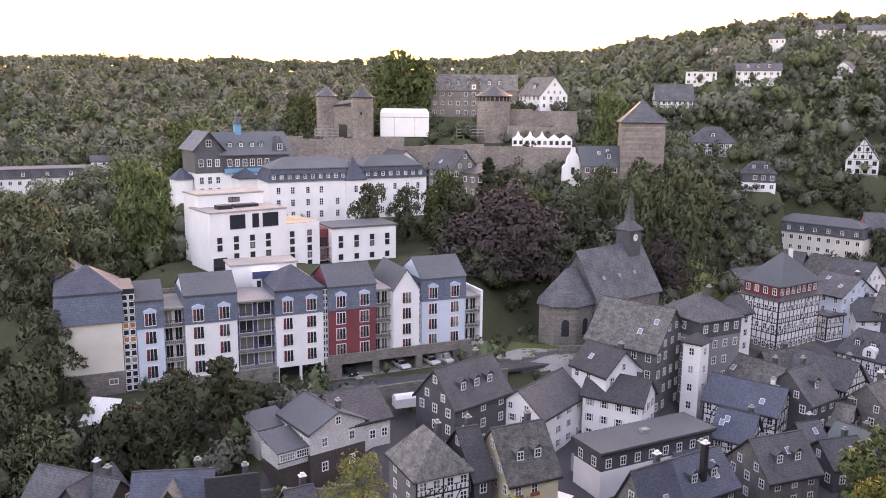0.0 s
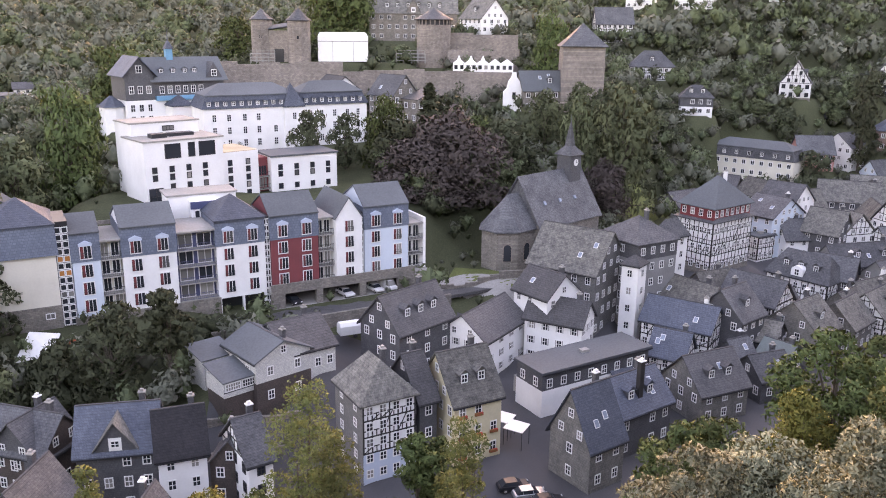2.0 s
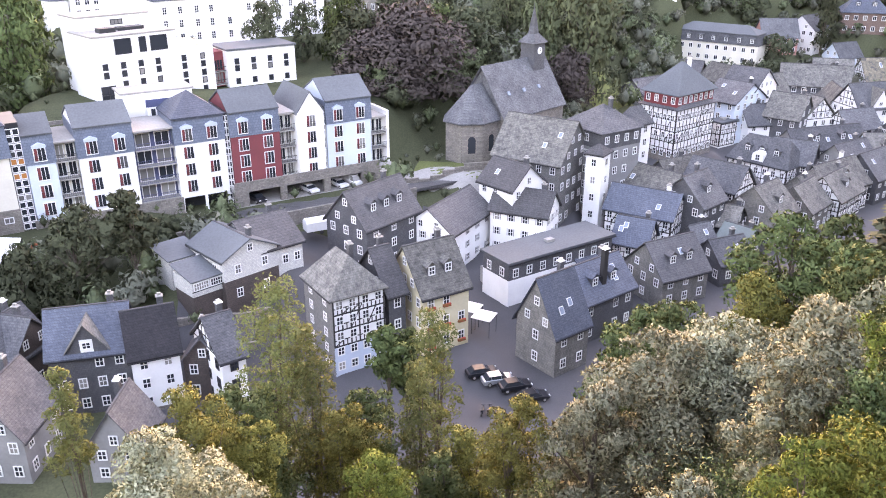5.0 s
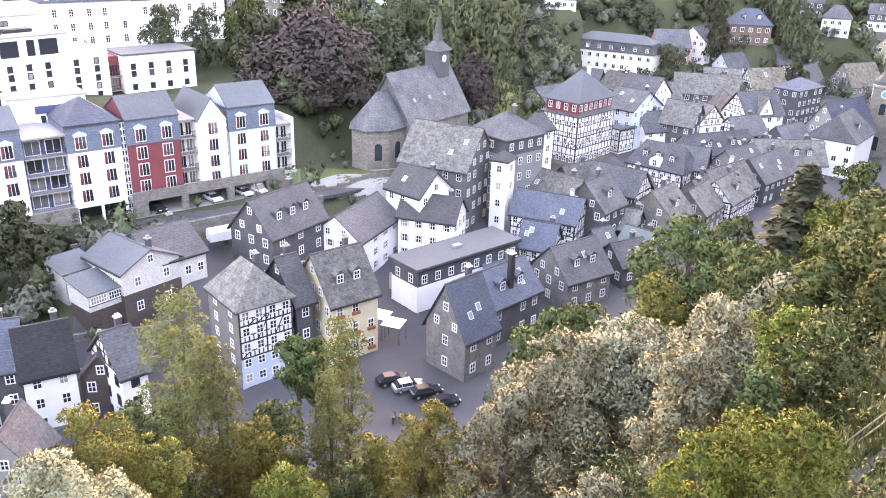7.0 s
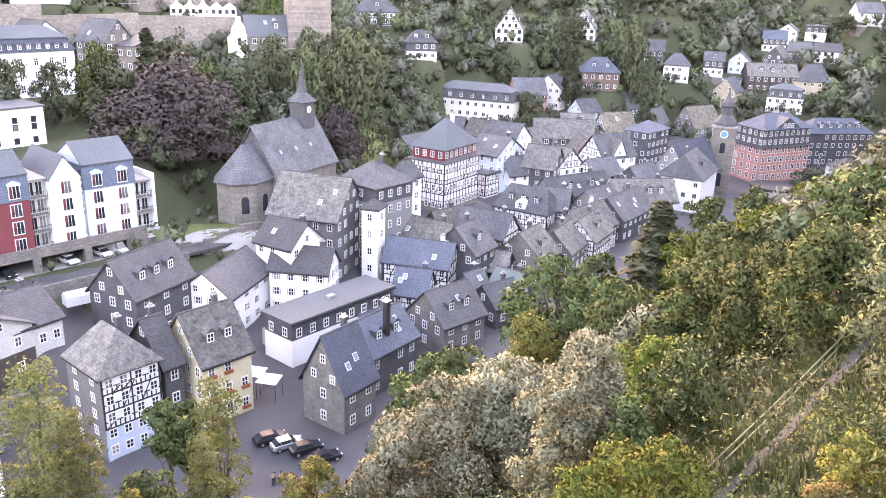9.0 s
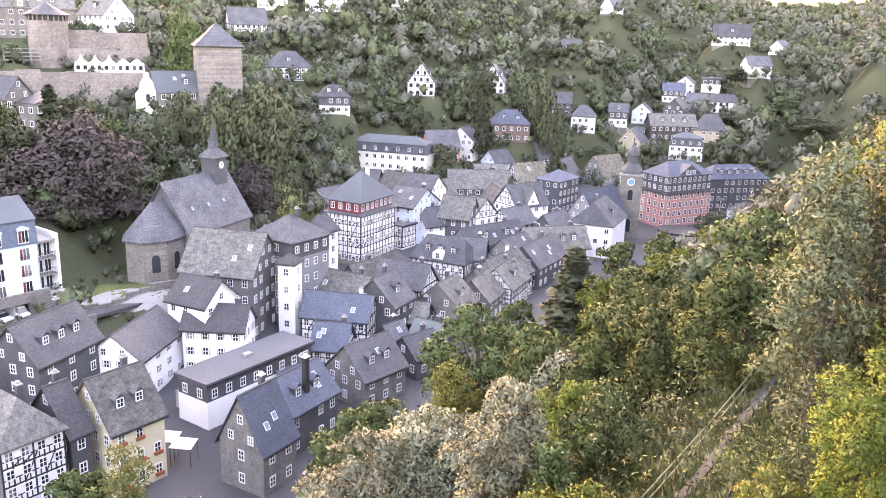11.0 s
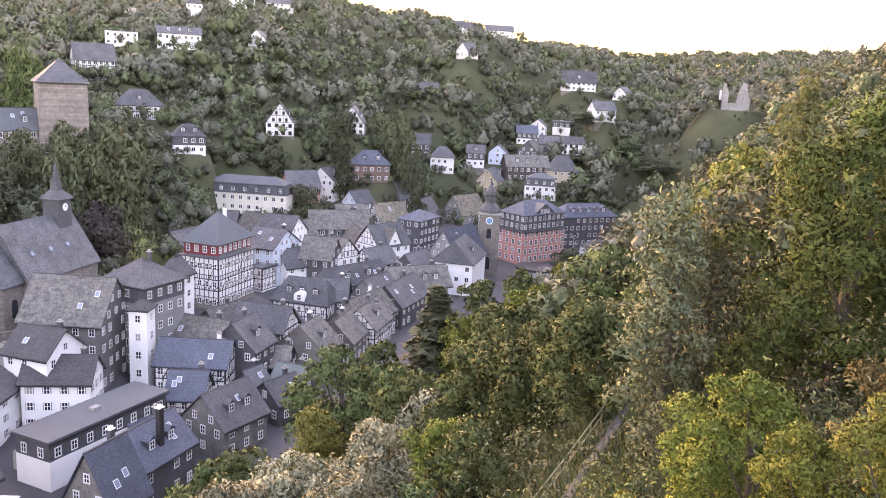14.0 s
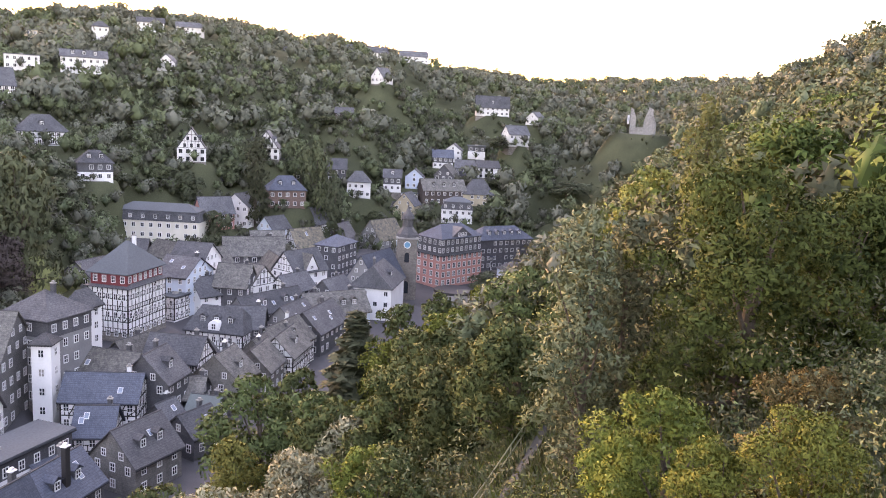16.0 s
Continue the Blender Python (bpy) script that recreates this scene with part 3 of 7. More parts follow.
def land(x, y, sites=True):
    x, y = np.atleast_1d(np.asarray(x, float)), np.atleast_1d(np.asarray(y, float))
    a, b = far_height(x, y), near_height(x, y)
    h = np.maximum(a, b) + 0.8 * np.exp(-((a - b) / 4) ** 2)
    h = h + 1.2 * np.sin(x * 0.043 + 1.3) * np.sin(y * 0.037) * np.clip(np.hypot(x, y) / 200 - 0.9, 0, 3)
    if sites:
        for sx, sy, sz, sr in SITES:
            fall = 6.0
            if math.hypot(sx, sy) > 280:
                # a house standing alone on the hill has a longer bank
                fall = min(18.0, max(6.0, min([math.hypot(ox - sx, oy - sy) - sr - orad for ox, oy, _, orad in SITES if (ox, oy) != (sx, sy)] or [18.0])))
            w = np.clip((sr + fall - np.hypot(x - sx, y - sy)) / fall, 0, 1)
            w = w * w * (3 - 2 * w)
            h = h * (1 - w) + (sz - 0.05) * w
    return h
# ---- houses of the town: place, size, turn, wall height, roof rise
house(-33.3, 95.5, 1.0, 9.2, 8.0, 8, 8.5, 4.5, wall='slate', roof='blue', gabledormer=1, cols=4, label='slate-hung townhouse with blue-grey roof and a gabled dormer')
house(-26.0, 95.1, 1.0, 5.7, 8.0, 17, 8.0, 4.5, wall='whitedark', label='white townhouse with dark timbers under a black slate roof', roof='black')
house(-19.3, 95.2, 1.0, 4.9, 5.0, 85, 6.0, 3.0, wall='brown', label='small brown shingled house with a steep gable')
house(-17.4, 93.3, 1.0, 3.1, 9.0, 30, 8.0, 4.0, wall='whitedark', label='narrow slate-roofed white house')
house(-45.0, 98.0, 2.0, 7.3, 8.0, 69, 5.5, 4.5, wall='slate', label='slate-roofed house with brown gable and dark walls')
house(-38.6, 81.2, 2.0, 8.1, 7.0, 82, 6.0, 5.0, wall='grey', label='weathered grey-roofed house with a brick chimney', chim=1)
house(-25.9, 78.9, 2.0, 6.1, 6.0, 84, 4.5, 4.5, wall='grey', label='grey house with a steep slate gable roof')
house(-46.8, 99.0, 2.0, 12.5, 8.0, -20, 6.0, 4.0, wall='brown', label='slate-roofed house with a worn blue ridge')
house(-17.6, 114.4, 6.5, 9.3, 9.0, -52, 7.3, 2.2, wall='boards', cols=2, floors=2, roof='metal', low='dark', label='cream wooden hall gable with grey metal roof')
house(-14.0, 118.6, 9.0, 8.0, 11.0, 33, 4.3, 3.2, wall='boards', cols=4, floors=1, label='long cream hall wing with dark slate roof', roof='dark')
house(-1.5, 98.9, 3.0, 8.6, 7.5, -64, 11.0, 4.5, wall='timber', rooft='hip', floors=5, low='paleblue', clad=(0,), roof='old', label='tall half-timbered house with pale blue ground floors', chim=1, hipin=2.5)
house(3.4, 101.9, 3.0, 2.6, 9.0, 28, 9.5, 5.0, wall='slate', chim=1, label='narrow dark slate house with an oriel window', roof='dark')
house(10.2, 103.1, 3.0, 7.3, 9.5, 25, 9.0, 5.5, wall='yellow', dorm=2, chim=1, flowers=1, roof='old', label='cream-yellow inn with red flower boxes and slate roof')
house(26.4, 96.0, 2.0, 6.2, 7.5, 31, 6.5, 6.6, wall='shale', ends=1, label='slate-shingled gable house with small white windows', chim=1, roof='blue', sky=2)
slate_house = house(34.2, 105.3, 2.0, 10.6, 8.0, 31, 6.5, 4.0, wall='slate', dorm=2, chim=1, roof='blue', sky=2, label='dark slate house with blue-grey roof and tall chimney')
chimney(slate_house, -0.2, -2.6, 6.0, 13.2, 0.85, "beam", "trim")
house(31.0, 117.3, 3.5, 21.3, 6.4, 27, 7.0, 0.8, wall='flatdark', rooft='flat', roof='metal', floors=2, label='long flat-roofed building, dark band over white wall')
house(16.5, 129.4, 4.0, 13.8, 9.0, 53, 7.0, 3.6, wall='whitegrey', cols=4, roof='dark', label='white house with grey window surrounds, gabled')
house(29.8, 130.5, 4.0, 10.1, 7.0, -31, 8.0, 3.2, wall='whitegrey', chim=1, roof='dark', label='white wing with paired windows under slate roof')
house(28.1, 134.3, 5.0, 8.1, 8.0, -55, 10.5, 3.5, wall='whitedark', chim=1, sky=1, roof='dark', label='dark-roofed house with a white gable wall')
house(3.5, 124.9, 6.0, 12.2, 9.0, 43, 8.0, 5.0, wall='slate', cols=3, dorm=3, chim=1, roof='dark', label='dark slate house with white windows and dormers')
house(35.8, 145.0, 5.5, 13.8, 12.2, -41, 12.0, 6.5, wall='darkgrey', floors=4, sky=2, gw=3, roof='old', label='huge dark grey slate building with many small windows')
house(44.6, 138.0, 6.0, 3.2, 3.5, -41, 13.0, 1.6, wall='white', rooft='hip', roof='dark', floors=4, label='tall narrow white house with balconies')
house(47.4, 145.9, 7.0, 10.5, 9.8, -63, 15.0, 4.0, wall='greywhite', rooft='pyramid', up=1, label='grey and white house under a pyramid slate roof', chim=1)
house(56.5, 153.9, 7.0, 6.4, 3.4, 30, 13.0, 3.5, wall='white', rooft='hip', label='white house with slate hip roof')
house(52.4, 133.0, 2.0, 12.2, 8.0, -39, 8.0, 3.5, wall='timber', chim='w', sky=1, roof='blue', label='half-timbered house with dark blue roof and white chimney')
house(48.0, 125.2, 2.0, 5.8, 7.0, -35, 5.5, 3.5, wall='timber', roof='blue', chim=1, sky=2, label='timber-gabled house with blue slate roof')
house(55.7, 141.5, 3.0, 13.9, 9.0, -57, 8.0, 4.0, wall='brown', chim=1, sky=1, roof='old', label='long dark house with worn brown slate roof')
house(61.1, 133.2, 3.0, 7.5, 9.0, 36, 8.5, 4.5, wall='slate', dorm=1, label='slate-clad house with gable and white windows')
house(49.7, 114.7, 2.0, 9.3, 9.0, 21, 5.0, 4.5, wall='shale', dorm=2, sky=1, roof='dark', label='weathered slate house with dormers and shingled gable')
house(75.6, 134.8, 2.0, 7.8, 10.0, 34, 6.5, 4.5, wall='shale', dorm=1, roof='old', chim=1, label='stone-grey house with mossy slate roof')
house(59.6, 126.2, 2.0, 4.1, 6.0, 22, 4.0, 3.0, wall='slate', sky=1, label='small slate-roofed outbuilding in a back yard')
house(61.6, 119.7, 2.0, 6.6, 7.0, 16, 4.0, 3.0, wall='slate', sky=1, chim=1, label='dark slate-roofed back house with chimney')
house(66.5, 124.5, 2.0, 5.1, 6.0, -55, 4.5, 2.5, wall='slate', roof='green', label='back house with green-grey sheet roof')
house(70.3, 142.8, 3.0, 10.6, 8.0, -51, 8.0, 4.0, wall='timber', chim=1, label='slate-roofed house with timbered gable')
house(49.0, 127.4, 2.0, 4.5, 6.0, 22, 3.3, 2.2, wall='slate', label='low slate-roofed back-yard annexe')
house(68.2, 132.2, 2.0, 3.7, 7.0, -42, 5.0, 3.0, wall='slate', roof='old', label='old slate-roofed back-yard house')
house(63.8, 149.1, 3.0, 7.3, 7.0, 19, 7.5, 3.5, wall='slate', roof='old', chim=1, label='close-packed slate house with chimney')
house(74.8, 143.8, 3.0, 7.4, 7.0, 30, 5.5, 3.5, wall='slate', roof='slate', label='close-packed dark slate house')
house(86.3, 140.3, 2.0, 8.9, 8.0, 39, 5.0, 4.0, wall='shale', roof='old', chim=1, label='weathered slate row house near the lane')
house(96.3, 146.2, 2.0, 11.2, 8.0, 37, 5.0, 4.0, wall='timber', roof='old', dorm=1, chim=1, label='half-timbered row house near the lane')
house(107.4, 159.9, 2.0, 11.0, 8.0, 27, 7.0, 4.0, wall='greywhite', roof='slate', sky=2, chim=1, label='grey-white row house with slate roof')
house(94.6, 159.1, 3.0, 8.2, 8.0, -39, 7.0, 4.0, wall='slate', roof='slate', chim=1, label='long slate-roofed house behind the timbered one')
house(36.2, 117.9, 3.0, 3.9, 6.0, 30, 3.5, 2.5, wall='slate', roof='blue', label='low blue-roofed annexe of the slate house')
house(14.7, 128.5, 4.0, 3.3, 5.0, 34, 3.3, 2.2, wall='whitegrey', label='low white annexe beside the yard')
house(132.0, 206.2, 4.0, 14.0, 8.0, 72, 6.5, 4.5, wall='whitedark', roof='old', label='narrow slate house with white front')
house(98.9, 187.9, 4.0, 6.2, 8.0, 5, 7.0, 4.0, wall='white', roof='slate', label='white townhouse with slate roof in the lane')
house(123.6, 184.5, 3.0, 10.3, 8.0, 14, 7.0, 4.0, wall='whitedark', roof='slate', chim=1, label='white-fronted slate house in the lane')
house(132.9, 178.5, 3.0, 10.5, 8.0, 22, 6.0, 4.0, wall='slate', roof='slate', chim=1, label='slate house with chimney in the lane')
house(229.0, 265.9, 7.5, 9.7, 9.7, -61, 7.0, 5.4, wall='slate', roof='old', label='slate house behind the church tower')
house(74.5, 175.9, 7.0, 9.8, 14.5, -57, 12.0, 9.0, wall='timber', rooft='mansard', floors=3, low='stonelow', chim='w', label='large half-timbered house with a red mansard storey')
house(81.4, 213.9, 8.0, 11.9, 9.0, 27, 5.5, 3.5, wall='grey', label='grey house with slate roof beside a garden')
house(95.8, 191.7, 6.0, 9.0, 12.9, -59, 10.0, 4.0, wall='lightblue', rooft='gable', sky=2, label='pale blue townhouse with skylights in slate roof')
house(90.1, 184.8, 6.0, 5.7, 3.6, 27, 6.0, 1.0, wall='timber', rooft='flat', label='small half-timbered extension with flat roof')
house(101.1, 196.0, 6.0, 9.0, 12.1, -52, 12.0, 4.5, wall='white', label='white townhouse with dark slate roof')
house(89.2, 160.3, 3.0, 13.5, 8.2, -55, 6.5, 5.0, wall='timber', rooft='hip', hipin=2, dorm=3, label='half-timbered house with curved white dormer gable', curved=1)
house(113.7, 187.3, 4.0, 6.7, 10.0, -77, 8.0, 5.0, wall='whitedark', roof='old', label='old slate-roofed house with white gable')
house(106.9, 185.4, 4.0, 8.4, 9.0, -49, 9.0, 5.0, wall='slate', roof='old', label='mossy slate-roofed house in the old town')
house(133.6, 195.5, 4.0, 12.1, 10.0, 7, 8.5, 5.5, wall='whitedark', gabledormer=1, label='slate house with white ground floor and gabled dormer')
house(133.5, 221.2, 4.0, 18.1, 10.0, -26, 9.0, 5.0, wall='slate', chim=1, roof='old', label='long slate-roofed house with chimneys')
house(114.2, 209.6, 5.0, 6.5, 8.0, 16, 8.5, 4.5, wall='slate', roof='old', label='dark slate-roofed townhouse in the lane')
house(107.8, 224.6, 6.0, 10.2, 9.0, -73, 8.0, 4.0, wall='slate', roof='old', label='slate-roofed house on the slope')
house(101.4, 232.3, 7.0, 6.2, 8.0, -39, 7.0, 4.0, wall='brown', roof='dark', label='brown-roofed house below the school')
house(164.1, 219.2, 3.0, 8.4, 13.8, -65, 11.0, 3.0, wall='slate', rooft='hip', roof='blue', floors=4, label='tall slate house with rows of white windows')
house(175.6, 251.6, 10.8, 12.0, 8.6, 8, 5.2, 5.6, wall='timber', roof='slate', gw=2, label='tall half-timbered gable house in black and white')
house(156.2, 245.4, 11.6, 9.0, 7.6, 14, 4.6, 4.0, wall='lightblue', roof='slate', label='pale blue gabled house above the old town')
house(162.4, 235.2, 7.4, 12.4, 8.6, 2, 3.8, 5.8, wall='timber', roof='patch', sky=2, label='half-timbered house with tall patched slate roof')
house(148.0, 236.5, 8.6, 11.0, 8.0, -24, 4.0, 4.2, wall='whitedark', roof='old', dorm=1, label='old slate-roofed house below the garden slope')
house(181.5, 240.0, 6.6, 10.0, 8.5, 24, 5.0, 5.4, wall='slate', roof='dark', chim=1, label='dark slate house with a steep roof and chimney')
house(214.1, 270.5, 7.5, 12.0, 8.8, -28, 7.4, 4.6, wall='slate', dorm=3, label='slate-roofed house with three dormers')
house(204.2, 243.6, 3.5, 14.4, 11.0, 10, 6.2, 6.9, wall='greywhite', roof='patch', label='house with patched tan and grey slate roof')
house(148.6, 178.2, 1.0, 17.1, 11.9, 37, 9.0, 6.0, wall='white', rooft='hip', hipin=2, dorm=1, floors=3, chim=1, label='white townhouse with half-hipped slate roof')
house(154.8, 186.9, 2.0, 17.0, 11.0, 21, 7.0, 8.0, wall='greywhite', roof='blue', label='tall hall roof in blue-grey slate')
house(108.8, 172.8, 3.0, 19.5, 8.0, 10, 6.0, 4.0, wall='greywhite', dorm=2, sky=3, chim=1, label='row house with skylights in slate roof')
house(125.2, 167.8, 2.0, 16.7, 10.0, -14, 5.5, 4.5, wall='lightblue', dorm=4, chim=2, roof='old', label='pale blue row house with many dormers')
house(113.2, 157.8, 2.0, 16.1, 9.0, 30, 5.5, 4.5, wall='slate', sky=3, chim=1, label='dark slate row house with skylights beside the lane')
house(98.0, 149.9, 2.0, 13.8, 9.0, 27, 5.5, 4.5, wall='timber', roof='old', dorm=1, chim='w', label='half-timbered row house with mossy roof')
house(89.5, 144.5, 2.0, 9.0, 9.0, 37, 5.0, 4.5, wall='shale', roof='old', label='grey gabled row house with slate roof')
house(73.1, 144.5, 3.0, 8.4, 8.0, -55, 6.0, 4.0, wall='timber', roof='old', label='slate-roofed house with timber gable')
house(197.1, 198.3, 1.0, 20.4, 12.0, 2, 11.0, 7.5, wall='pink', rooft='slateup', floors=4, dorm=0, label='great pink-red merchant house with slate upper storeys')
house(231.3, 206.4, 2.0, 23.4, 11.0, -14, 11.0, 4.5, wall='slate', rooft='hip', roof='blue', dorm=5, label='long slate building with blue-grey hip roof')
house(230.9, 206.4, 1.0, 15.4, 8.0, -2, 6.0, 4.0, wall='timber', roof='blue', label='half-timbered house with blue-grey roof')
house(226.5, 189.8, 0.0, 17.4, 8.0, -5, 4.5, 3.0, wall='lightblue', rooft='hip', roof='dark', label='pale blue house with dark hip roof')
house(286.2, 224.6, 1.0, 12.7, 8.0, -40, 6.5, 3.5, wall='greywhite', label='grey-white house among trees by the stream')
house(298.2, 217.6, 1.0, 9.2, 8.0, -48, 4.5, 3.5, wall='greywhite', label='small white timbered house by the stream')
house(116.3, 248.7, 12.0, 27.7, 10.0, -45, 9.0, 4.5, wall='cream', rooft='mansard1', floors=3, dorm=7, label='long cream school building with slate mansard roof')
house(135.6, 250.1, 16.7, 11.0, 9.0, -8, 5.5, 5.0, wall='pinkgable', label='pale red gabled house with slate roof')
house(148.8, 254.7, 16.1, 9.0, 10.0, 30, 7.5, 4.0, wall='white', label='white gable house with dark vertical stripes')
house(167.0, 255.2, 21.9, 13.5, 10.0, -23, 6.5, 5.0, wall='brick', rooft='hip', roof='blue', dorm=2, label='brown-brick villa with blue slate roof')
house(183.4, 279.7, 26.8, 12.0, 9.0, -33, 7.5, 4.0, wall='brown', rooft='hip', label='brown villa with hip roof')
house(150.2, 280.8, 26.4, 7.5, 7.0, 12, 3.5, 3.8, wall='timber', label='small half-timbered cottage on the slope')
house(142.9, 280.2, 36.4, 9.6, 10.0, 62, 5.4, 7.2, wall='whitedark', rooft='gable', dorm=2, gw=3, floors=2, label='tall white villa with slate gable and shutters')
house(171.8, 275.3, 37.6, 10.5, 9.5, 52, 4.6, 6.4, wall='whitedark', dorm=2, gw=3, floors=2, label='tall villa with timbered gable and slate roof')
house(100.1, 260.4, 32.7, 10.0, 8.0, -16, 5.6, 3.8, wall='white', rooft='hip', up=1, floors=2, dorm=2, label='white villa with slate mansard roof')
house(94.2, 290.1, 41.8, 15.5, 10.0, -13, 4.5, 5.5, wall='timber', rooft='hip', hipin=5, dorm=1, label='half-timbered villa with steep hip roof')
house(88.5, 323.1, 53.8, 14.0, 10.0, -5, 7.0, 6.0, wall='timber', label='large white timbered house behind the castle tower')
house(209.6, 266.0, 22.7, 9.6, 8.0, -38, 6.4, 4.4, wall='white', rooft='hip', label='white house with slate hip roof')
house(205.4, 275.9, 28.3, 8.0, 8.0, -37, 5.5, 4.0, wall='slate', label='slate house on the slope')
house(235.8, 269.6, 19.5, 15.1, 8.8, -41, 3.9, 1.1, wall='white', rooft='flat', label='long low white building')
house(275.1, 285.0, 32.4, 9.6, 8.0, -40, 5.2, 3.4, wall='white', roof='blue', up=1, floors=2, label='white house with slate-hung upper storey and blue-grey roof')
house(287.5, 290.0, 35.3, 10.8, 8.0, 40, 5.4, 3.0, wall='white', roof='dark', floors=2, label='white gabled house up the valley')
house(299.5, 286.0, 36.5, 8.6, 8.0, -46, 6.4, 0.8, wall='flatdark', rooft='flat', floors=2, label='stacked flat-roofed house with white lower floor')
house(285.8, 265.5, 28.8, 10.4, 8.5, -32, 5.4, 3.0, wall='whitedark', roof='dark', floors=2, gw=2, label='white and dark house up the valley')
house(279.5, 273.5, 29.9, 9.4, 8.0, -52, 3.6, 3.4, wall='slate', roof='slate', label='low slate house up the valley')
house(262.8, 269.0, 25.8, 13.0, 9.0, 34, 5.0, 4.8, wall='slate', roof='old', label='slate house with broad roof up the valley')
house(247.5, 256.0, 19.6, 19.0, 9.5, -26, 6.2, 4.4, wall='brown', roof='old', dorm=3, floors=2, label='long brown house with rows of windows')
house(261.0, 247.0, 19.4, 13.4, 10.0, -42, 5.0, 6.4, wall='tan', rooft='hip', roof='slate', floors=2, label='pale house with tall slate hip roof')
house(240.2, 238.6, 14.2, 12.8, 9.0, -45, 5.6, 4.2, wall='white', rooft='mansard1', roof='slate', dorm=4, floors=2, label='white house with slate mansard and dormers')
house(231.8, 270.8, 24.2, 7.6, 8.0, -41, 6.0, 3.2, wall='white', roof='slate', up=1, floors=2, dorm=1, label='narrow white house with slate upper storey')
house(245.9, 272.0, 24.8, 7.8, 8.0, 44, 5.2, 3.4, wall='paleblue', roof='slate', floors=2, label='pale blue gabled house among gardens')
house(228.4, 256.6, 12.5, 9.0, 9.0, 30, 7.6, 5.0, wall='tan', label='pale gabled house behind the church tower')
house(112.6, 367.1, 67.3, 13.0, 8.0, -17, 6.0, 1.2, wall='white', rooft='flat', label='white modern hillside house with terraces')
house(135.9, 422.7, 81.5, 9.0, 8.0, -18, 5.5, 2.0, wall='tan', rooft='flat', label='hillside house below the ridge')
house(134.8, 360.1, 67.4, 18.0, 9.0, -18, 6.5, 3.0, wall='white', dorm=3, label='long white hillside house with dark roof')
house(169.9, 431.2, 86.0, 8.0, 7.0, -22, 6.5, 3.0, wall='white', rooft='hip', label='white house near the ridge')
house(169.2, 410.0, 79.4, 12.0, 7.0, -22, 3.5, 1.0, wall='white', rooft='flat', label='low white house near the ridge')
house(217.5, 477.3, 95.9, 15.0, 9.0, -25, 5.5, 3.0, wall='white', label='white house on the ridge')
house(237.4, 467.7, 94.8, 16.0, 9.0, -27, 5.5, 3.0, wall='white', label='white-walled house on the ridge')
house(170.0, 355.4, 70.9, 5.5, 8.0, 44, 3.5, 3.5, wall='white', label='small white gable on the wooded slope')
house(231.2, 306.0, 51.7, 8.0, 7.0, -37, 4.5, 2.5, wall='brown', label='small house among trees')
house(276.4, 334.6, 71.7, 8.0, 8.0, 10, 3.5, 4.5, wall='white', label='white gabled house high on the slope')
house(333.6, 308.7, 58.1, 18.0, 9.0, -42, 4.5, 6.0, wall='white', dorm=1, label='long white house with dark roof up the slope')
house(349.0, 290.4, 54.3, 7.0, 8.0, 10, 3.5, 3.5, wall='white', label='small white gable across the side valley')
house(304.6, 265.3, 44.6, 11.0, 8.0, -19, 5.5, 4.0, wall='white', label='white house in a meadow')
house(311.5, 470.8, 87.6, 13.0, 9.0, -33, 5.5, 3.0, wall='white', label='white house on the skyline slope')
house(290.7, 483.9, 88.7, 20.0, 9.0, -31, 4.5, 3.0, wall='white', label='long white house on the skyline slope')
house(351.9, 466.7, 92.9, 12.0, 9.0, 3, 4.5, 4.0, wall='white', label='white house on the skyline')
house(369.3, 453.1, 91.9, 14.0, 9.0, -19, 4.5, 4.0, wall='white', label='white-gabled house on the skyline')
house(401.7, 451.8, 92.0, 20.0, 9.0, -32, 4.5, 4.0, wall='white', label='row of white houses on the skyline')
house(-133.6, 274.7, 27.1, 36.0, 11.0, 29, 6.0, 3.0, wall='whitegrey', rooft='mansard1', dorm=5, floors=2, label='long white and grey institute building with slate roof')
house(-128.0, 308.5, 31.6, 9.0, 8.0, 23, 4.5, 2.0, wall='white', label='small white house among trees')
# ---- veranda wing on the hall's flank, glazed to the front, over a dark undercroft
ver = thing("veranda", "low cream veranda wing with grey lean-to roof", "veranda", pose(-20.3, 107.4, 9.4, 0, 0, 38))
SITES.append((-20.0, 108.6, 5.0, 5.0))
part("undercroft", Solid().box(-2.6, 2.6, 0.2, 5.2, -6.0, 0.0), "brown", ver)
part("wall", Solid().box(-2.7, 2.7, 0.0, 5.3, 0.0, 2.4), "boards", ver)
lo = [(-3.0, -0.4, 2.35), (2.9, -0.4, 2.35), (2.9, 5.6, 3.4), (-3.0, 5.6, 3.4)]
part("roof", Solid().loft(lo, [(a, b, c + 0.18) for a, b, c in lo]), ROOF["metal"], ver)
for x in (-1.3, 1.3):
    window(ver, x, 0, 1.0, 0, 2.2, 1.0, (6, 2))
part("skirting", Solid().box(-2.75, 2.75, -0.04, 0.0, 0.72, 0.86), "dark", ver)
annexe = thing("veranda", "back part of the cream hall with a glazed side", "veranda", pose(-24.5, 113.5, 10.4, 0, 0, 38))
SITES.append((-23.6, 115.0, 8.0, 4.0))
part("wall", Solid().box(-2.4, 2.4, 0, 5.0, -4.0, 2.2), "boards", annexe)
lo = [(-2.9, -0.4, 2.1), (2.9, -0.4, 2.1), (2.9, 5.4, 2.9), (-2.9, 5.4, 2.9)]
part("roof", Solid().loft(lo, [(a, b, c + 0.16) for a, b, c in lo]), ROOF["metal"], annexe)
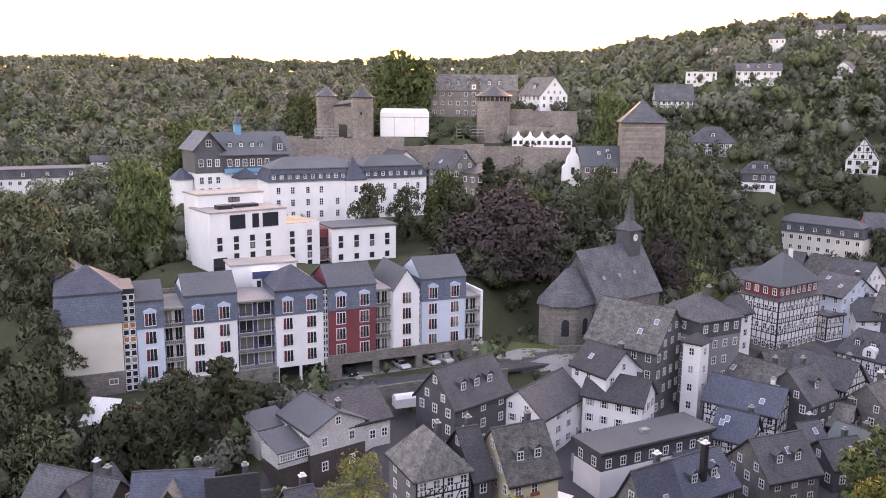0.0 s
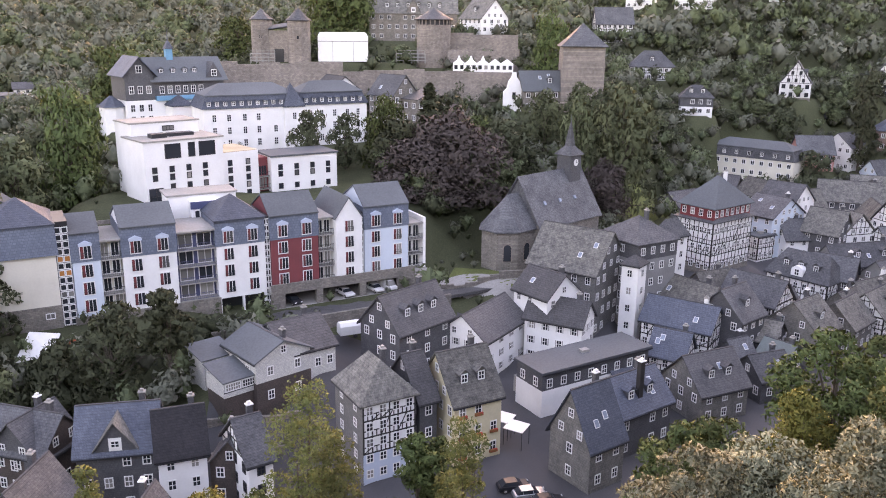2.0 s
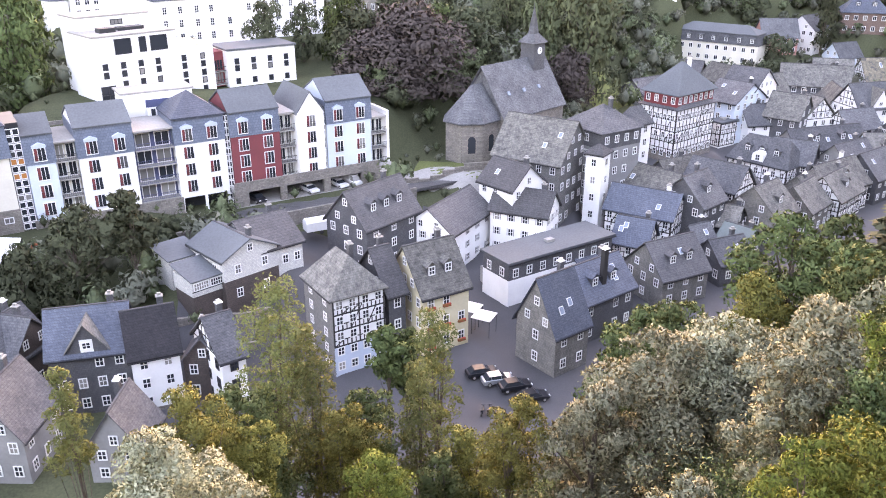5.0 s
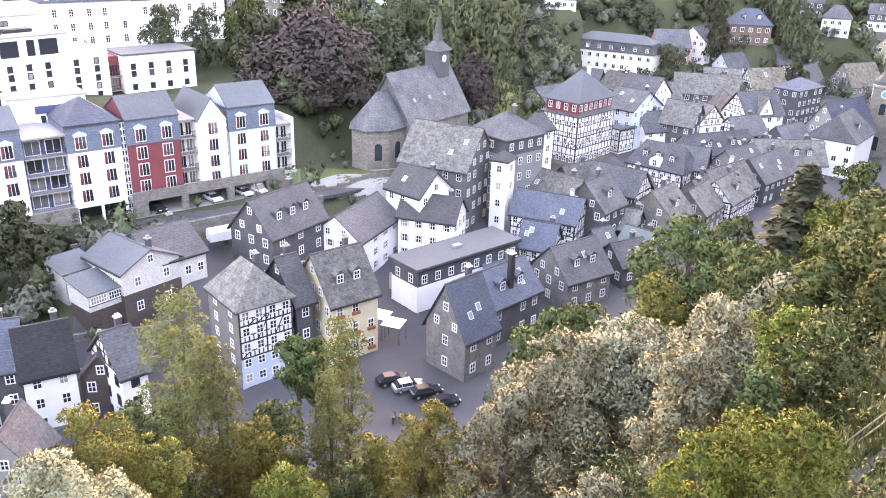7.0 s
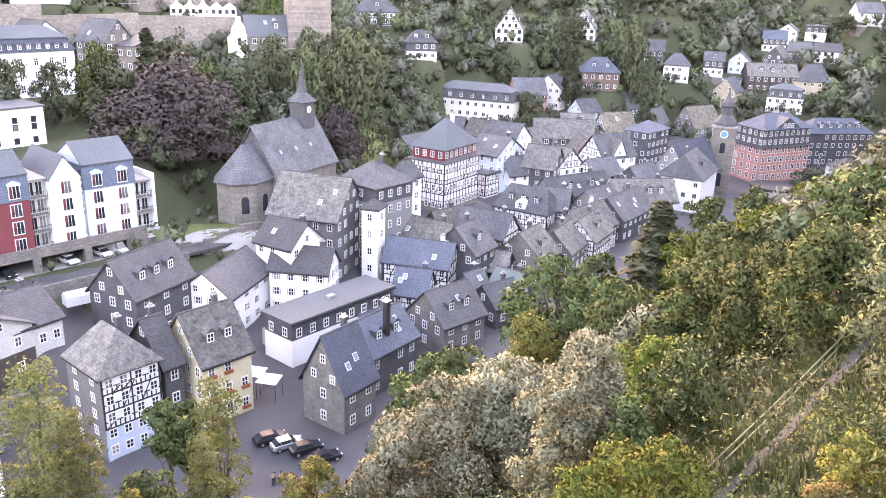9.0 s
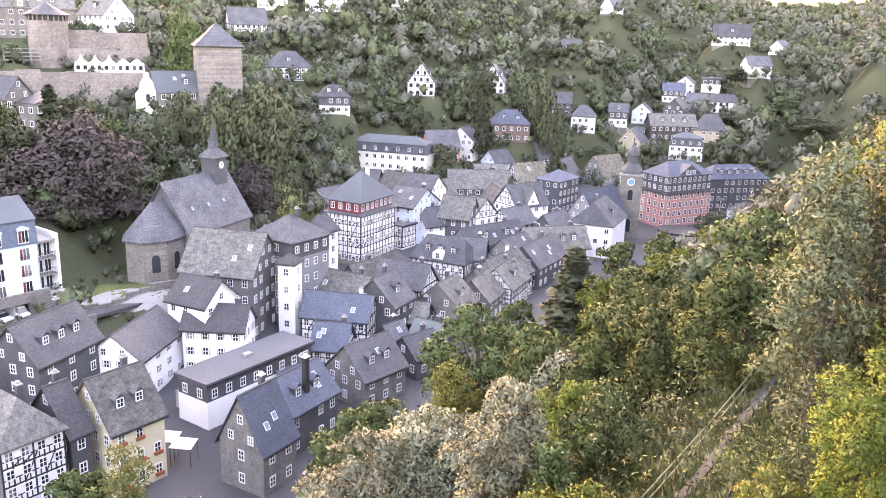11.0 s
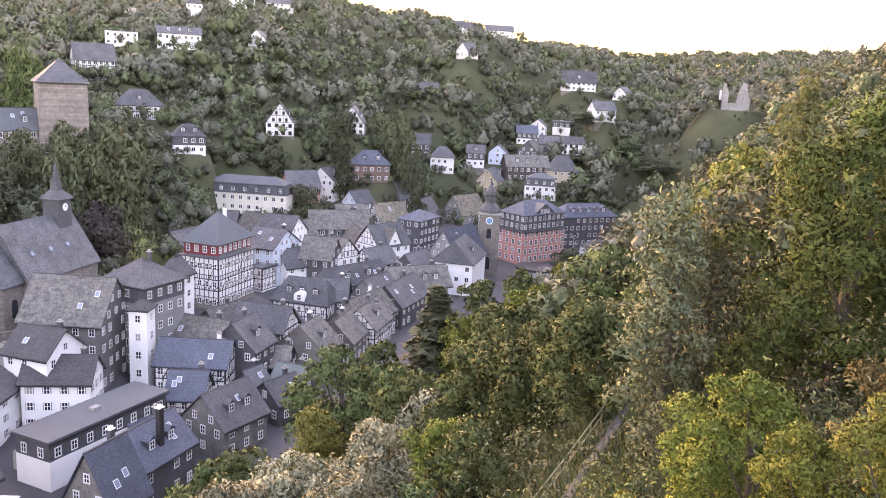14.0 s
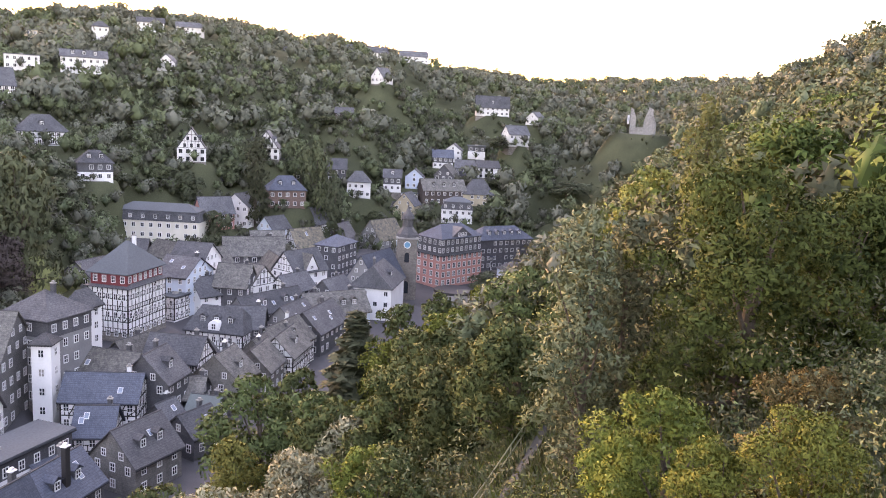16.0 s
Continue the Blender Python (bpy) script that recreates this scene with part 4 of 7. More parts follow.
window(annexe, -0.6, 0, 0.7, 0, 2.8, 1.0, (6, 2))
# ---- landmarks: apartment building under the hill
APT = pose(-59.1, 121.4, 14.6, 0, 0, 24.5)
FH = 2.9


def site(m, x, y, r, dz=0.0):
    p = m @ Vector((x, y, dz))
    SITES.append((p.x, p.y, p.z, r))


for u in range(0, 80, 8):
    site(APT, u, 6, 9, -1.5 if u < 40 else -3.2)
    site(APT, u, 20, 9, 8.0)
apt = thing("apartment_building", "long modern apartment building in cream, red and pale blue blocks", "building", APT)


def french(parent, x, y, z, frame="trim", wide=1.6):
    ob = window(parent, x, y, z, 0, wide, 2.05, (3, 1), frame, "glass")
    part("balcony_rail", lattice([-wide / 2, -wide / 2 + 0.04, wide / 2 - 0.04, wide / 2], [0.1, 0.15, 0.5, 0.55, 0.9, 0.95], -0.17, -0.13), "dark", ob)
    part("curtain", Solid().box(-wide / 2 + 0.08, -wide / 2 + wide * 0.3, -0.05, -0.03, 0.05, 1.95), "redpaint", ob)
    return ob


def block(u0, u1, mat, kind, lo=0.0, cols=2, label="", out=0.0, depth=11.0, base=-2.0, floors=3, top=4.4, peak=3.2):
    w, c = u1 - u0, (u0 + u1) / 2
    h = FH * floors
    b = part("block", Solid().box(u0, u1, -out, depth, base, h), mat, apt, label)
    for k in range(floors):
        for i in range(cols):
            french(b, u0 + w * (i + 0.5) / cols, -out, lo + k * FH + 0.35)
    if kind in ("mansard", "saddle"):
        s = Solid().loft([(u0 - 0.15, -out - 0.15, h), (u1 + 0.15, -out - 0.15, h), (u1 + 0.15, depth, h), (u0 - 0.15, depth, h)],
                         [(u0 - 0.15, -out + 0.25, h + top), (u1 + 0.15, -out + 0.25, h + top), (u1 + 0.15, depth, h + top), (u0 - 0.15, depth, h + top)])
        part("slate_storey", s, "bluegrey", b)
        for i in range(cols):
            x = u0 + w * (i + 0.5) / cols
            ob = french(b, x, -out - 0.12, h + 0.5)
            a = Solid().loft([(-1.0, -0.3, 2.1), (1.0, -0.3, 2.1), (1.0, -0.3, 2.45), (0, -0.3, 2.9), (-1.0, -0.3, 2.45)], [(-1.0, 0.4, 2.1), (1.0, 0.4, 2.1), (1.0, 0.4, 2.45), (0, 0.4, 2.9), (-1.0, 0.4, 2.45)])
            part("window_hood", a, "paleblue", ob)
        z = h + top
        if kind == "mansard":
            p = hip_roof(w, depth, 0, peak, w / 2, 0.3)
            part("roof", p, ROOF["blue"], b, m=pose(c, depth / 2 - out / 2, z))
        else:
            s = Solid()
            ym = depth * 0.45
            lo_ = [(u0 - 0.2, -out - 0.1, z - 0.1), (u1 + 0.2, -out - 0.1, z - 0.1), (u1 + 0.2, ym, z + peak), (u0 - 0.2, ym, z + peak)]
            s.loft(lo_, [(a, b_, c_ + 0.2) for a, b_, c_ in lo_])
            lo_ = [(u0 - 0.2, ym, z + peak), (u1 + 0.2, ym, z + peak), (u1 + 0.2, depth, z), (u0 - 0.2, depth, z)]
            s.loft(lo_, [(a, b_, c_ + 0.2) for a, b_, c_ in lo_])
            part("roof", s, ROOF["metal"], b)
            for x in (u0 + 0.02, u1 - 0.22):
                part("gable_wall", Solid().loft([(x, -out, z), (x, depth, z), (x, ym, z + peak)], [(x + 0.2, -out, z), (x + 0.2, depth, z), (x + 0.2, ym, z + peak)]), mat, b)
    elif kind == "front_gable":
        part("gable_wall", Solid().loft([(u0, -out, h), (u1, -out, h), (c, -out, h + peak)], [(u0, depth, h), (u1, depth, h), (c, depth, h + peak)]), mat, b)
        for s_ in (-1, 1):
            lo_ = [(c, -out - 0.2, h + peak), (c + s_ * (w / 2 + 0.25), -out - 0.2, h - 0.2), (c + s_ * (w / 2 + 0.25), depth, h - 0.2), (c, depth, h + peak)]
            part("roof", Solid().loft(lo_, [(a, b_, c_ + 0.22) for a, b_, c_ in lo_]), ROOF["metal"], b)
    return b


def loggia(u0, u1, floors=4, mat="cream", frame="trim", rail="dark", base=-2.0):
    w = u1 - u0
    b = part("loggia", Solid().box(u0, u1, 1.6, 10, base, FH * floors), mat, apt)
    for k in range(floors):
        sl = part("balcony_slab", Solid().box(u0, u1, -0.1, 1.6, k * FH - 0.25, k * FH), "concrete", b)
        n = int(w / 0.3)
        xs = [u0]
        for i in range(1, n):
            xs += [u0 + w * i / n - 0.02, u0 + w * i / n + 0.02]
        xs = [u0, u0 + 0.04] + xs[1:] + [u1 - 0.04, u1]
        part("balcony_rail", lattice(xs, [k * FH, k * FH + 0.06, k * FH + 0.96, k * FH + 1.03], -0.1, -0.05), rail, sl)
        for i in range(2):
            window(b, u0 + w * (i + 0.5) / 2, 1.6, k * FH + 0.1, 0, w * 0.36, 2.2, (2, 1), frame)
    part("loggia_roof", Solid().box(u0, u1, -0.2, 10, FH * floors, FH * floors + 0.3), "concrete", b)
    return b


def stair_glass(u0, u1, z0, z1, amber=False):
    b = part("stair_tower", Solid().box(u0, u1, 0.5, 9, z0, z1), "dark", apt)
    n, w = int((z1 - z0) / 1.15), u1 - u0
    for k in range(n):
        for i in range(2):
            pm = "amber" if amber and k in (n - 5, n - 7) else "glass"
            window(b, u0 + w * (i + 0.5) / 2, 0.5, z0 + 0.2 + k * 1.15, 0, w * 0.38, 0.85, (1, 1), "trim", pm)


# end block with mansard and pyramid roof
endb = part("end_block", Solid().box(0, 9.2, 0, 11, 2.2, 10.6), "cream", apt, "blank cream end block")
part("base_wall", Solid().box(-0.05, 9.25, -0.05, 11, -5.5, 2.2), "stone", endb)
window(endb, 7.5, -0.05, 0.2, 0, 1.2, 0.8, (2, 1))
part("slate_storey", Solid().loft([(-0.6, -0.6, 10.4), (9.6, -0.6, 10.4), (9.6, 11, 10.4), (-0.6, 11, 10.4)], [(-0.3, -0.1, 15.2), (9.4, -0.1, 15.2), (9.4, 11, 15.2), (-0.3, 11, 15.2)]), "bluegrey", endb)
part("roof", hip_roof(9.4, 11, 0, 3.6, 4.6, 0.3), ROOF["blue"], endb, m=pose(4.6, 5.4, 15.2))
stair_glass(9.3, 11.3, -5.0, 15.4, True)
block(11.4, 15.5, "lightblue", "saddle", cols=1, base=-3.0, top=4.6, peak=2.2)
loggia(15.6, 18.7, 4, base=-3)
block(18.8, 27.2, "white", "saddle", base=-3.0, top=4.8, peak=2.6)
part("base_wall", Solid().box(11, 34, -0.12, 3, -6, -0.3), "stone", apt)
lg = loggia(27.4, 33.6, 4, "navy", "trim", "navy")
block(33.7, 42.0, "white", "mansard", lo=0.0, base=-0.6, top=4.4, peak=3.4)
for u in (33.7, 37.7, 41.6):
    part("portico_post", Solid().box(u, u + 0.4, -0.1, 0.4, -4, -0.5), "white", apt)
part("entrance_wall", Solid().box(33.7, 42.0, 3.0, 3.3, -4, -0.6), "dark", apt)
stair_glass(42.1, 43.0, -3.5, 13.0)
block(43.1, 51.8, "red", "saddle", base=0, top=4.2, peak=3.0, label="dark red rendered block")
loggia(51.9, 54.7, 4, base=0)
block(54.8, 59.8, "white", "front_gable", cols=1, floors=4, out=1.2, base=0, peak=3.6)
stair_glass(59.9, 60.7, -0.5, 12.0)
block(60.8, 69.7, "lightblue", "saddle", base=0, top=4.2, peak=3.2)
loggia(69.8, 72.8, 3, base=0)
part("end_wall", Solid().box(72.8, 73.3, -0.3, 10.0, -3.2, FH * 3 + 1.2), "white", apt)
# open garage: deck, stone piers and beams
gar = thing("garage", "open stone-faced garage under the apartments", "garage", APT)
part("parapet", Solid().box(42.2, 70.0, -2.4, -2.0, -0.6, 1.2), "stone", gar)
part("deck", Solid().box(42.2, 73.3, -2.0, 0.0, -0.6, 0.0), "concrete", gar)
part("back_wall", Solid().box(42.2, 73.3, 6.0, 6.4, -3.2, -0.01), "concrete", gar)
part("garage_floor", Solid().box(42.2, 73.3, -2.4, 6.0, -3.3, -3.15), "concrete", gar)
for a, b in ((42.2, 44.6), (50.4, 51.6), (58.8, 60.0), (66.4, 73.3)):
    part("pier", Solid().box(a, b, -2.35, -1.5, -3.6, -0.6), "stone", gar)
# forecourt and kerbs
part_fore = tagged(part("forecourt", Solid().box(34, 86, -9.0, -2.4, -3.9, -3.3), "paving", None, m=APT), "grey paved forecourt with darker drive strips", "pavement", kind="structure")
tagged(part("retaining_wall", Solid().box(30, 74, -9.5, -9.0, -7.5, -2.9), "stone", None, m=APT), "low stone retaining wall below the forecourt", "wall", kind="structure")
for u in (44.2, 52.0, 61.0):
    tagged(part("drive_strip", Solid().box(u, u + 1.0, -8.6, -2.5, -3.3, -3.285), "asphalt", None, m=APT), "dark paved drive strip", "paving", kind="structure")
# roof terrace huts behind the eaves
hut = thing("roof_pavilion", "white roof pavilion with blue panel and tall windows", "pavilion", APT)
part("wall", Solid().box(28.5, 40.5, 12, 18, 8, 15.4), "white", hut)
part("bay", Solid().box(32, 37.5, 9.5, 12, 8, 14.6), "white", hut)
part("panel", Solid().box(31.8, 37.6, 9.3, 9.5, 13.4, 14.7), "navy", hut)
part("roof", Solid().box(28.2, 40.8, 11.8, 18.3, 15.4, 15.7), "concrete", hut)
for i in range(4):
    window(hut, 32.9 + i * 1.2, 9.4, 10.9, 0, 0.8, 2.2, (1, 1))
ter = thing("roof_terrace", "grey roof terrace with planters and low walls", "terrace", APT)
part("slab", Solid().box(9.5, 74, 10.5, 17, 7.0, 10.2), "concrete", ter)
part("planter", Solid().box(15.5, 19, 11, 15, 10.2, 11), "grass", ter)
part("planter", Solid().box(27.5, 33, 11, 11.8, 10.2, 11.2), "grass", ter)
part("low_wall", Solid().box(9.5, 74, 16.6, 17.0, 10.2, 11.3), "stone", ter)
redb = thing("back_house", "red house with grey roof behind the end block", "house", APT)
part("wall", Solid().box(-1, 5.5, 13, 21, 0, 14.5), "red", redb)
for s in gable_roof(8, 6.5, 0, 2.6):
    part("roof", s, ROOF["metal"], redb, m=pose(2.2, 17, 14.5, 0, 0, 90))

# ---- modern white building on the terrace above
MB = pose(-44.6, 154.6, 26.6, 0, 0, 38)
mod = thing("modern_building", "white modern care home with flat roofs and narrow windows", "building", MB)
for u in range(0, 50, 8):
    site(MB, u, 5, 10, 0)
part("tall_wing", Solid().box(0, 16.0, 0, 10, -5, 11.4), "white", mod)
part("flat_roof", Solid().box(-0.2, 16.2, -0.2, 10.2, 11.4, 11.7), "concrete", mod)
part("rear_wing", Solid().box(1.0, 15.0, 8, 16, 0, 14.0), "white", mod)
part("flat_roof", Solid().box(0.8, 15.2, 7.9, 16.2, 14.0, 14.3), "concrete", mod)
window(mod, 8.5, 8.0, 12.5, 0, 2.2, 0.8, (3, 1), "dark")
part("low_wing", Solid().box(16.0, 24.0, 0.5, 11, -5, 8.0), "white", mod)
part("green_roof", Solid().box(16.0, 24.0, 0.7, 10.8, 8.0, 8.15), "tan", mod)
part("roof_plant", Solid().box(3, 6, 3, 5, 11.7, 12.5).box(7, 12, 4, 6, 11.7, 12.3), "dark", mod)
for i, x in enumerate((5.6, 9.4, 12.6)):
    window(mod, x, 0, 8.2, 0, (3.0, 1.2, 3.2)[i], 2.6, (1, 1), "dark")
for x in (1.8, 5.2, 8.6, 12.0):
    for z in (5.6, 4.1, 2.2, 0.7):
        if x > 2 or z > 4:
            window(mod, x, 0, z, 0, 0.8, 1.0, (1, 1), "dark")
window(mod, 1.8, 0, -2.0, 0, 2.6, 4.6, (2, 3), "dark")
for x in (17.6, 21.6):
    for z in (5.4, 3.9, 2.2, 0.7, -1.0):
        window(mod, x, 0.5, z, 0, 0.8, 1.0, (1, 1), "dark")
part("link", Solid().box(24.0, 27.5, 2.2, 10, -3, 6.0), "red", mod, "red-rendered link with balconies")
for k in (0, 2.6):
    part("balcony", Solid().box(24.0, 27.5, 1.0, 2.2, k - 0.6, k - 0.4), "concrete", mod)
    part("balcony_rail", Solid().box(24.0, 27.5, 1.0, 1.06, k + 0.4, k + 0.5).box(24.0, 27.5, 1.0, 1.04, k - 0.4, k - 0.3), "dark", mod)
    window(mod, 25.8, 2.2, k - 0.3, 0, 1.8, 2.0, (3, 1), "redpaint")
LB = pose(-23.6, 171.1, 25.5, 0, 0, 27.8)
lowb = thing("pavilion_wing", "low white wing with flat grey roof", "building", LB)
part("wall", Solid().box(0, 14.9, 0, 9, -4, 7.3), "white", lowb)
part("flat_roof", Solid().box(-0.2, 15.2, -0.3, 9.3, 7.3, 7.65), ROOF["metal"], lowb)
for x in (2.0, 5.6, 9.2, 12.8):
    for z in (4.6, 3.2, 0.6):
        window(lowb, x, 0, z, 0, 0.8, 1.0, (1, 1), "dark")
site(LB, 8, 5, 12, 0)

# ---- white convent with slate mansard
CV = pose(-42.1, 195.5, 30.5, 0, 0, 26)
conv = thing("convent", "long white convent with slate mansard roof and dormers", "building", CV)
site(CV, 5, 6, 11, -0.6), site(CV, 20, 6, 12, -0.6), site(CV, 36, 6, 12, -0.6)
part("wall", Solid().box(0, 24, 0, 11, -4, 9.6).box(24, 42.5, 1.5, 11, -4, 9.6), "white", conv)


def mansard_box(x0, x1, y0, y1, z, st, peak, parent, mat=None):
    i = 1.0
    s = Solid().loft([(x0 - 0.4, y0 - 0.4, z), (x1 + 0.4, y0 - 0.4, z), (x1 + 0.4, y1 + 0.4, z), (x0 - 0.4, y1 + 0.4, z)],
                     [(x0 + i, y0 + i, z + st), (x1 - i, y0 + i, z + st), (x1 - i, y1 - i, z + st), (x0 + i, y1 - i, z + st)])
    part("mansard", s, ROOF["blue"], parent)
    part("roof", hip_roof(x1 - x0 - 2, y1 - y0 - 2, 0, peak, (y1 - y0) * 0.4, 0.3), mat or ROOF["metal"], parent, m=pose((x0 + x1) / 2, (y0 + y1) / 2, z + st))


mansard_box(0, 24, 0, 11, 9.6, 3.0, 2.6, conv)
mansard_box(24, 42.5, 1.5, 11, 9.6, 3.0, 2.6, conv)
part("corner_bay", Solid().box(19.5, 24.5, -0.8, 4, -4, 9.6), "white", conv)
part("bay_roof", hip_roof(5, 5, 0, 5.6, 2.5, 0.3), ROOF["blue"], conv, m=pose(22, 1.7, 9.6))
for i in range(10):
    dormer(conv, 1.4 + i * 1.95, 0.0, 10.2, 0, 1.1, 1.1, 1.6, ROOF["blue"], "slate", False)
for i in range(8):
    dormer(conv, 26 + i * 2.1, 1.5, 10.2, 0, 1.1, 1.1, 1.6, ROOF["blue"], "slate", False)
for k in range(3):
    for x in (2.5, 6.0, 9.8, 13.2, 17.4):
        if k != 2 or x in (2.5, 6.0, 9.8, 13.2):
            window(conv, x, 0, 0.6 + k * 3.0, 0, 0.9, 1.6, (2, 3), "trim")
    for x in (27, 30, 33.5, 37, 40):
        window(conv, x, 1.5, 0.6 + k * 3.0, 0, 0.9, 1.6, (2, 3), "trim")
window(conv, 22, -0.8, 6.5, 0, 0.9, 1.6, (2, 3), "trim")
# older convent house with cupola
CH = pose(-62.5, 206.0, 34.5, 0, 0, 33)
site(CH, 12, 6, 16, -0.5)
chs = thing("convent_house", "slate-gabled convent house with blue balcony and a small cupola", "building", CH)
part("wall", Solid().box(0, 25, 0, 11, -3, 6.5), "white", chs)
part("upper_wall", Solid().box(-0.1, 7, -0.1, 11.1, 6.5, 12.6).box(7, 25.1, 0.4, 11.1, 6.5, 11), "slate", chs)
for s in gable_roof(19, 11.5, 0, 5.2, 0.5):
    part("roof", s, ROOF["metal"], chs, m=pose(16, 5.6, 11.2))
for s in gable_roof(12, 7.6, 0, 4.2, 0.5):
    part("roof", s, ROOF["blue"], chs, m=pose(3.5, 5.5, 12.6, 0, 0, 90))
part("gable_wall", Solid().loft([(-0.1, -0.1, 12.6), (7.0, -0.1, 12.6), (3.5, -0.1, 16.8)], [(-0.1, 11, 12.6), (7.0, 11, 12.6), (3.5, 11, 16.8)]), "slate", chs)
part("gable_wall", Solid().loft([(20, 0, 11), (25, 0, 11), (22.5, 0, 15.5)], [(20, 8, 11), (25, 8, 11), (22.5, 8, 15.5)]), "slate", chs)
window(chs, 22.5, 0, 12.0, 0, 1.2, 1.5)
window(chs, 3.5, -0.1, 13.2, 0, 1.2, 1.6)
for x in (1.4, 3.5, 5.6):
    for z in (1.0, 3.8, 8.2):
        window(chs, x, -0.1, z, 0, 1.0, 1.7)
for x in (9, 11, 13, 15, 17, 19):
    window(chs, x, 0.4, 8.0, 0, 1.0, 1.7)
part("balcony", Solid().box(7.2, 20, -0.9, 0.4, 6.3, 7.4), "blue", chs, "bright blue wooden balcony")
for x in (9.5, 12.5, 15.5, 18):
    dormer(chs, x, 1.6, 12.9, 0, 1.2, 0.9, 2.5, ROOF["metal"], "slate")
cup = part("cupola", Solid().box(12.2, 13.8, 4.8, 6.4, 15.8, 18.6), "blue", chs)
part("cupola_roof", Solid().loft([(11.9, 4.5, 18.6), (14.1, 4.5, 18.6), (14.1, 6.7, 18.6), (11.9, 6.7, 18.6)], [(12.8, 5.4, 20.6), (13.2, 5.4, 20.6), (13.2, 5.8, 20.6), (12.8, 5.8, 20.6)]).tube((13, 5.6, 20.4), (13, 5.6, 23.5), 0.15, 0.02), ROOF["blue"], cup)
part("chapel_apse", Solid().tube((-2.5, 4, -3), (-2.5, 4, 5), 3.2, 3.2, 8), "white", chs)
part("apse_roof", Solid().tube((-2.5, 4, 5), (-2.5, 4, 7.6), 3.7, 0.4, 8), ROOF["blue"], chs)
part("stair_turret", Solid().box(9.5, 14.5, -5, 0, -3, 5.2), "white", chs)
part("turret_roof", hip_roof(5, 5, 0, 2.6, 2.5, 0.4), ROOF["blue"], chs, m=pose(12, -2.5, 5.2))

# ---- church
CU = pose(31.0, 157.5, 12.5, 0, 0, 40)
site(CU, 8, 5, 14, 0), site(CU, -6, 6, 8, 0)
church = thing("church", "small stone church with slate roof and a clock turret", "church", CU)
part("nave", Solid().box(0, 20, 0, 12, -5, 8.5), "stone", church)
for s in gable_roof(20, 12, 8.5, 9.2, 0.5):
    part("roof", s, ROOF["slate"], church, m=pose(10, 6, 0))
for x in (0.15, 19.6):
    part("gable_wall", Solid().loft([(x, 0, 8.5), (x, 12, 8.5), (x, 6, 17.6)], [(x + 0.25, 0, 8.5), (x + 0.25, 12, 8.5), (x + 0.25, 6, 17.6)]), ROOF["slate"], church)
apse = [(0, 1.2), (-5.2, 1.2), (-8.4, 3.9), (-8.4, 8.1), (-5.2, 10.8), (0, 10.8)]
part("apse", Solid().loft([(a, b, -5) for a, b in apse], [(a, b, 8) for a, b in apse]), "stone", church)
s = Solid()
big = [(0.3, 0.7), (-5.4, 0.7), (-9.0, 3.7), (-9.0, 8.3), (-5.4, 11.3), (0.3, 11.3)]
top = [(0.3, 6, 14.6), (-3.4, 6, 14.6)]
s.loft([(a, b, 7.8) for a, b in big], [(a, b, 8.05) for a, b in big])
pz = [(a, b, 8.05) for a, b in big]
s.poly(pz[0], pz[1], top[1], top[0]).poly(pz[1], pz[2], top[1]).poly(pz[2], pz[3], top[1]).poly(pz[3], pz[4], top[1]).poly(pz[4], pz[5], top[0], top[1])
part("apse_roof", s, ROOF["slate"], church)


def arch_window(parent, x, y, z, turn, w=1.5, h=3.4):
    arc = [(w / 2 * math.cos(math.pi * i / 8), h - w / 2 + w / 2 * math.sin(math.pi * i / 8)) for i in range(9)]
    o = [(w / 2, 0)] + arc + [(-w / 2, 0)]
    big_ = [(a * 1.3, -0.15 if b == 0 else b + (b - h * 0.5) * 0.08) for a, b in o]
    f = part("arched_window", Solid().loft([(a, -0.1, b) for a, b in big_], [(a, 0.1, b) for a, b in big_]), "castle", parent, m=pose(x, y, z, 0, 0, turn))
    part("pane", Solid().loft([(a, -0.14, b) for a, b in o], [(a, 0.0, b) for a, b in o]), "glass", f)


for x in (3.5, 8.5, 13.5):
    arch_window(church, x, 0, 2.2, 0)
arch_window(church, -2.6, 1.2, 2.0, 0)
arch_window(church, -6.8, 2.55, 2.0, -40)
for x in (4, 9, 14):
    m = pose(x, 0, 0) @ pose(0, 2.4, 12.25, math.degrees(math.atan(9.2 / 6)), 0, 0)
    part("roof_light", Solid().box(-0.35, 0.35, -0.4, 0.4, 0.1, 0.32), "skylight", church, m=m)
tur = part("turret", Solid().box(14.5, 18.2, 4.2, 7.8, 8, 21.0), "slate", church)
part("spire", Solid().loft([(14.0, 3.7, 20.8), (18.7, 3.7, 20.8), (18.7, 8.3, 20.8), (14.0, 8.3, 20.8)], [(15.5, 5.2, 22.6), (17.2, 5.2, 22.6), (17.2, 6.8, 22.6), (15.5, 6.8, 22.6)])
     .loft([(15.5, 5.2, 22.6), (17.2, 5.2, 22.6), (17.2, 6.8, 22.6), (15.5, 6.8, 22.6)], [(16.3, 5.95, 28.0), (16.4, 5.95, 28.0), (16.4, 6.05, 28.0), (16.3, 6.05, 28.0)]).tube((16.35, 6, 27.8), (16.35, 6, 29.2), 0.06, 0.03), ROOF["slate"], tur)
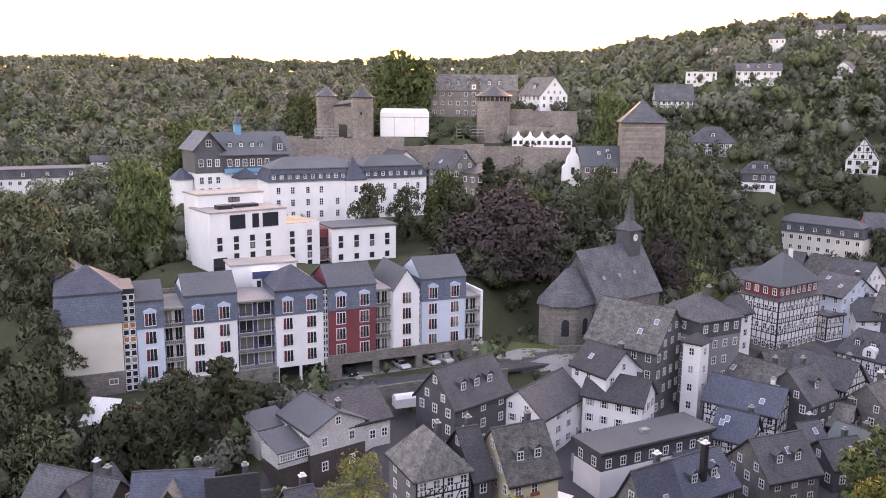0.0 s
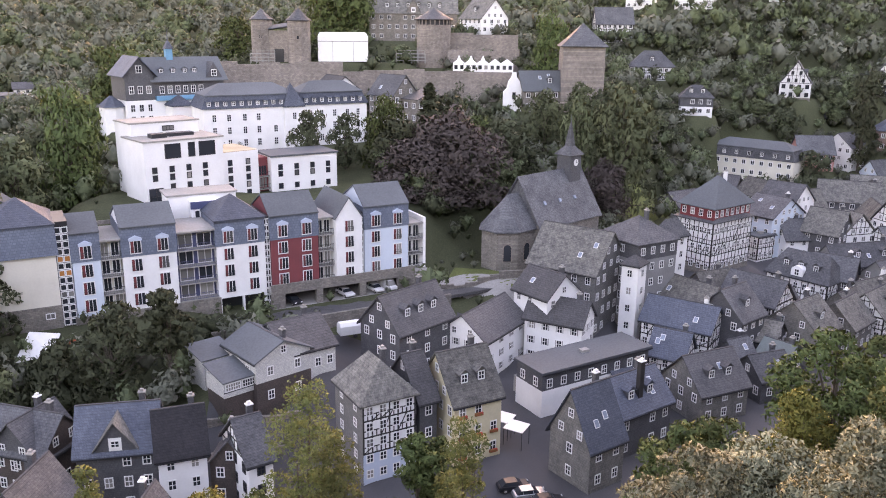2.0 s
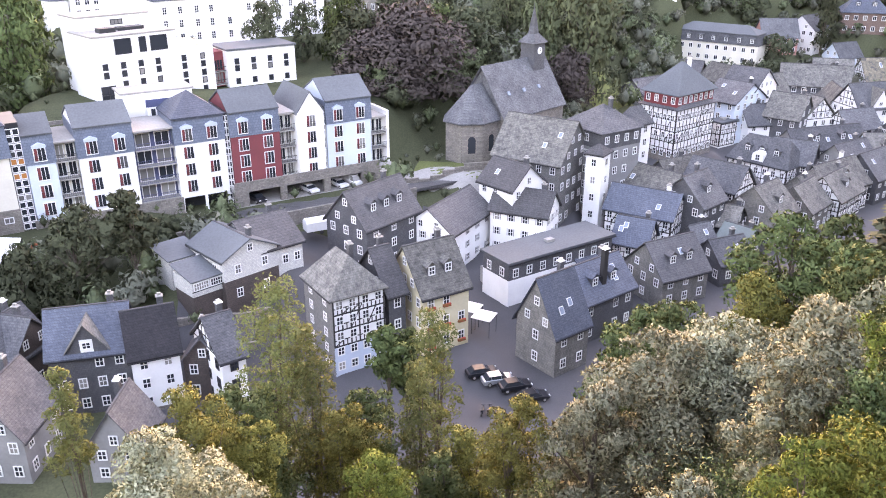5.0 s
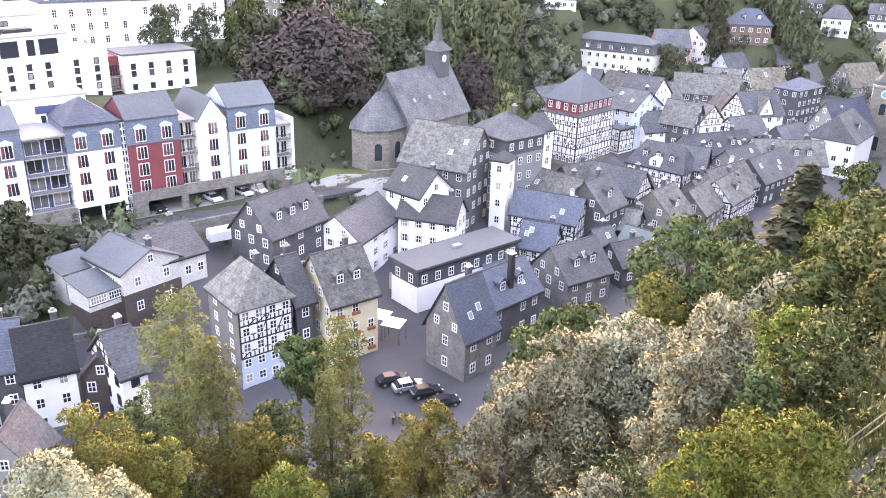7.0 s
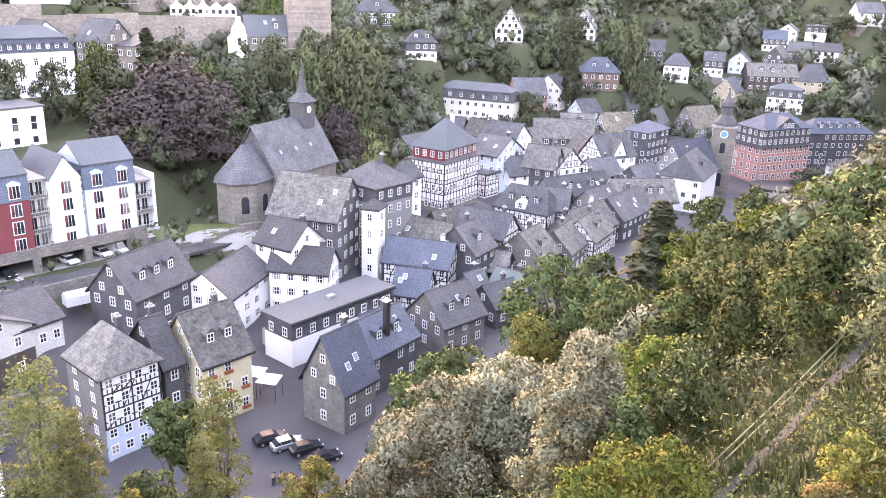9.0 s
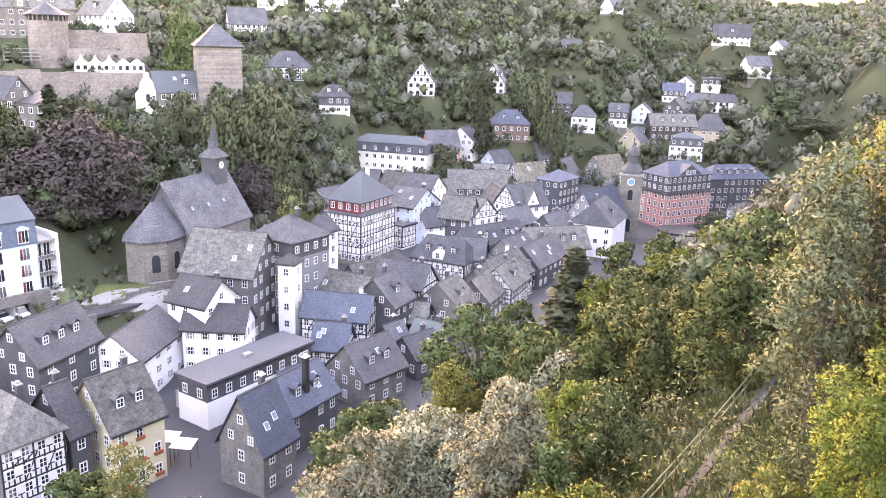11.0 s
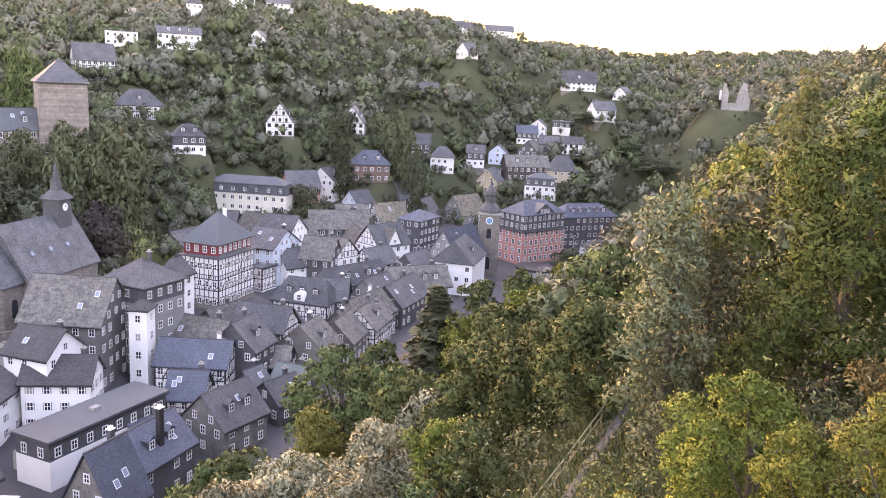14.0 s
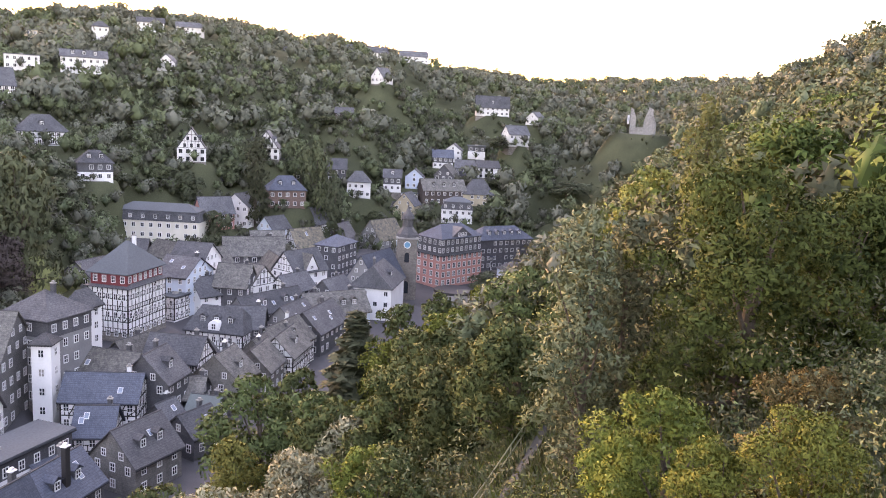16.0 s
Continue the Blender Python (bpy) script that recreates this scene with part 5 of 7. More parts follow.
for m in (pose(16.35, 4.18, 19.2, 90), pose(18.22, 6, 19.2, 90, 0, 90)):
    c = part("clock_face", Solid().tube((0, 0, 0), (0, 0, 0.08), 0.75, 0.75, 16), "trim", tur, m=m)
    part("clock_hands", Solid().box(-0.05, 0.05, -0.05, 0.5, 0.08, 0.12).box(-0.05, 0.4, -0.05, 0.05, 0.08, 0.12), "dark", c)

# ---- castle


def stone_tower(name, x, y, z, r, h, cap, n, label, lower=6.0, gallery=False, rot=0, flare=1.15):
    t = thing(name, label, "tower", pose(x, y, z, 0, 0, rot))
    part("shaft", Solid().tube((0, 0, -lower), (0, 0, h), r * 1.03, r, n), "castle", t)
    if gallery:
        # solid dark drum behind the posts: its colour gives the open gallery's inner shade
        part("gallery", Solid().tube((0, 0, h), (0, 0, h + 1.6), r * 0.98, r * 0.98, n), "dark", t)
        for i in range(n * 2):
            a = math.pi * i / n
            part("gallery_post", Solid().tube((r * 1.02 * math.cos(a), r * 1.02 * math.sin(a), h), (r * 1.02 * math.cos(a), r * 1.02 * math.sin(a), h + 1.6), 0.2, 0.2, 4), "castle", t)
        h += 1.6
    if cap:
        part("roof", Solid().lathe([(r * flare, h - 0.15), (r * flare * 1.02, h + 0.05), (r * 0.8, h + cap * 0.28), (0.08, h + cap)], n), ROOF["slate"], t)
    for k in range(4):
        window(t, r * 0.9 * math.sin(k * 1.57), -r * 0.98 * math.cos(k * 1.57), h * 0.55, math.degrees(k * 1.57), 0.7, 1.0, (1, 1), "castle")
    return t


stone_tower("castle_tower", -37.2, 262, 48.5, 3.2, 12.2, 3.2, 8, "square-capped castle gate tower of brown stone")
stone_tower("castle_tower", -25.4, 256, 48.5, 3.4, 12.0, 3.6, 10, "round castle gate tower with slate cap")
stone_tower("castle_keep", 16.0, 270, 46.5, 5.4, 13.2, 3.6, 12, "round castle keep with open gallery and slate cap", gallery=True)
ET = stone_tower("corner_tower", 55.8, 234, 41.0, 8.2, 13.4, 6.2, 4, "massive square castle tower with steep slate roof", rot=38, flare=1.12)
gatew = thing("gate_wall", "castle gate wall between two towers", "wall", pose(-31.3, 259, 48.5, 0, 0, -27))
part("wall", Solid().box(-6, 6, -0.8, 0.8, -5, 9.0), "castle", gatew)
part("gate", Solid().box(-1.6, 1.6, -0.95, 0.8, -0.5, 3.6), "dark", gatew)
part("roof", Solid().loft([(-6, -1.2, 9), (6, -1.2, 10.5), (6, 2.5, 10.5), (-6, 2.5, 9)], [(-6, -1.2, 9.2), (6, -1.2, 10.7), (6, 2.5, 12), (-6, 2.5, 10.4)]), ROOF["metal"], gatew)


def wall_run(x0, y0, x1, y1, z0, z1, zt1=None, thick=1.4, label="long castle curtain wall of brown rubble stone"):
    zt1 = zt1 if zt1 is not None else z1
    length, ang = math.hypot(x1 - x0, y1 - y0), math.degrees(math.atan2(y1 - y0, x1 - x0))
    w = thing("castle_wall", label, "wall", pose(x0, y0, 0, 0, 0, ang), "castle walls")
    n = max(1, int(length / 6))
    rnd = random.Random(int(length * 10))
    prev = z1
    for i in range(n):
        za = z1 + (zt1 - z1) * i / n + rnd.uniform(-0.5, 0.5)
        a, b = length * i / n, length * (i + 1) / n
        part("wall_stretch", Solid().loft([(a, -thick, z0), (b, -thick, z0), (b, 0.2, z0), (a, 0.2, z0)], [(a, -thick * 0.6, za), (b, -thick * 0.6, za), (b, 0.2, za), (a, 0.2, za)]), "castle", w)
    return w


wall_run(-48, 244, -12, 247, 38, 48.5)
wall_run(-12, 247, 12, 252, 37, 46.5)
wall_run(12, 252, 44, 250, 33, 46.2)
wall_run(20, 264, 43, 266, 44, 52, label="upper castle wall below the white house")
wall_run(22, 276, 44, 275, 44, 57.0, label="high castle bailey wall")
wall_run(-12, 238, 30, 240, 31, 38.0, label="lower castle terrace wall")
for px, py, pz, pr in ((-36, 260, 48.3, 6), (-26, 260, 48.3, 6), (-13, 263, 48.3, 8), (3, 264, 48.0, 6), (16, 270, 46.5, 7), (30, 262, 45.8, 4), (38, 261, 45.8, 4), (10, 305, 52, 22), (34, 286, 52, 8)):
    SITES.append((px, py, pz, pr))
house(10.7, 306.0, 54.0, 31, 12, -2, 9.6, 5.6, wall="stone", roof="old", dorm=6, gabledormer=1, label="castle residence of stone with long slate roof")
house(34.0, 287.0, 54.5, 13, 11, -62, 7.5, 6.0, wall="white", roof="old", dorm=1, label="tall white castle house with steep gable")
house(46.0, 234.0, 36.5, 16, 9, 8, 6.0, 5.0, wall="stone", roof="metal", sky=2, dorm=1, label="castle chapel of stone with slate roof")
cg = thing("stepped_gable", "white curved gable front of the castle chapel", "gable", pose(36.2, 230.6, 36.5, 0, 0, 8))
pts = [(-3, 0), (3, 0), (3, 5.4), (2.0, 6.4), (1.6, 8.2), (0.7, 9.4), (0.5, 10.8), (-0.5, 10.8), (-0.7, 9.4), (-1.6, 8.2), (-2.0, 6.4), (-3, 5.4)]
part("gable_wall", Solid().loft([(a, -0.4, b) for a, b in pts], [(a, 0.4, b) for a, b in pts]), "white", cg)
window(cg, 0, -0.4, 3.4, 0, 0.9, 1.8, (1, 2), "concrete")
house(-13.5, 236.0, 36.0, 11, 9, -60, 6.0, 3.6, wall="white", roof="dark", label="dark-roofed house with white gable below the castle wall")
house(2.5, 227.0, 33.0, 10, 9, -50, 8.5, 5.0, wall="stone", roof="slate", sky=1, label="slate-roofed chapel house of stone")
house(9.5, 222.0, 31.0, 6, 7, -50, 9.5, 2.2, wall="stone", roof="dark", rooft="shed", label="stone annexe with lean-to roof")
# festival stage: white box with a bowed roof
stage = thing("festival_stage", "white covered festival stage with bowed top", "stage", pose(-12.4, 258.5, 48.5, 0, 0, 4))
part("tarpaulin", Solid().box(-7.6, 7.6, -0.05, 10, 0, 7.5).loft([(-7.6, -0.1, 7.5), (7.6, -0.1, 7.5), (7.6, 10, 7.5), (-7.6, 10, 7.5)], [(-7.0, 1.5, 8.6), (7.0, 1.5, 8.6), (7.0, 9, 8.6), (-7.0, 9, 8.6)]), "canvas", stage)
part("seam", Solid().box(-7.65, 7.65, -0.09, 0.0, 5.9, 6.1).box(-3.2, -3.1, -0.09, 0, 0, 6).box(3.1, 3.2, -0.09, 0, 0, 6), "concrete", stage)
for px, py, pw in ((-39.5, 252, 7), (4, 262, 9)):
    sc = thing("scaffold", "grey steel scaffold seating frame", "scaffold", pose(px, py, 48.0, 0, 0, 3))
    for i in range(5):
        part("post", Solid().tube((i * pw / 4, 0, 0), (i * pw / 4, 0, 2.8), 0.08, 0.08, 5), "concrete", sc)
        part("post", Solid().tube((i * pw / 4, 3, 0), (i * pw / 4, 3, 3.8), 0.08, 0.08, 5), "concrete", sc)
    for k in (0.8, 1.8, 2.8):
        part("rail", Solid().tube((0, 0, k), (pw, 0, k), 0.07, 0.07, 5), "concrete", sc)
        part("rail", Solid().tube((0, 3, k + 1), (pw, 3, k + 1), 0.07, 0.07, 5), "concrete", sc)
        part("plank", Solid().box(0, pw, k - 0.5, k + 0.5, k, k + 0.08), "concrete", sc)
# pointed pavilion tents on the castle terrace
for i in range(5):
    m = pose(23.2 + i * 3.7, 258.6 - i * 0.35, 45.8, 0, 0, -5)
    t = thing("pavilion_tent", "white pointed pavilion tent", "tent", m, "tents on the castle terrace")
    part("canopy", Solid().loft([(-1.9, -1.9, 2.5), (1.9, -1.9, 2.5), (1.9, 1.9, 2.5), (-1.9, 1.9, 2.5)], [(-0.7, -0.7, 3.4), (0.7, -0.7, 3.4), (0.7, 0.7, 3.4), (-0.7, 0.7, 3.4)])
         .loft([(-0.7, -0.7, 3.4), (0.7, -0.7, 3.4), (0.7, 0.7, 3.4), (-0.7, 0.7, 3.4)], [(-0.05, -0.05, 4.9 if i < 3 else 3.9), (0.05, -0.05, 4.9 if i < 3 else 3.9), (0.05, 0.05, 4.9 if i < 3 else 3.9), (-0.05, 0.05, 4.9 if i < 3 else 3.9)]), "canvas", t)
    part("side_wall", Solid().box(-1.85, 1.85, -1.85, 1.85, 0, 2.5), "canvas", t)
    for k in (-0.9, 0.9):
        part("tent_window", Solid().box(k - 0.5, k + 0.5, -1.9, -1.84, 0.8, 2.0), "glass", t)

# ---- church tower with onion dome beside the pink-red house
SITES.append((171, 192, 0.0, 12))
tw = thing("church_tower", "dark stone church tower with clock and slate onion dome", "tower", pose(171.2, 191.5, 0, 0, 0, -40))
part("shaft", Solid().box(-3.2, 3.2, -3.2, 3.2, -3, 19.6), "stone", tw)
part("cornice", Solid().box(-3.5, 3.5, -3.5, 3.5, 19.4, 19.9), "concrete", tw)
prof = [(3.6, 19.9), (3.4, 20.8), (2.3, 22.2), (1.7, 23.0), (1.7, 25.2), (2.1, 25.5), (1.9, 26.6), (0.9, 27.8), (0.35, 28.6), (0.06, 31.0)]
part("onion_dome", Solid().lathe(prof, 8), ROOF["dark"], tw)
for turn in (0, 90, 180, 270):
    m = pose(0, 0, 0, 0, 0, turn)
    c = part("clock_face", Solid().tube((0, 0, 0), (0, 0, 0.1), 1.15, 1.15, 16), "trim", tw, m=m @ pose(0, -3.2, 17.6, 90))
    part("clock_ring", Solid().tube((0, 0, 0.1), (0, 0, 0.16), 0.9, 0.9, 16), "blue", c)
    p = m @ Vector((0, -3.2, 12.0))
    arch_window(tw, p.x, p.y, p.z, turn, 1.5, 3.2)
    p = m @ Vector((0, -3.2, 2.0))
    arch_window(tw, p.x, p.y, p.z, turn, 1.6, 4.0)
ter2 = thing("terrace", "curved pale terrace before the pink-red house", "terrace", pose(180, 178, 0, 0, 0, -20))
part("wall", Solid().tube((0, 0, -2), (0, 0, 3.4), 6.5, 6.5, 20), "concrete", ter2)
part("rail", Solid().tube((0, 0, 3.4), (0, 0, 4.2), 6.5, 6.5, 20), "dark", ter2)
# ---- ruin on the far wooded hill
ru = thing("castle_ruin", "broken grey tower of a ruined castle on a wooded hill", "ruin", pose(354, 226, 53, 0, 0, -57))
SITES.append((354, 226, 53, 12))
for x0, x1, hl, hr in ((-6.2, -4.6, 13.0, 12.0), (-4.6, -3.4, 11.0, 8.2), (-3.4, 0.4, 3.2, 3.6), (0.4, 2.4, 6.5, 12.6), (2.4, 4.6, 13.4, 12.4), (4.6, 6.4, 10.5, 5.0)):
    part("wall_stump", Solid().loft([(x0, -2.2, -5), (x1, -2.2, -5), (x1, 2.2, -5), (x0, 2.2, -5)], [(x0, -1.7, hl), (x1, -1.7, hr), (x1, 1.7, hr - 0.8), (x0, 1.7, hl - 0.6)]), "ruin", ru)
mast = thing("flagpole", "white banner on a pole beside the ruin", "banner", pose(346.5, 229.5, 53.5))
part("pole", Solid().tube((0, 0, -3), (0, 0, 9), 0.14, 0.1, 6), "dark", mast)
part("banner", Solid().box(-0.8, 0.8, -0.05, 0.05, 4.2, 8.6), "canvas", mast)
# ---- the ground, one sheet to the horizon
def steps(*runs):
    out = []
    for a, b, n in runs:
        out += list(np.linspace(a, b, n, endpoint=False))
    return np.array(out + [runs[-1][1]])


GX = steps((-3000, -400, 12), (-400, -100, 30), (-100, 260, 140), (260, 600, 40), (600, 3500, 12))
GY = steps((-1500, -60, 10), (-60, 0, 20), (0, 330, 130), (330, 800, 50), (800, 3500, 14))
XX, YY = np.meshgrid(GX, GY)
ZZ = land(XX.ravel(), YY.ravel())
NX, NY = len(GX), len(GY)
gm_ = bpy.data.meshes.new("ground")
gm_.from_pydata(list(zip(XX.ravel(), YY.ravel(), ZZ)), [], [(j * NX + i, j * NX + i + 1, (j + 1) * NX + i + 1, (j + 1) * NX + i) for j in range(NY - 1) for i in range(NX - 1)])
for p in gm_.polygons:
    p.use_smooth = True
gm_.materials.append(MAT["grass"])
gm_.materials.append(MAT["asphalt"])
cx, cy = (XX[:-1, :-1] + XX[1:, 1:]).ravel() / 2, (YY[:-1, :-1] + YY[1:, 1:]).ravel() / 2
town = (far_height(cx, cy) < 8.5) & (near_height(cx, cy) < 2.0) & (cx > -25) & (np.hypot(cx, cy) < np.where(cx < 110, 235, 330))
gm_.polygons.foreach_set("material_index", town.astype(np.int32))
ground = tagged(new("ground", gm_), "grassy valley ground with steep slopes", "ground", kind="structure")


def surface(name, pts, mat, label, category, lift=0.06, n=14):
    """A paved strip laid on the ground along a line of (x, y, half width)."""
    s, rows_ = Solid(), []
    for (xa, ya, wa), (xb, yb, wb) in zip(pts, pts[1:]):
        for i in range(n):
            f = i / n
            rows_.append((xa + (xb - xa) * f, ya + (yb - ya) * f, wa + (wb - wa) * f, xb - xa, yb - ya))
    rows_.append((pts[-1][0], pts[-1][1], pts[-1][2], *rows_[-1][3:]))
    for x, y, w, dx, dy in rows_:
        q = math.hypot(dx, dy)
        for k in np.linspace(-1, 1, 7):
            s.v.append((x - dy / q * w * k, y + dx / q * w * k, 0))
    zz = land([v[0] for v in s.v], [v[1] for v in s.v])
    s.v = [(v[0], v[1], z + lift) for v, z in zip(s.v, zz)]
    s.f = [(j * 7 + i, j * 7 + i + 1, j * 7 + i + 8, j * 7 + i + 7) for j in range(len(rows_) - 1) for i in range(6)]
    me = s.mesh(name)
    me.flip_normals()
    return tagged(part(name, me, mat), label, category, kind="structure")
# ---- trees
LEAF = {
    "oak": foliage("leaves_green", (0.055, 0.068, 0.04), (0.13, 0.152, 0.082)),
    "dark": foliage("leaves_dark", (0.046, 0.055, 0.036), (0.092, 0.104, 0.06)),
    "olive": foliage("leaves_olive", (0.032, 0.048, 0.019), (0.112, 0.142, 0.056)),
    "yellow": foliage("leaves_yellow", (0.055, 0.065, 0.018), (0.235, 0.235, 0.065)),
    "lime": foliage("leaves_lime", (0.036, 0.058, 0.013), (0.185, 0.225, 0.05)),
    "pale": foliage("leaves_pale", (0.062, 0.072, 0.042), (0.345, 0.352, 0.235)),
    "copper": foliage("leaves_copper", (0.06, 0.05, 0.046), (0.105, 0.088, 0.08)),
    "birch": foliage("leaves_birch", (0.074, 0.096, 0.036), (0.175, 0.2, 0.08), trans=0.3),
    "rust": foliage("leaves_rust", (0.085, 0.07, 0.03), (0.15, 0.12, 0.05)),
    # distance haze put into the leaf colour: paler and greyer than the near greens
    "haze": foliage("leaves_hazed", (0.095, 0.105, 0.08), (0.15, 0.155, 0.118)),
    "deep": foliage("leaves_deep", (0.016, 0.028, 0.009), (0.098, 0.13, 0.036), trans=0.1),
    "silver": foliage("leaves_silver", (0.034, 0.049, 0.027), (0.16, 0.185, 0.112), trans=0.1),
    "fresh": foliage("leaves_fresh", (0.026, 0.04, 0.016), (0.108, 0.134, 0.052)),
}


def leaf_mesh(name, points, normals, sizes, seed, shape=1.5, corners=4, cores=None, soft=None):
    """Many small leaf sprays, each a bent piece; soft: the way each spray's clump faces, which its shading follows."""
    g = np.random.default_rng(seed)
    n = len(points)
    t = g.normal(size=(n, 3))
    t -= normals * (t * normals).sum(1, keepdims=True) * 0.6
    t /= np.linalg.norm(t, axis=1, keepdims=True)
    b = np.cross(normals, t)
    b /= np.maximum(np.linalg.norm(b, axis=1, keepdims=True), 1e-6)
    s = sizes[:, None]
    v = np.stack([points - t * s * shape * 0.5, points + b * s * 0.5 + normals * s * 0.12, points + t * s * shape * 0.5 - normals * s * 0.15, points - b * s * 0.5 + normals * s * 0.12][:corners], 1)
    if soft is not None:
        out = np.cross(v[:, 1] - v[:, 0], v[:, 2] - v[:, 0])
        turned = (out * soft).sum(1) < 0
        v[turned] = v[turned][:, ::-1]
        firm = 0.95 if cores is not None else 0.75
        shade = np.repeat(soft * firm + normals * (1 - firm), corners, 0)
    v = v.reshape(-1, 3)
    if cores is not None:
        c = cores.reshape(-1, 8, 3, 3)
        away = c - c.mean((1, 2), keepdims=True)
        shade = np.concatenate([shade, away.reshape(-1, 3)])
        v = np.concatenate([v, cores.reshape(-1, 3)])
        n += len(cores.reshape(-1, 3)) // 3
    me = bpy.data.meshes.new(name)
    me.vertices.add(len(v))
    me.vertices.foreach_set("co", v.ravel())
    me.loops.add(n * corners)
    me.loops.foreach_set("vertex_index", np.arange(n * corners))
    me.polygons.add(n)
    me.polygons.foreach_set("loop_start", np.arange(n) * corners)
    me.update(calc_edges=True)
    me.validate()
    if soft is not None:
        me.polygons.foreach_set("use_smooth", np.ones(n, bool))
        shade /= np.maximum(np.linalg.norm(shade, axis=1, keepdims=True), 1e-6)
        me.normals_split_custom_set_from_vertices(shade.tolist())
    return me


def ball():
    """The eight faces of a rough ball, the dense heart of a distant crown."""
    return np.array([[(a, 0, 0), (0, b, 0), (0, 0, c)] if a * b * c > 0 else [(0, b, 0), (a, 0, 0), (0, 0, c)] for a in (-1, 1) for b in (-1, 1) for c in (-1, 1)], float)


BALL = ball()


def crown_points(lobes, count, g, shell=0.55, loose=0.45):
    """Points and outward directions over a set of lobes (x, y, z, rx, rz)."""
    w = np.array([l[3] ** 2 for l in lobes])
    pick = g.choice(len(lobes), count, p=w / w.sum())
    d = g.normal(size=(count, 3))
    d /= np.linalg.norm(d, axis=1, keepdims=True)
    d[:, 2] = np.where(d[:, 2] < -0.35, -d[:, 2] * 0.6, d[:, 2])
    r = shell + (1 - shell) * g.random(count) ** 0.5 + g.normal(size=count) * 0.05
    L = np.array(lobes)[pick]
    p = L[:, :3] + d * r[:, None] * np.stack([L[:, 3], L[:, 3], L[:, 4]], 1)
    nrm = d + g.normal(size=(count, 3)) * loose
    nrm /= np.linalg.norm(nrm, axis=1, keepdims=True)
    heart = np.average(np.array(lobes)[:, :3], axis=0, weights=w)
    out = p - heart
    out = d * 0.65 + 0.35 * out / np.maximum(np.linalg.norm(out, axis=1, keepdims=True), 1e-6)
    return p, nrm, out / np.linalg.norm(out, axis=1, keepdims=True)


def make_lobes(h, r, n, g, form):
    """Uneven clumps: a loose heap for a broad crown, a drooping column for a tall one."""
    out = []
    top, depth = h, min(h * 0.92, (2.6 if form == "round" else 4.2) * r)
    lean = g.normal(size=2) * r * 0.12
    for i in range(n):
        f = (i + g.random()) / n
        z = top - depth * (1 - f) * 0.95 - r * 0.16
        wide = math.sqrt(max(0.02, 1 - (2 * f - 0.75) ** 2 / 1.6)) if form == "round" else (1.0 - 0.8 * f) * 0.8 + 0.12
        rad = r * wide * g.uniform(0.15, 0.95)
        size = r * (g.uniform(0.16, 0.38) if n > 30 else g.uniform(0.42, 0.62)) * (1.0 if f < 0.85 else 0.75)
        a = i * 2.4 + g.normal() * 0.5
        out.append((rad * math.cos(a) + lean[0] * f, rad * math.sin(a) + lean[1] * f, z, size, size * g.uniform(0.6, 1.15)))
    return out


def tree_parts(h, r, count, leaf, seed, form="round", lobes=14, fine=False):
    """Trunk with limbs, and crown; as a pair of meshes."""
    g = np.random.default_rng(seed)
    s = Solid()
    if form == "conifer":
        s.tube((0, 0, -1), (0, 0, h), r * 0.09, 0.03)
        z = h * (0.12 + 0.86 * g.random(count) ** 1.35)
        f = 1 - (z / h - 0.12) / 0.88
        tier = 0.75 + 0.25 * np.sin(z * 6.283 / (h / 9))
        a = g.random(count) * 6.283
        rad = r * (f * 0.92 + 0.05) * tier * (0.35 + 0.65 * g.random(count) ** 0.6)
        p = np.stack([rad * np.cos(a), rad * np.sin(a), z - rad * 0.35], 1)
        nrm = np.stack([np.cos(a) * 0.5, np.sin(a) * 0.5, np.full(count, 0.75)], 1) + g.normal(size=(count, 3)) * 0.3
        nrm /= np.linalg.norm(nrm, axis=1, keepdims=True)
        out = nrm
    else:
        L = make_lobes(h, r, lobes, g, form)
        top = (0, 0, h * 0.72)
        s.tube((0, 0, -1.5), (0.1, 0, h * 0.35), r * 0.085, r * 0.06).tube((0.1, 0, h * 0.35), top, r * 0.06, r * 0.015)
        for x, y, z, sx, sz in L[:: max(1, len(L) // 10)]:
            s.tube((0.05, 0, z * 0.55), (x, y, z), r * 0.03, r * 0.008, 5)
        p, nrm, out = crown_points(L, count, g, 0.6, 0.7 if fine else 0.45)
    size = leaf * g.uniform(0.6, 1.35, count)
    return s.mesh("trunk"), leaf_mesh("crown", p, nrm, size * 1.2, seed, 1.35, 3, soft=out)


KINDS, SIZE = {}, {}


def tree(kind, x, y, h, r, label="", z=None, group="", turn=None):
    if kind in FINE:
        mat, form, leaf0, cat = FINE[kind]
        dist = math.hypot(x, y)
        leaf = leaf0 * min(2.0, max(0.4, dist / 48))
        leaf *= 0.8
        count = int(min(21000, max(3000, (34 if form == "round" else 20) * r * r / leaf ** 2)))
        seed = int(abs(x * 71 + y * 13)) % 9973
        trunk, crown = tree_parts(h, r, count, leaf, seed, form, 46 if form == "round" else 60, True)
        SIZE[kind] = (h, r)
    else:
        trunk, crown, mat, cat = KINDS[kind]
    z = float(land(x, y)[0]) - 0.15 if z is None else z
    ob = thing("tree", label, cat, pose(x, y, z, 0, 0, (x * 37 + y * 17) % 360 if turn is None else turn), group)
    h0, r0 = SIZE[kind]
    ob.scale = (r / r0, r / r0, h / h0)
    part("trunk", trunk, "bark", ob)
    part("crown", crown, LEAF[mat], ob)
    return ob


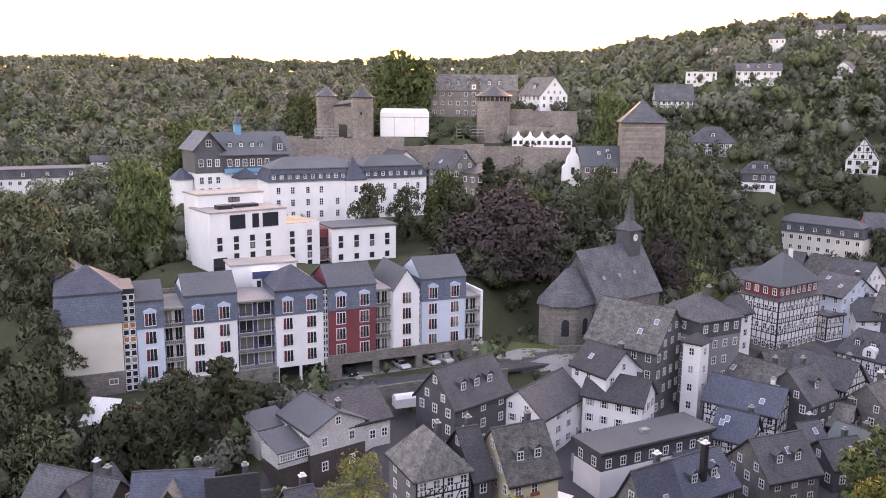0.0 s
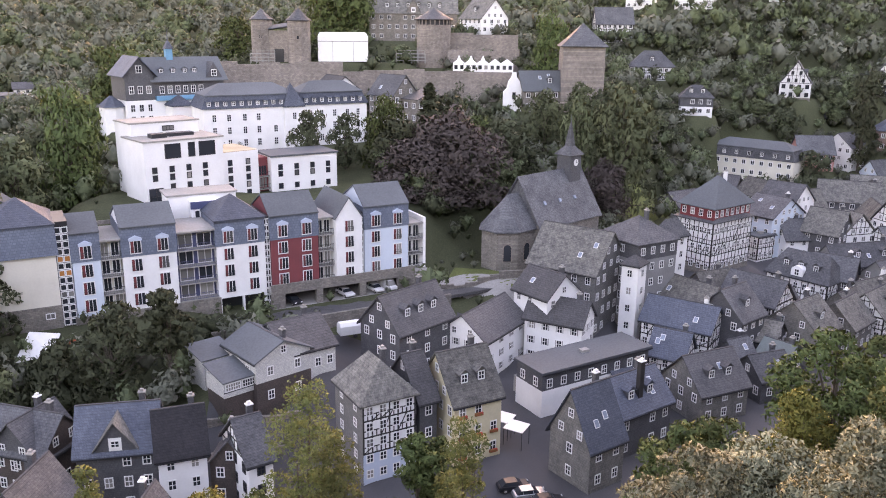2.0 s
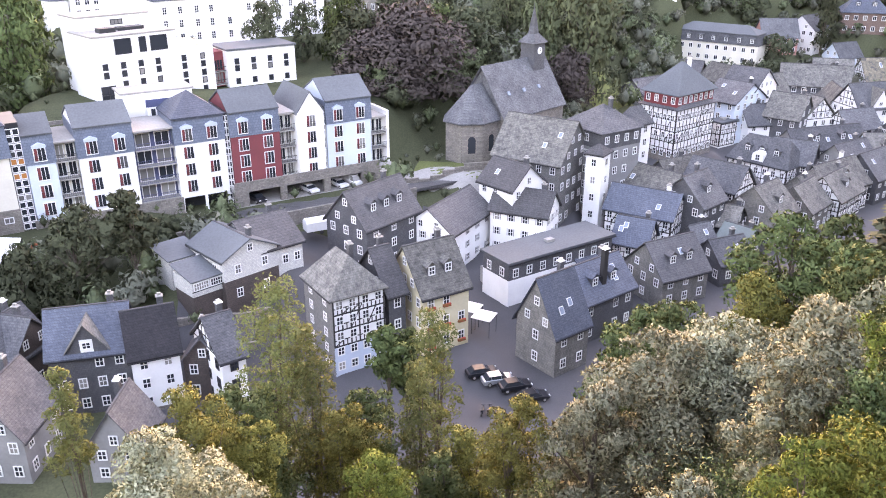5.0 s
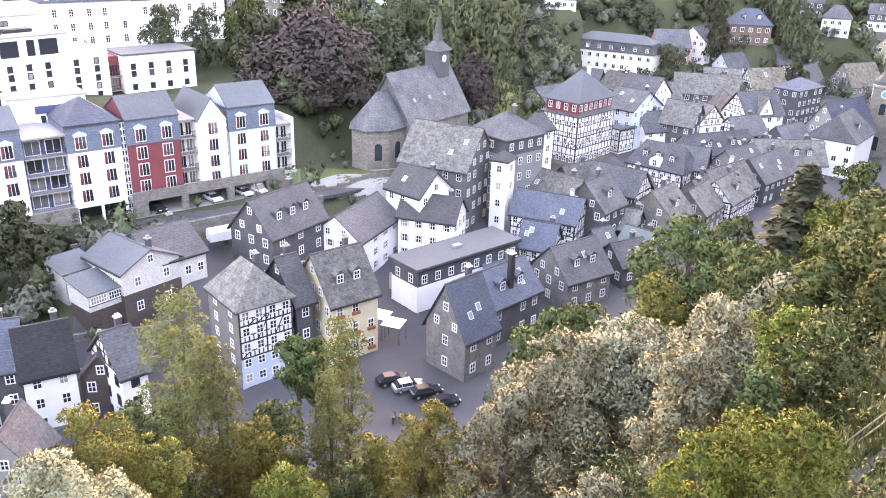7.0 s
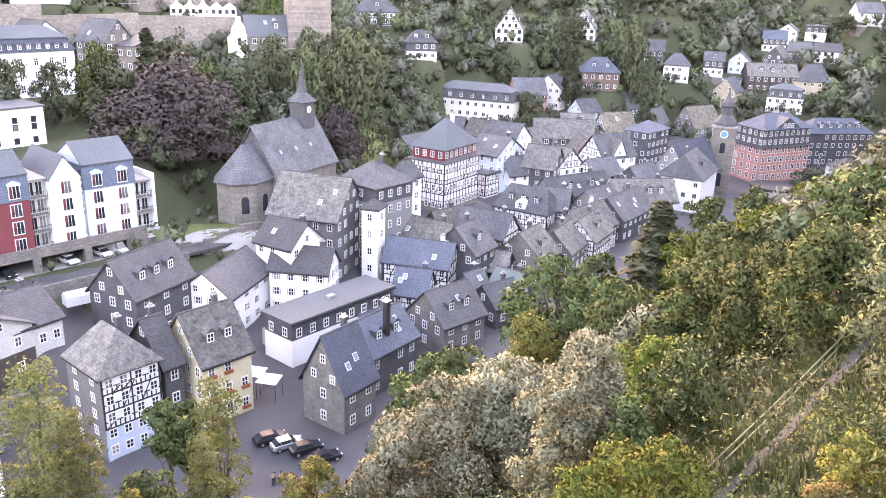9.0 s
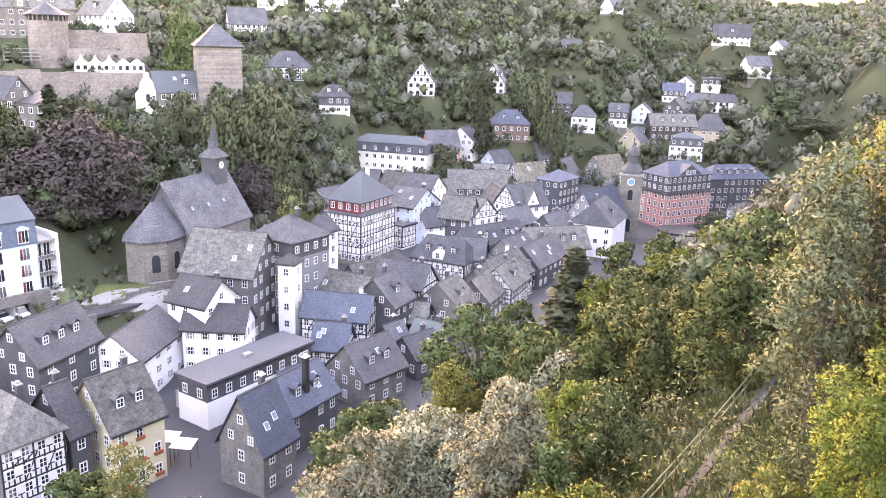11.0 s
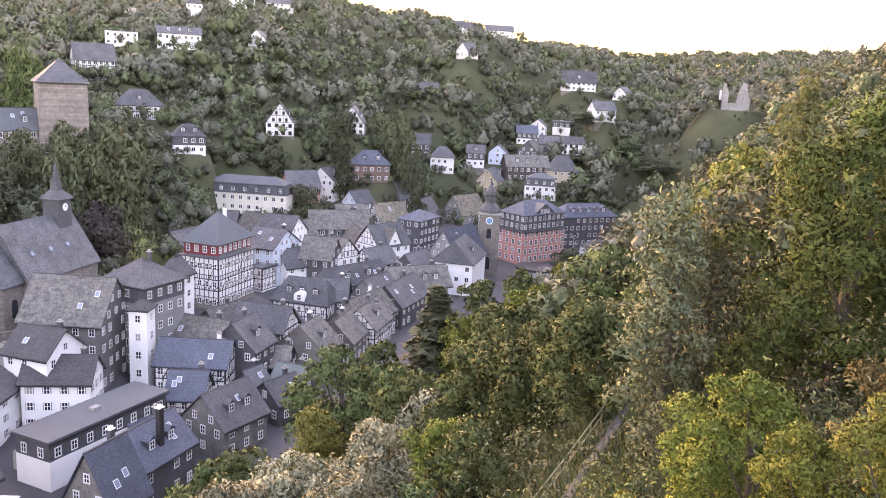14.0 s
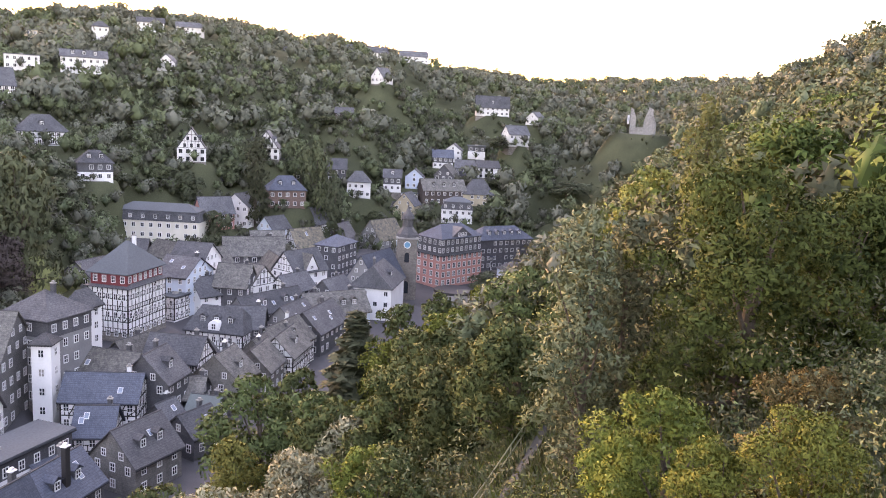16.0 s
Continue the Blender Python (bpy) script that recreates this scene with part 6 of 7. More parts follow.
def kind(name, h, r, count, leaf, mat, seed, form="round", lobes=14, cat="tree"):
    SIZE[name] = (h, r)
    KINDS[name] = (*tree_parts(h, r, count, leaf, seed, form, lobes), mat, cat)


kind("oak_a", 10, 4.4, 3000, 0.46, "oak", 1, lobes=16)
kind("oak_b", 10, 4.0, 3000, 0.44, "dark", 2, lobes=13)
kind("oak_c", 10, 4.8, 3200, 0.46, "olive", 3, lobes=18)
kind("oak_d", 10, 3.6, 2600, 0.44, "lime", 4, "tall", lobes=14)
kind("poplar", 14, 3.2, 3000, 0.45, "dark", 5, "tall", lobes=18)
kind("beech", 14, 6.0, 5600, 0.5, "copper", 6, lobes=22)
kind("spruce", 16, 3.6, 4200, 0.55, "dark", 7, "conifer")
kind("shrub", 3.2, 2.4, 1400, 0.3, "oak", 8, lobes=8, cat="shrub")
kind("shrub_b", 3.2, 2.4, 1400, 0.3, "olive", 9, lobes=8, cat="shrub")

# woods over the far slopes, as one body of leaves; the castle walls, lawns and yards stay open
OPEN = [(-34, 103, 6), (-26, 103, 6), (-18, 102, 5), (-8, 134, 9), (4, 134, 9), (-40, 238, 9), (-28, 236, 11), (-12, 236, 11), (4, 238, 11), (18, 240, 11), (32, 238, 11), (46, 224, 10), (-12, 168, 12), (-30, 182, 10), (12, 153, 10), (24, 146, 10), (60, 190, 9), (66, 205, 8), (-24, 250, 7), (-12, 252, 8), (2, 256, 11), (20, 256, 8), (32, 254, 8), (40, 254, 6)]
def blocked(x, y, margin, ahead=True):
    b = np.zeros(len(x), bool)
    for sx, sy, sz, sr in SITES:
        b |= np.hypot(x - sx, y - sy) < sr + margin
        # keep sight lines over roofs: no tall wood right before a house
        if ahead:
            b |= np.hypot(x - sx * 0.97, y - sy * 0.97) < sr * 0.9
    return b


def forest(name, label, n, rmin, rmax, quads, leaf, mats, seed, hmin=7, hmax=13, span=(-36, 82), fill=False):
    g = np.random.default_rng(seed)
    a = np.radians(g.uniform(*span, n))
    r = np.sqrt(g.uniform(rmin ** 2, rmax ** 2, n))
    x, y = r * np.sin(a), r * np.cos(a)
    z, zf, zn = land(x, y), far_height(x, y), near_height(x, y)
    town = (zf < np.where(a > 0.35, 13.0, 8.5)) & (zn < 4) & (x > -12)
    for ox, oy, orad in OPEN:
        town |= np.hypot(x - ox, y - oy) < orad * (1.0 if hmax > 4 or oy > 240 else 0.3)
    ok = (~town | (fill & (zf > 6.0))) & ~blocked(x, y, -1.5 if fill else 1.0 if hmax > 4 else -3.0, hmax > 4 and not fill)
    clear = np.sin(x * 0.021 + 2) * np.sin(y * 0.027 + x * 0.008) > 0.62
    ok &= ~(clear & (r < 250))
    if name != "bank_woods":
        ok &= (a < 0.98) | (r > 150)
    x, y, z = x[ok], y[ok], z[ok]
    k = len(x)
    which = g.integers(0, len(mats), k)
    for mi, mat in enumerate(mats):
        sel = np.where(which == mi)[0]
        P, N, S, K, O = [], [], [], [], []
        for i in sel:
            h = g.uniform(hmin, hmax)
            rad = h * g.uniform(0.3, 0.44)
            L = [(0, 0, h * 0.55, rad * 0.8, h * 0.34)] + [(rad * 0.6 * math.cos(t), rad * 0.6 * math.sin(t), h * g.uniform(0.4, 0.75), rad * g.uniform(0.4, 0.6), rad * 0.55) for t in g.uniform(0, 6.28, 4)]
            p, nr, out = crown_points(L, quads, g, 0.8, 0.3)
            K.append(BALL * (rad * 0.62, rad * 0.62, h * 0.3) + (x[i], y[i], z[i] - 0.4 + h * 0.52))
            P.append(p + (x[i], y[i], z[i] - 0.4)), N.append(nr), O.append(out), S.append(leaf * g.uniform(0.7, 1.3, quads) * (h / 10) ** 0.7)
        ob = new(name, leaf_mesh(name, np.concatenate(P), np.concatenate(N), np.concatenate(S) * 1.2, seed + mi, 1.2, 3, np.concatenate(K), np.concatenate(O)))
        ob.data.materials.append(LEAF[mat])
        tagged(ob, label, "woods", kind="stuff")


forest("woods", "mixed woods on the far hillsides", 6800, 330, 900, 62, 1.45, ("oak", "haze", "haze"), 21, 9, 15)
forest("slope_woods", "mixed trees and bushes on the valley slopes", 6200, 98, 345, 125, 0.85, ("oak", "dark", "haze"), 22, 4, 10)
forest("garden_bushes", "bushes and hedges between the gardens", 4200, 92, 420, 50, 0.6, ("dark", "oak", "haze"), 23, 1.5, 4.0)

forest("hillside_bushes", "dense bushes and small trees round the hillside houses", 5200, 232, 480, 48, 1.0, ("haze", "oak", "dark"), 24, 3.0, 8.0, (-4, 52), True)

forest("bank_woods", "dense small trees on the bank above the path", 900, 46, 155, 260, 0.54, ("deep", "oak", "dark"), 25, 4.5, 8.5, (56, 86))

# kinds for the overlook's own slope, each tree grown by itself with finer leaves
FINE = {
    "maple_pale": ("pale", "round", 0.27, "tree"), "maple_olive": ("olive", "round", 0.28, "tree"), "maple_green": ("fresh", "round", 0.28, "tree"),
    "maple_deep": ("deep", "round", 0.28, "tree"), "maple_silver": ("silver", "tall", 0.3, "tree"),
    "birch": ("birch", "tall", 0.22, "tree"), "hazel": ("lime", "round", 0.2, "shrub"), "hazel_yellow": ("yellow", "round", 0.2, "shrub"),
    "ash": ("dark", "round", 0.34, "tree"),
    "near_bush": ("lime", "round", 0.11, "shrub"), "near_fern": ("rust", "round", 0.16, "shrub"),
}
# ---- trees that stand out: kind, place, height, crown radius
tree("birch", -5.3, 45.7, 28.9, 4.4, "slender birch with yellowing leaves", group="trees on the overlook slope")
tree("birch", -2.7, 41.9, 23.4, 3.0, "slender birch with yellowing leaves", group="trees on the overlook slope")
tree("birch", 5.6, 49.7, 22.1, 2.6, "slender birch with yellowing leaves", group="trees on the overlook slope")
tree("birch", 3.8, 43.8, 18.0, 2.6, "slender birch with yellowing leaves", group="trees on the overlook slope")
tree("maple_green", 5.6, 81.8, 14.9, 3.1, "dark green tree beside the car park", group="trees on the overlook slope")
tree("hazel_yellow", -8.3, 33.0, 20.4, 2.3, "yellow-green hazel on the slope", group="trees on the overlook slope")
tree("maple_pale", -7.4, 26.0, 17.9, 3.1, "pale-leaved whitebeam on the slope", group="trees on the overlook slope")
tree("hazel_yellow", -5.9, 35.5, 18.3, 2.2, "yellow-green hazel on the slope", group="trees on the overlook slope")
tree("maple_olive", -7.0, 39.4, 21.2, 3.6, "olive-green maple on the steep slope", group="trees on the overlook slope")
tree("maple_pale", 16.4, 36.5, 11.9, 4.6, "pale-leaved whitebeam on the slope", group="trees on the overlook slope")
tree("maple_pale", 11.9, 34.0, 10.5, 3.2, "pale-leaved whitebeam on the slope", group="trees on the overlook slope")
tree("maple_pale", 21.9, 38.2, 9.0, 4.6, "pale-leaved whitebeam on the slope", group="trees on the overlook slope")
tree("maple_olive", 22.8, 57.7, 15.7, 4.1, "olive-green maple on the steep slope", group="trees on the overlook slope")
tree("maple_olive", 46.5, 74.7, 19.4, 7.0, "olive-green maple on the steep slope", group="trees on the overlook slope")
tree("hazel_yellow", 37.4, 63.8, 13.5, 3.3, "yellow-green hazel on the slope", group="trees on the overlook slope")
tree("maple_olive", 49.0, 68.2, 12.6, 4.4, "olive-green maple on the steep slope", group="trees on the overlook slope")
tree("spruce", 69.8, 87.6, 20.2, 9.1, "dark spruce at the foot of the slope", group="trees on the overlook slope")
tree("maple_pale", 35.3, 46.0, 9.0, 4.0, "pale-leaved whitebeam on the slope", group="trees on the overlook slope")
tree("maple_green", 37.6, 36.0, 8.2, 5.2, "dense green maple on the slope", group="trees on the overlook slope")
tree("maple_green", 37.6, 41.5, 8.7, 4.3, "dense green maple on the slope", group="trees on the overlook slope")
tree("maple_pale", 27.6, 39.3, 8.1, 3.6, "pale-leaved whitebeam on the slope", group="trees on the overlook slope")
tree("maple_pale", 19.4, 37.2, 10.6, 3.6, "pale-leaved whitebeam on the slope", group="trees on the overlook slope")
tree("maple_olive", 51.9, 55.5, 9.6, 4.7, "olive-green maple on the steep slope", group="trees on the overlook slope")
tree("maple_olive", 58.8, 60.0, 9.3, 5.5, "olive-green maple on the steep slope", group="trees on the overlook slope")
tree("hazel", 95.8, 84.9, 7.5, 5.3, "bright green tree above the stream", group="trees on the overlook slope")
tree("hazel", 74.7, 72.4, 8.9, 4.3, "bright green bush above the stream", group="trees on the overlook slope")
tree("maple_olive", 78.4, 62.0, 6.1, 5.9, "olive-green maple on the steep slope", group="trees on the overlook slope")
tree("maple_silver", 24.6, 16.9, 10.9, 2.7, "tall olive-green maple with pale leaf sprays", group="trees on the overlook slope")
tree("maple_silver", 28.3, 20.0, 8.6, 2.0, "tall olive-green maple with pale leaf sprays", group="trees on the overlook slope")
tree("birch", 56.4, 30.2, 12.9, 3.1, "tall golden birch on the slope", group="trees on the overlook slope")
tree("hazel_yellow", 62.8, 39.1, 10.2, 3.3, "yellow-green hazel on the slope", group="trees on the overlook slope")
tree("maple_deep", 51.8, 21.3, 8.6, 4.5, "dark green hornbeam on the slope", group="trees on the overlook slope")
tree("maple_silver", 27.2, 17.2, 9.4, 2.2, "tall olive-green maple with pale leaf sprays", group="trees on the overlook slope")
tree("maple_green", 33.6, 27.6, 7.2, 3.4, "dark-hearted maple above the footpath", group="trees on the overlook slope")
tree("maple_deep", 27.4, 12.2, 9.0, 4.1, "broad green maple above the path", group="trees on the overlook slope")
tree("maple_deep", 32.2, 10.9, 6.5, 3.5, "broad green maple above the path", group="trees on the overlook slope")
tree("hazel", 14.1, 7.6, 4.3, 1.4, "bright green hazel beside the path", group="trees on the overlook slope")
tree("hazel", 15.4, 9.3, 3.7, 1.2, "bright green hazel beside the path", group="trees on the overlook slope")
tree("near_bush", 8.5, 2.9, 3.0, 1.0, "bright green bush below the overlook", group="trees on the overlook slope")
tree("near_bush", 8.3, 3.6, 2.9, 0.6, "bright green bush below the overlook", group="trees on the overlook slope")
tree("near_bush", 5.3, 6.0, 4.0, 0.9, "bright green bush below the overlook", group="trees on the overlook slope")
tree("near_bush", 4.8, 6.4, 3.9, 0.6, "bright green bush below the overlook", group="trees on the overlook slope")
tree("hazel_yellow", 15.4, 11.1, 2.8, 1.0, "yellowing bracken beside the path", group="trees on the overlook slope")
tree("near_fern", 22.6, 8.2, 3.4, 1.7, "rusty autumn bracken under the maple", group="trees on the overlook slope")
tree("near_fern", 10.6, 8.9, 1.5, 1.0, "orange-brown autumn bracken beside the path", group="trees on the overlook slope")
tree("near_fern", 12.6, 9.4, 1.8, 1.1, "orange-brown autumn bracken beside the path", group="trees on the overlook slope")
tree("near_fern", 18.6, 7.4, 2.6, 1.3, "rusty autumn bracken under the maple", group="trees on the overlook slope")
tree("maple_pale", 17.5, 24.4, 9.4, 2.4, "pale-leaved whitebeam below the railing", group="trees on the overlook slope")
tree("maple_pale", 14.8, 22.6, 8.6, 1.9, "pale-leaved whitebeam below the railing", group="trees on the overlook slope")
tree("maple_green", 20.2, 23.0, 7.2, 1.8, "dense green maple below the railing", group="trees on the overlook slope")
tree("maple_olive", 17.2, 21.4, 6.2, 1.4, "olive-green bush below the railing", group="trees on the overlook slope")
tree("maple_pale", 6.9, 13.3, 5.4, 0.9, "pale-leaved whitebeam below the overlook", group="trees on the overlook slope")
tree("hazel_yellow", 7.8, 35.1, 12.1, 2.1, "yellow-green hazel on the slope", group="trees on the overlook slope")
tree("maple_olive", 25.3, 54.4, 14.0, 5.0, "olive-green maple on the steep slope", group="trees on the overlook slope")
tree("maple_olive", 36.1, 47.9, 10.5, 3.5, "olive-green maple on the steep slope", group="trees on the overlook slope")
tree("maple_green", 37.1, 33.6, 5.0, 3.5, "dense green maple on the slope", group="trees on the overlook slope")
tree("maple_olive", 0.1, 46.0, 17.9, 2.7, "olive-green maple on the steep slope", group="trees on the overlook slope")
tree("hazel_yellow", 7.1, 41.4, 11.3, 2.2, "yellow-green hazel on the slope", group="trees on the overlook slope")
tree("maple_pale", -6.3, 29.3, 16.1, 2.7, "pale-leaved whitebeam on the slope", group="trees on the overlook slope")
tree("hazel", 1.0, 34.0, 12.2, 2.3, "bright green hazel on the slope", group="trees on the overlook slope")
tree("maple_olive", 4.8, 37.7, 10.0, 2.1, "olive-green maple on the steep slope", group="trees on the overlook slope")
tree("birch", -16.3, 40.9, 27.5, 1.7, "slender birch with yellowing leaves", group="trees on the overlook slope")
tree("hazel_yellow", -1.0, 40.0, 16.7, 2.5, "yellow-green hazel on the slope", group="trees on the overlook slope")
tree("maple_olive", 3.3, 79.9, 16.7, 2.5, "green tree beside the half-timbered house", group="trees on the overlook slope")
tree("maple_olive", 37.7, 41.4, 6.6, 3.9, "olive-green maple on the steep slope", group="trees on the overlook slope")
tree("hazel", 27.9, 34.0, 6.7, 3.0, "bright green hazel on the slope", group="trees on the overlook slope")
tree("maple_pale", 27.0, 39.7, 9.5, 3.3, "pale-leaved whitebeam on the slope", group="trees on the overlook slope")
tree("maple_pale", 20.9, 38.7, 10.7, 3.6, "pale-leaved whitebeam on the slope", group="trees on the overlook slope")
tree("maple_green", 45.2, 36.4, 3.2, 3.0, "dense green maple on the slope", group="trees on the overlook slope")
tree("maple_olive", 75.1, 83.1, 15.4, 5.0, "olive-green maple on the steep slope", group="trees on the overlook slope")
tree("hazel", 67.8, 78.9, 12.8, 4.7, "bright green bush above the stream", group="trees on the overlook slope")
tree("maple_olive", 56.0, 80.5, 16.7, 5.1, "olive-green maple on the steep slope", group="trees on the overlook slope")
tree("maple_olive", 94.8, 96.1, 13.8, 5.1, "olive-green maple on the steep slope", group="trees on the overlook slope")
tree("ash", -39.1, 111.3, 16.9, 5.1, "dark green ash before the apartments", group="trees among the buildings")
tree("ash", -31.4, 112.7, 18.0, 3.6, "dark green ash before the apartments", group="trees among the buildings")
tree("beech", 15.1, 181.4, 21.1, 10.7, "large copper beech beside the church", group="trees among the buildings")
tree("beech", 8.0, 175.8, 15.0, 9.1, "large copper beech beside the church", group="trees among the buildings")
tree("beech", 49.6, 183.4, 14.4, 5.9, "dark copper tree behind the church", group="trees among the buildings")
tree("spruce", 10.7, 195.7, 22.6, 7.4, "dark spruce below the castle", group="trees among the buildings")
tree("oak_b", -17.7, 189.2, 15.7, 4.1, "round tree before the convent", group="trees among the buildings")
tree("oak_b", -9.3, 193.8, 13.5, 3.5, "round tree before the convent", group="trees among the buildings")
tree("oak_c", -1.4, 196.0, 16.7, 5.4, "tall tree beside the convent", group="trees among the buildings")
tree("oak_c", -63.9, 168.3, 24.7, 6.8, "broad green tree beside the modern building", group="trees among the buildings")
tree("oak_a", -68.8, 155.4, 19.8, 7.6, "broad green tree beside the modern building", group="trees among the buildings")
tree("oak_a", -75.5, 146.7, 20.1, 7.4, "broad green tree on the west slope", group="trees among the buildings")
tree("oak_b", -68.5, 133.4, 15.9, 5.7, "dark tree on the west slope", group="trees among the buildings")
tree("oak_c", -72.9, 228.6, 20.7, 9.1, "green tree behind the convent", group="trees among the buildings")
tree("oak_c", -46.2, 281.2, 16.5, 8.9, "tree beside the castle gate", group="trees among the buildings")
tree("oak_c", -19.7, 299.4, 28.6, 11.4, "tall old tree in the castle yard", group="trees among the buildings")
tree("oak_c", -10.6, 299.8, 21.4, 7.3, "tall old tree in the castle yard", group="trees among the buildings")
tree("oak_c", 49.8, 257.2, 22.9, 6.3, "tall round tree beside the castle tower", group="trees among the buildings")
tree("oak_a", 56.8, 191.8, 28.3, 7.6, "broad green tree above the church", group="trees among the buildings")
tree("oak_a", 41.4, 211.0, 16.8, 5.9, "broad green tree above the church", group="trees among the buildings")
tree("oak_a", 52.4, 217.8, 16.2, 5.4, "round tree below the castle tower", group="trees among the buildings")
tree("oak_b", 60.0, 217.9, 15.3, 4.7, "round tree below the castle tower", group="trees among the buildings")
tree("oak_b", 2.0, 186.0, 14.2, 5.8, "dark tree behind the apartments", group="trees among the buildings")
tree("oak_a", 22.7, 184.6, 12.3, 5.8, "green tree behind the church apse", group="trees among the buildings")
tree("oak_b", 14.8, 204.5, 17.1, 5.7, "dark tree below the castle wall", group="trees among the buildings")
tree("oak_a", 46.4, 194.5, 23.1, 4.8, "green tree behind the church", group="trees among the buildings")
tree("oak_b", -60.0, 120.9, 15.3, 5.1, "dark tree on the west slope", group="trees among the buildings")
tree("oak_b", -59.6, 109.9, 17.3, 5.2, "dark tree on the west slope", group="trees among the buildings")
tree("oak_a", -54.3, 104.8, 13.7, 4.9, "dark bushy tree in the lower garden", group="trees among the buildings")
tree("oak_b", -45.9, 108.7, 13.9, 4.1, "dark bushy tree in the lower garden", group="trees among the buildings")
tree("oak_b", 29.5, 197.8, 14.0, 6.2, "green tree above the church", group="trees among the buildings")
tree("oak_c", 21.9, 203.8, 12.3, 6.4, "green tree above the church", group="trees among the buildings")
tree("poplar", 173.1, 232.7, 29.3, 4.0, "dark cypress-like tree among the houses", group="trees among the buildings")
tree("poplar", 150.2, 248.1, 30.1, 4.5, "dark cypress-like tree among the villas", group="trees among the buildings")
tree("oak_a", 179.2, 253.0, 30.6, 5.9, "round tree among the villas", group="trees among the buildings")
tree("oak_b", 125.3, 230.1, 13.2, 3.6, "green tree beside the school", group="trees among the buildings")
tree("oak_b", 193.4, 176.7, 7.5, 6.3, "dark tree beside the pink-red house", group="trees among the buildings")
tree("oak_a", 126.6, 255.3, 10.2, 4.9, "round green tree in the hillside gardens", group="trees among the buildings")
tree("oak_b", 118.5, 255.9, 4.3, 5.8, "round green tree in the hillside gardens", group="trees among the buildings")
tree("oak_a", 149.6, 260.1, 10.6, 4.1, "round green tree in the hillside gardens", group="trees among the buildings")
tree("oak_b", 155.9, 256.3, 8.5, 4.7, "round green tree in the hillside gardens", group="trees among the buildings")
tree("oak_b", 130.0, 238.9, 12.1, 4.2, "round green tree in the hillside gardens", group="trees among the buildings")
tree("oak_b", 135.1, 267.9, 11.3, 5.2, "round green tree in the hillside gardens", group="trees among the buildings")
tree("oak_a", 157.4, 278.6, 9.4, 5.0, "round green tree in the hillside gardens", group="trees among the buildings")
tree("oak_a", 126.0, 272.3, 6.5, 5.7, "round green tree in the hillside gardens", group="trees among the buildings")
tree("oak_b", 111.1, 267.9, 3.0, 5.0, "round green tree in the hillside gardens", group="trees among the buildings")
tree("oak_b", 189.4, 270.2, 6.7, 5.1, "round green tree in the hillside gardens", group="trees among the buildings")
tree("oak_a", 209.5, 255.0, 6.4, 4.6, "round green tree in the hillside gardens", group="trees among the buildings")
tree("oak_b", 195.8, 259.4, 5.7, 3.9, "round green tree in the hillside gardens", group="trees among the buildings")
tree("oak_a", 230.0, 250.4, 3.9, 4.7, "round green tree in the hillside gardens", group="trees among the buildings")
tree("oak_b", 215.0, 250.4, 3.0, 4.0, "round green tree in the hillside gardens", group="trees among the buildings")
tree("oak_a", 281.5, 255.2, 3.0, 7.9, "round green tree in the hillside gardens", group="trees among the buildings")
tree("oak_b", 270.3, 237.8, 3.0, 7.5, "round green tree in the hillside gardens", group="trees among the buildings")
tree("oak_a", 259.8, 219.3, 3.8, 5.9, "round green tree in the hillside gardens", group="trees among the buildings")
tree("oak_b", 218.4, 233.9, 6.7, 3.9, "round green tree in the hillside gardens", group="trees among the buildings")
tree("oak_b", 165.9, 271.3, 9.2, 4.9, "round green tree in the hillside gardens", group="trees among the buildings")
tree("oak_a", 180.7, 270.1, 15.0, 5.6, "round green tree in the hillside gardens", group="trees among the buildings")
tree("oak_b", 90.3, 254.5, 7.8, 4.7, "round green tree in the hillside gardens", group="trees among the buildings")
tree("oak_a", 80.2, 268.3, 3.0, 4.8, "round green tree in the hillside gardens", group="trees among the buildings")
tree("oak_b", 134.5, 312.3, 3.0, 7.0, "round green tree in the hillside gardens", group="trees among the buildings")
tree("oak_a", 116.6, 308.7, 3.2, 6.8, "round green tree in the hillside gardens", group="trees among the buildings")
tree("oak_b", 183.8, 321.1, 3.0, 7.7, "round green tree in the hillside gardens", group="trees among the buildings")
tree("oak_a", 223.7, 307.2, 3.0, 7.9, "round green tree in the hillside gardens", group="trees among the buildings")
tree("oak_a", 256.7, 293.6, 3.0, 6.7, "round green tree in the hillside gardens", group="trees among the buildings")
tree("oak_b", 297.1, 267.8, 5.0, 6.9, "round green tree in the hillside gardens", group="trees among the buildings")
tree("oak_a", 308.8, 254.2, 6.2, 9.7, "round green tree in the hillside gardens", group="trees among the buildings")
tree("oak_b", 302.6, 229.8, 6.0, 10.5, "round green tree in the hillside gardens", group="trees among the buildings")
# ---- footpath with railing on the overlook slope
surface("footpath", [(12.7, 16.1, 0.32), (19.4, 18.9, 0.34), (24.2, 20.8, 0.32), (31, 23.9, 0.36), (45, 31.3, 0.35)], "trodden", "narrow trodden footpath along the slope", "path", 0.1, 8)
RAIL = [(15.5, 18.6), (21.1, 21.0), (26.6, 23.2), (31.5, 25.4), (41, 30.6)]
rail = thing("railing", "old green-grey steel railing beside the footpath", "railing")
pts = []
for (xa, ya), (xb, yb) in zip(RAIL, RAIL[1:]):
    n = max(2, round(math.hypot(xb - xa, yb - ya) / 1.8))
    pts += [(xa + (xb - xa) * i / n, ya + (yb - ya) * i / n) for i in range(n)]
zs_ = land([p[0] for p in pts], [p[1] for p in pts])
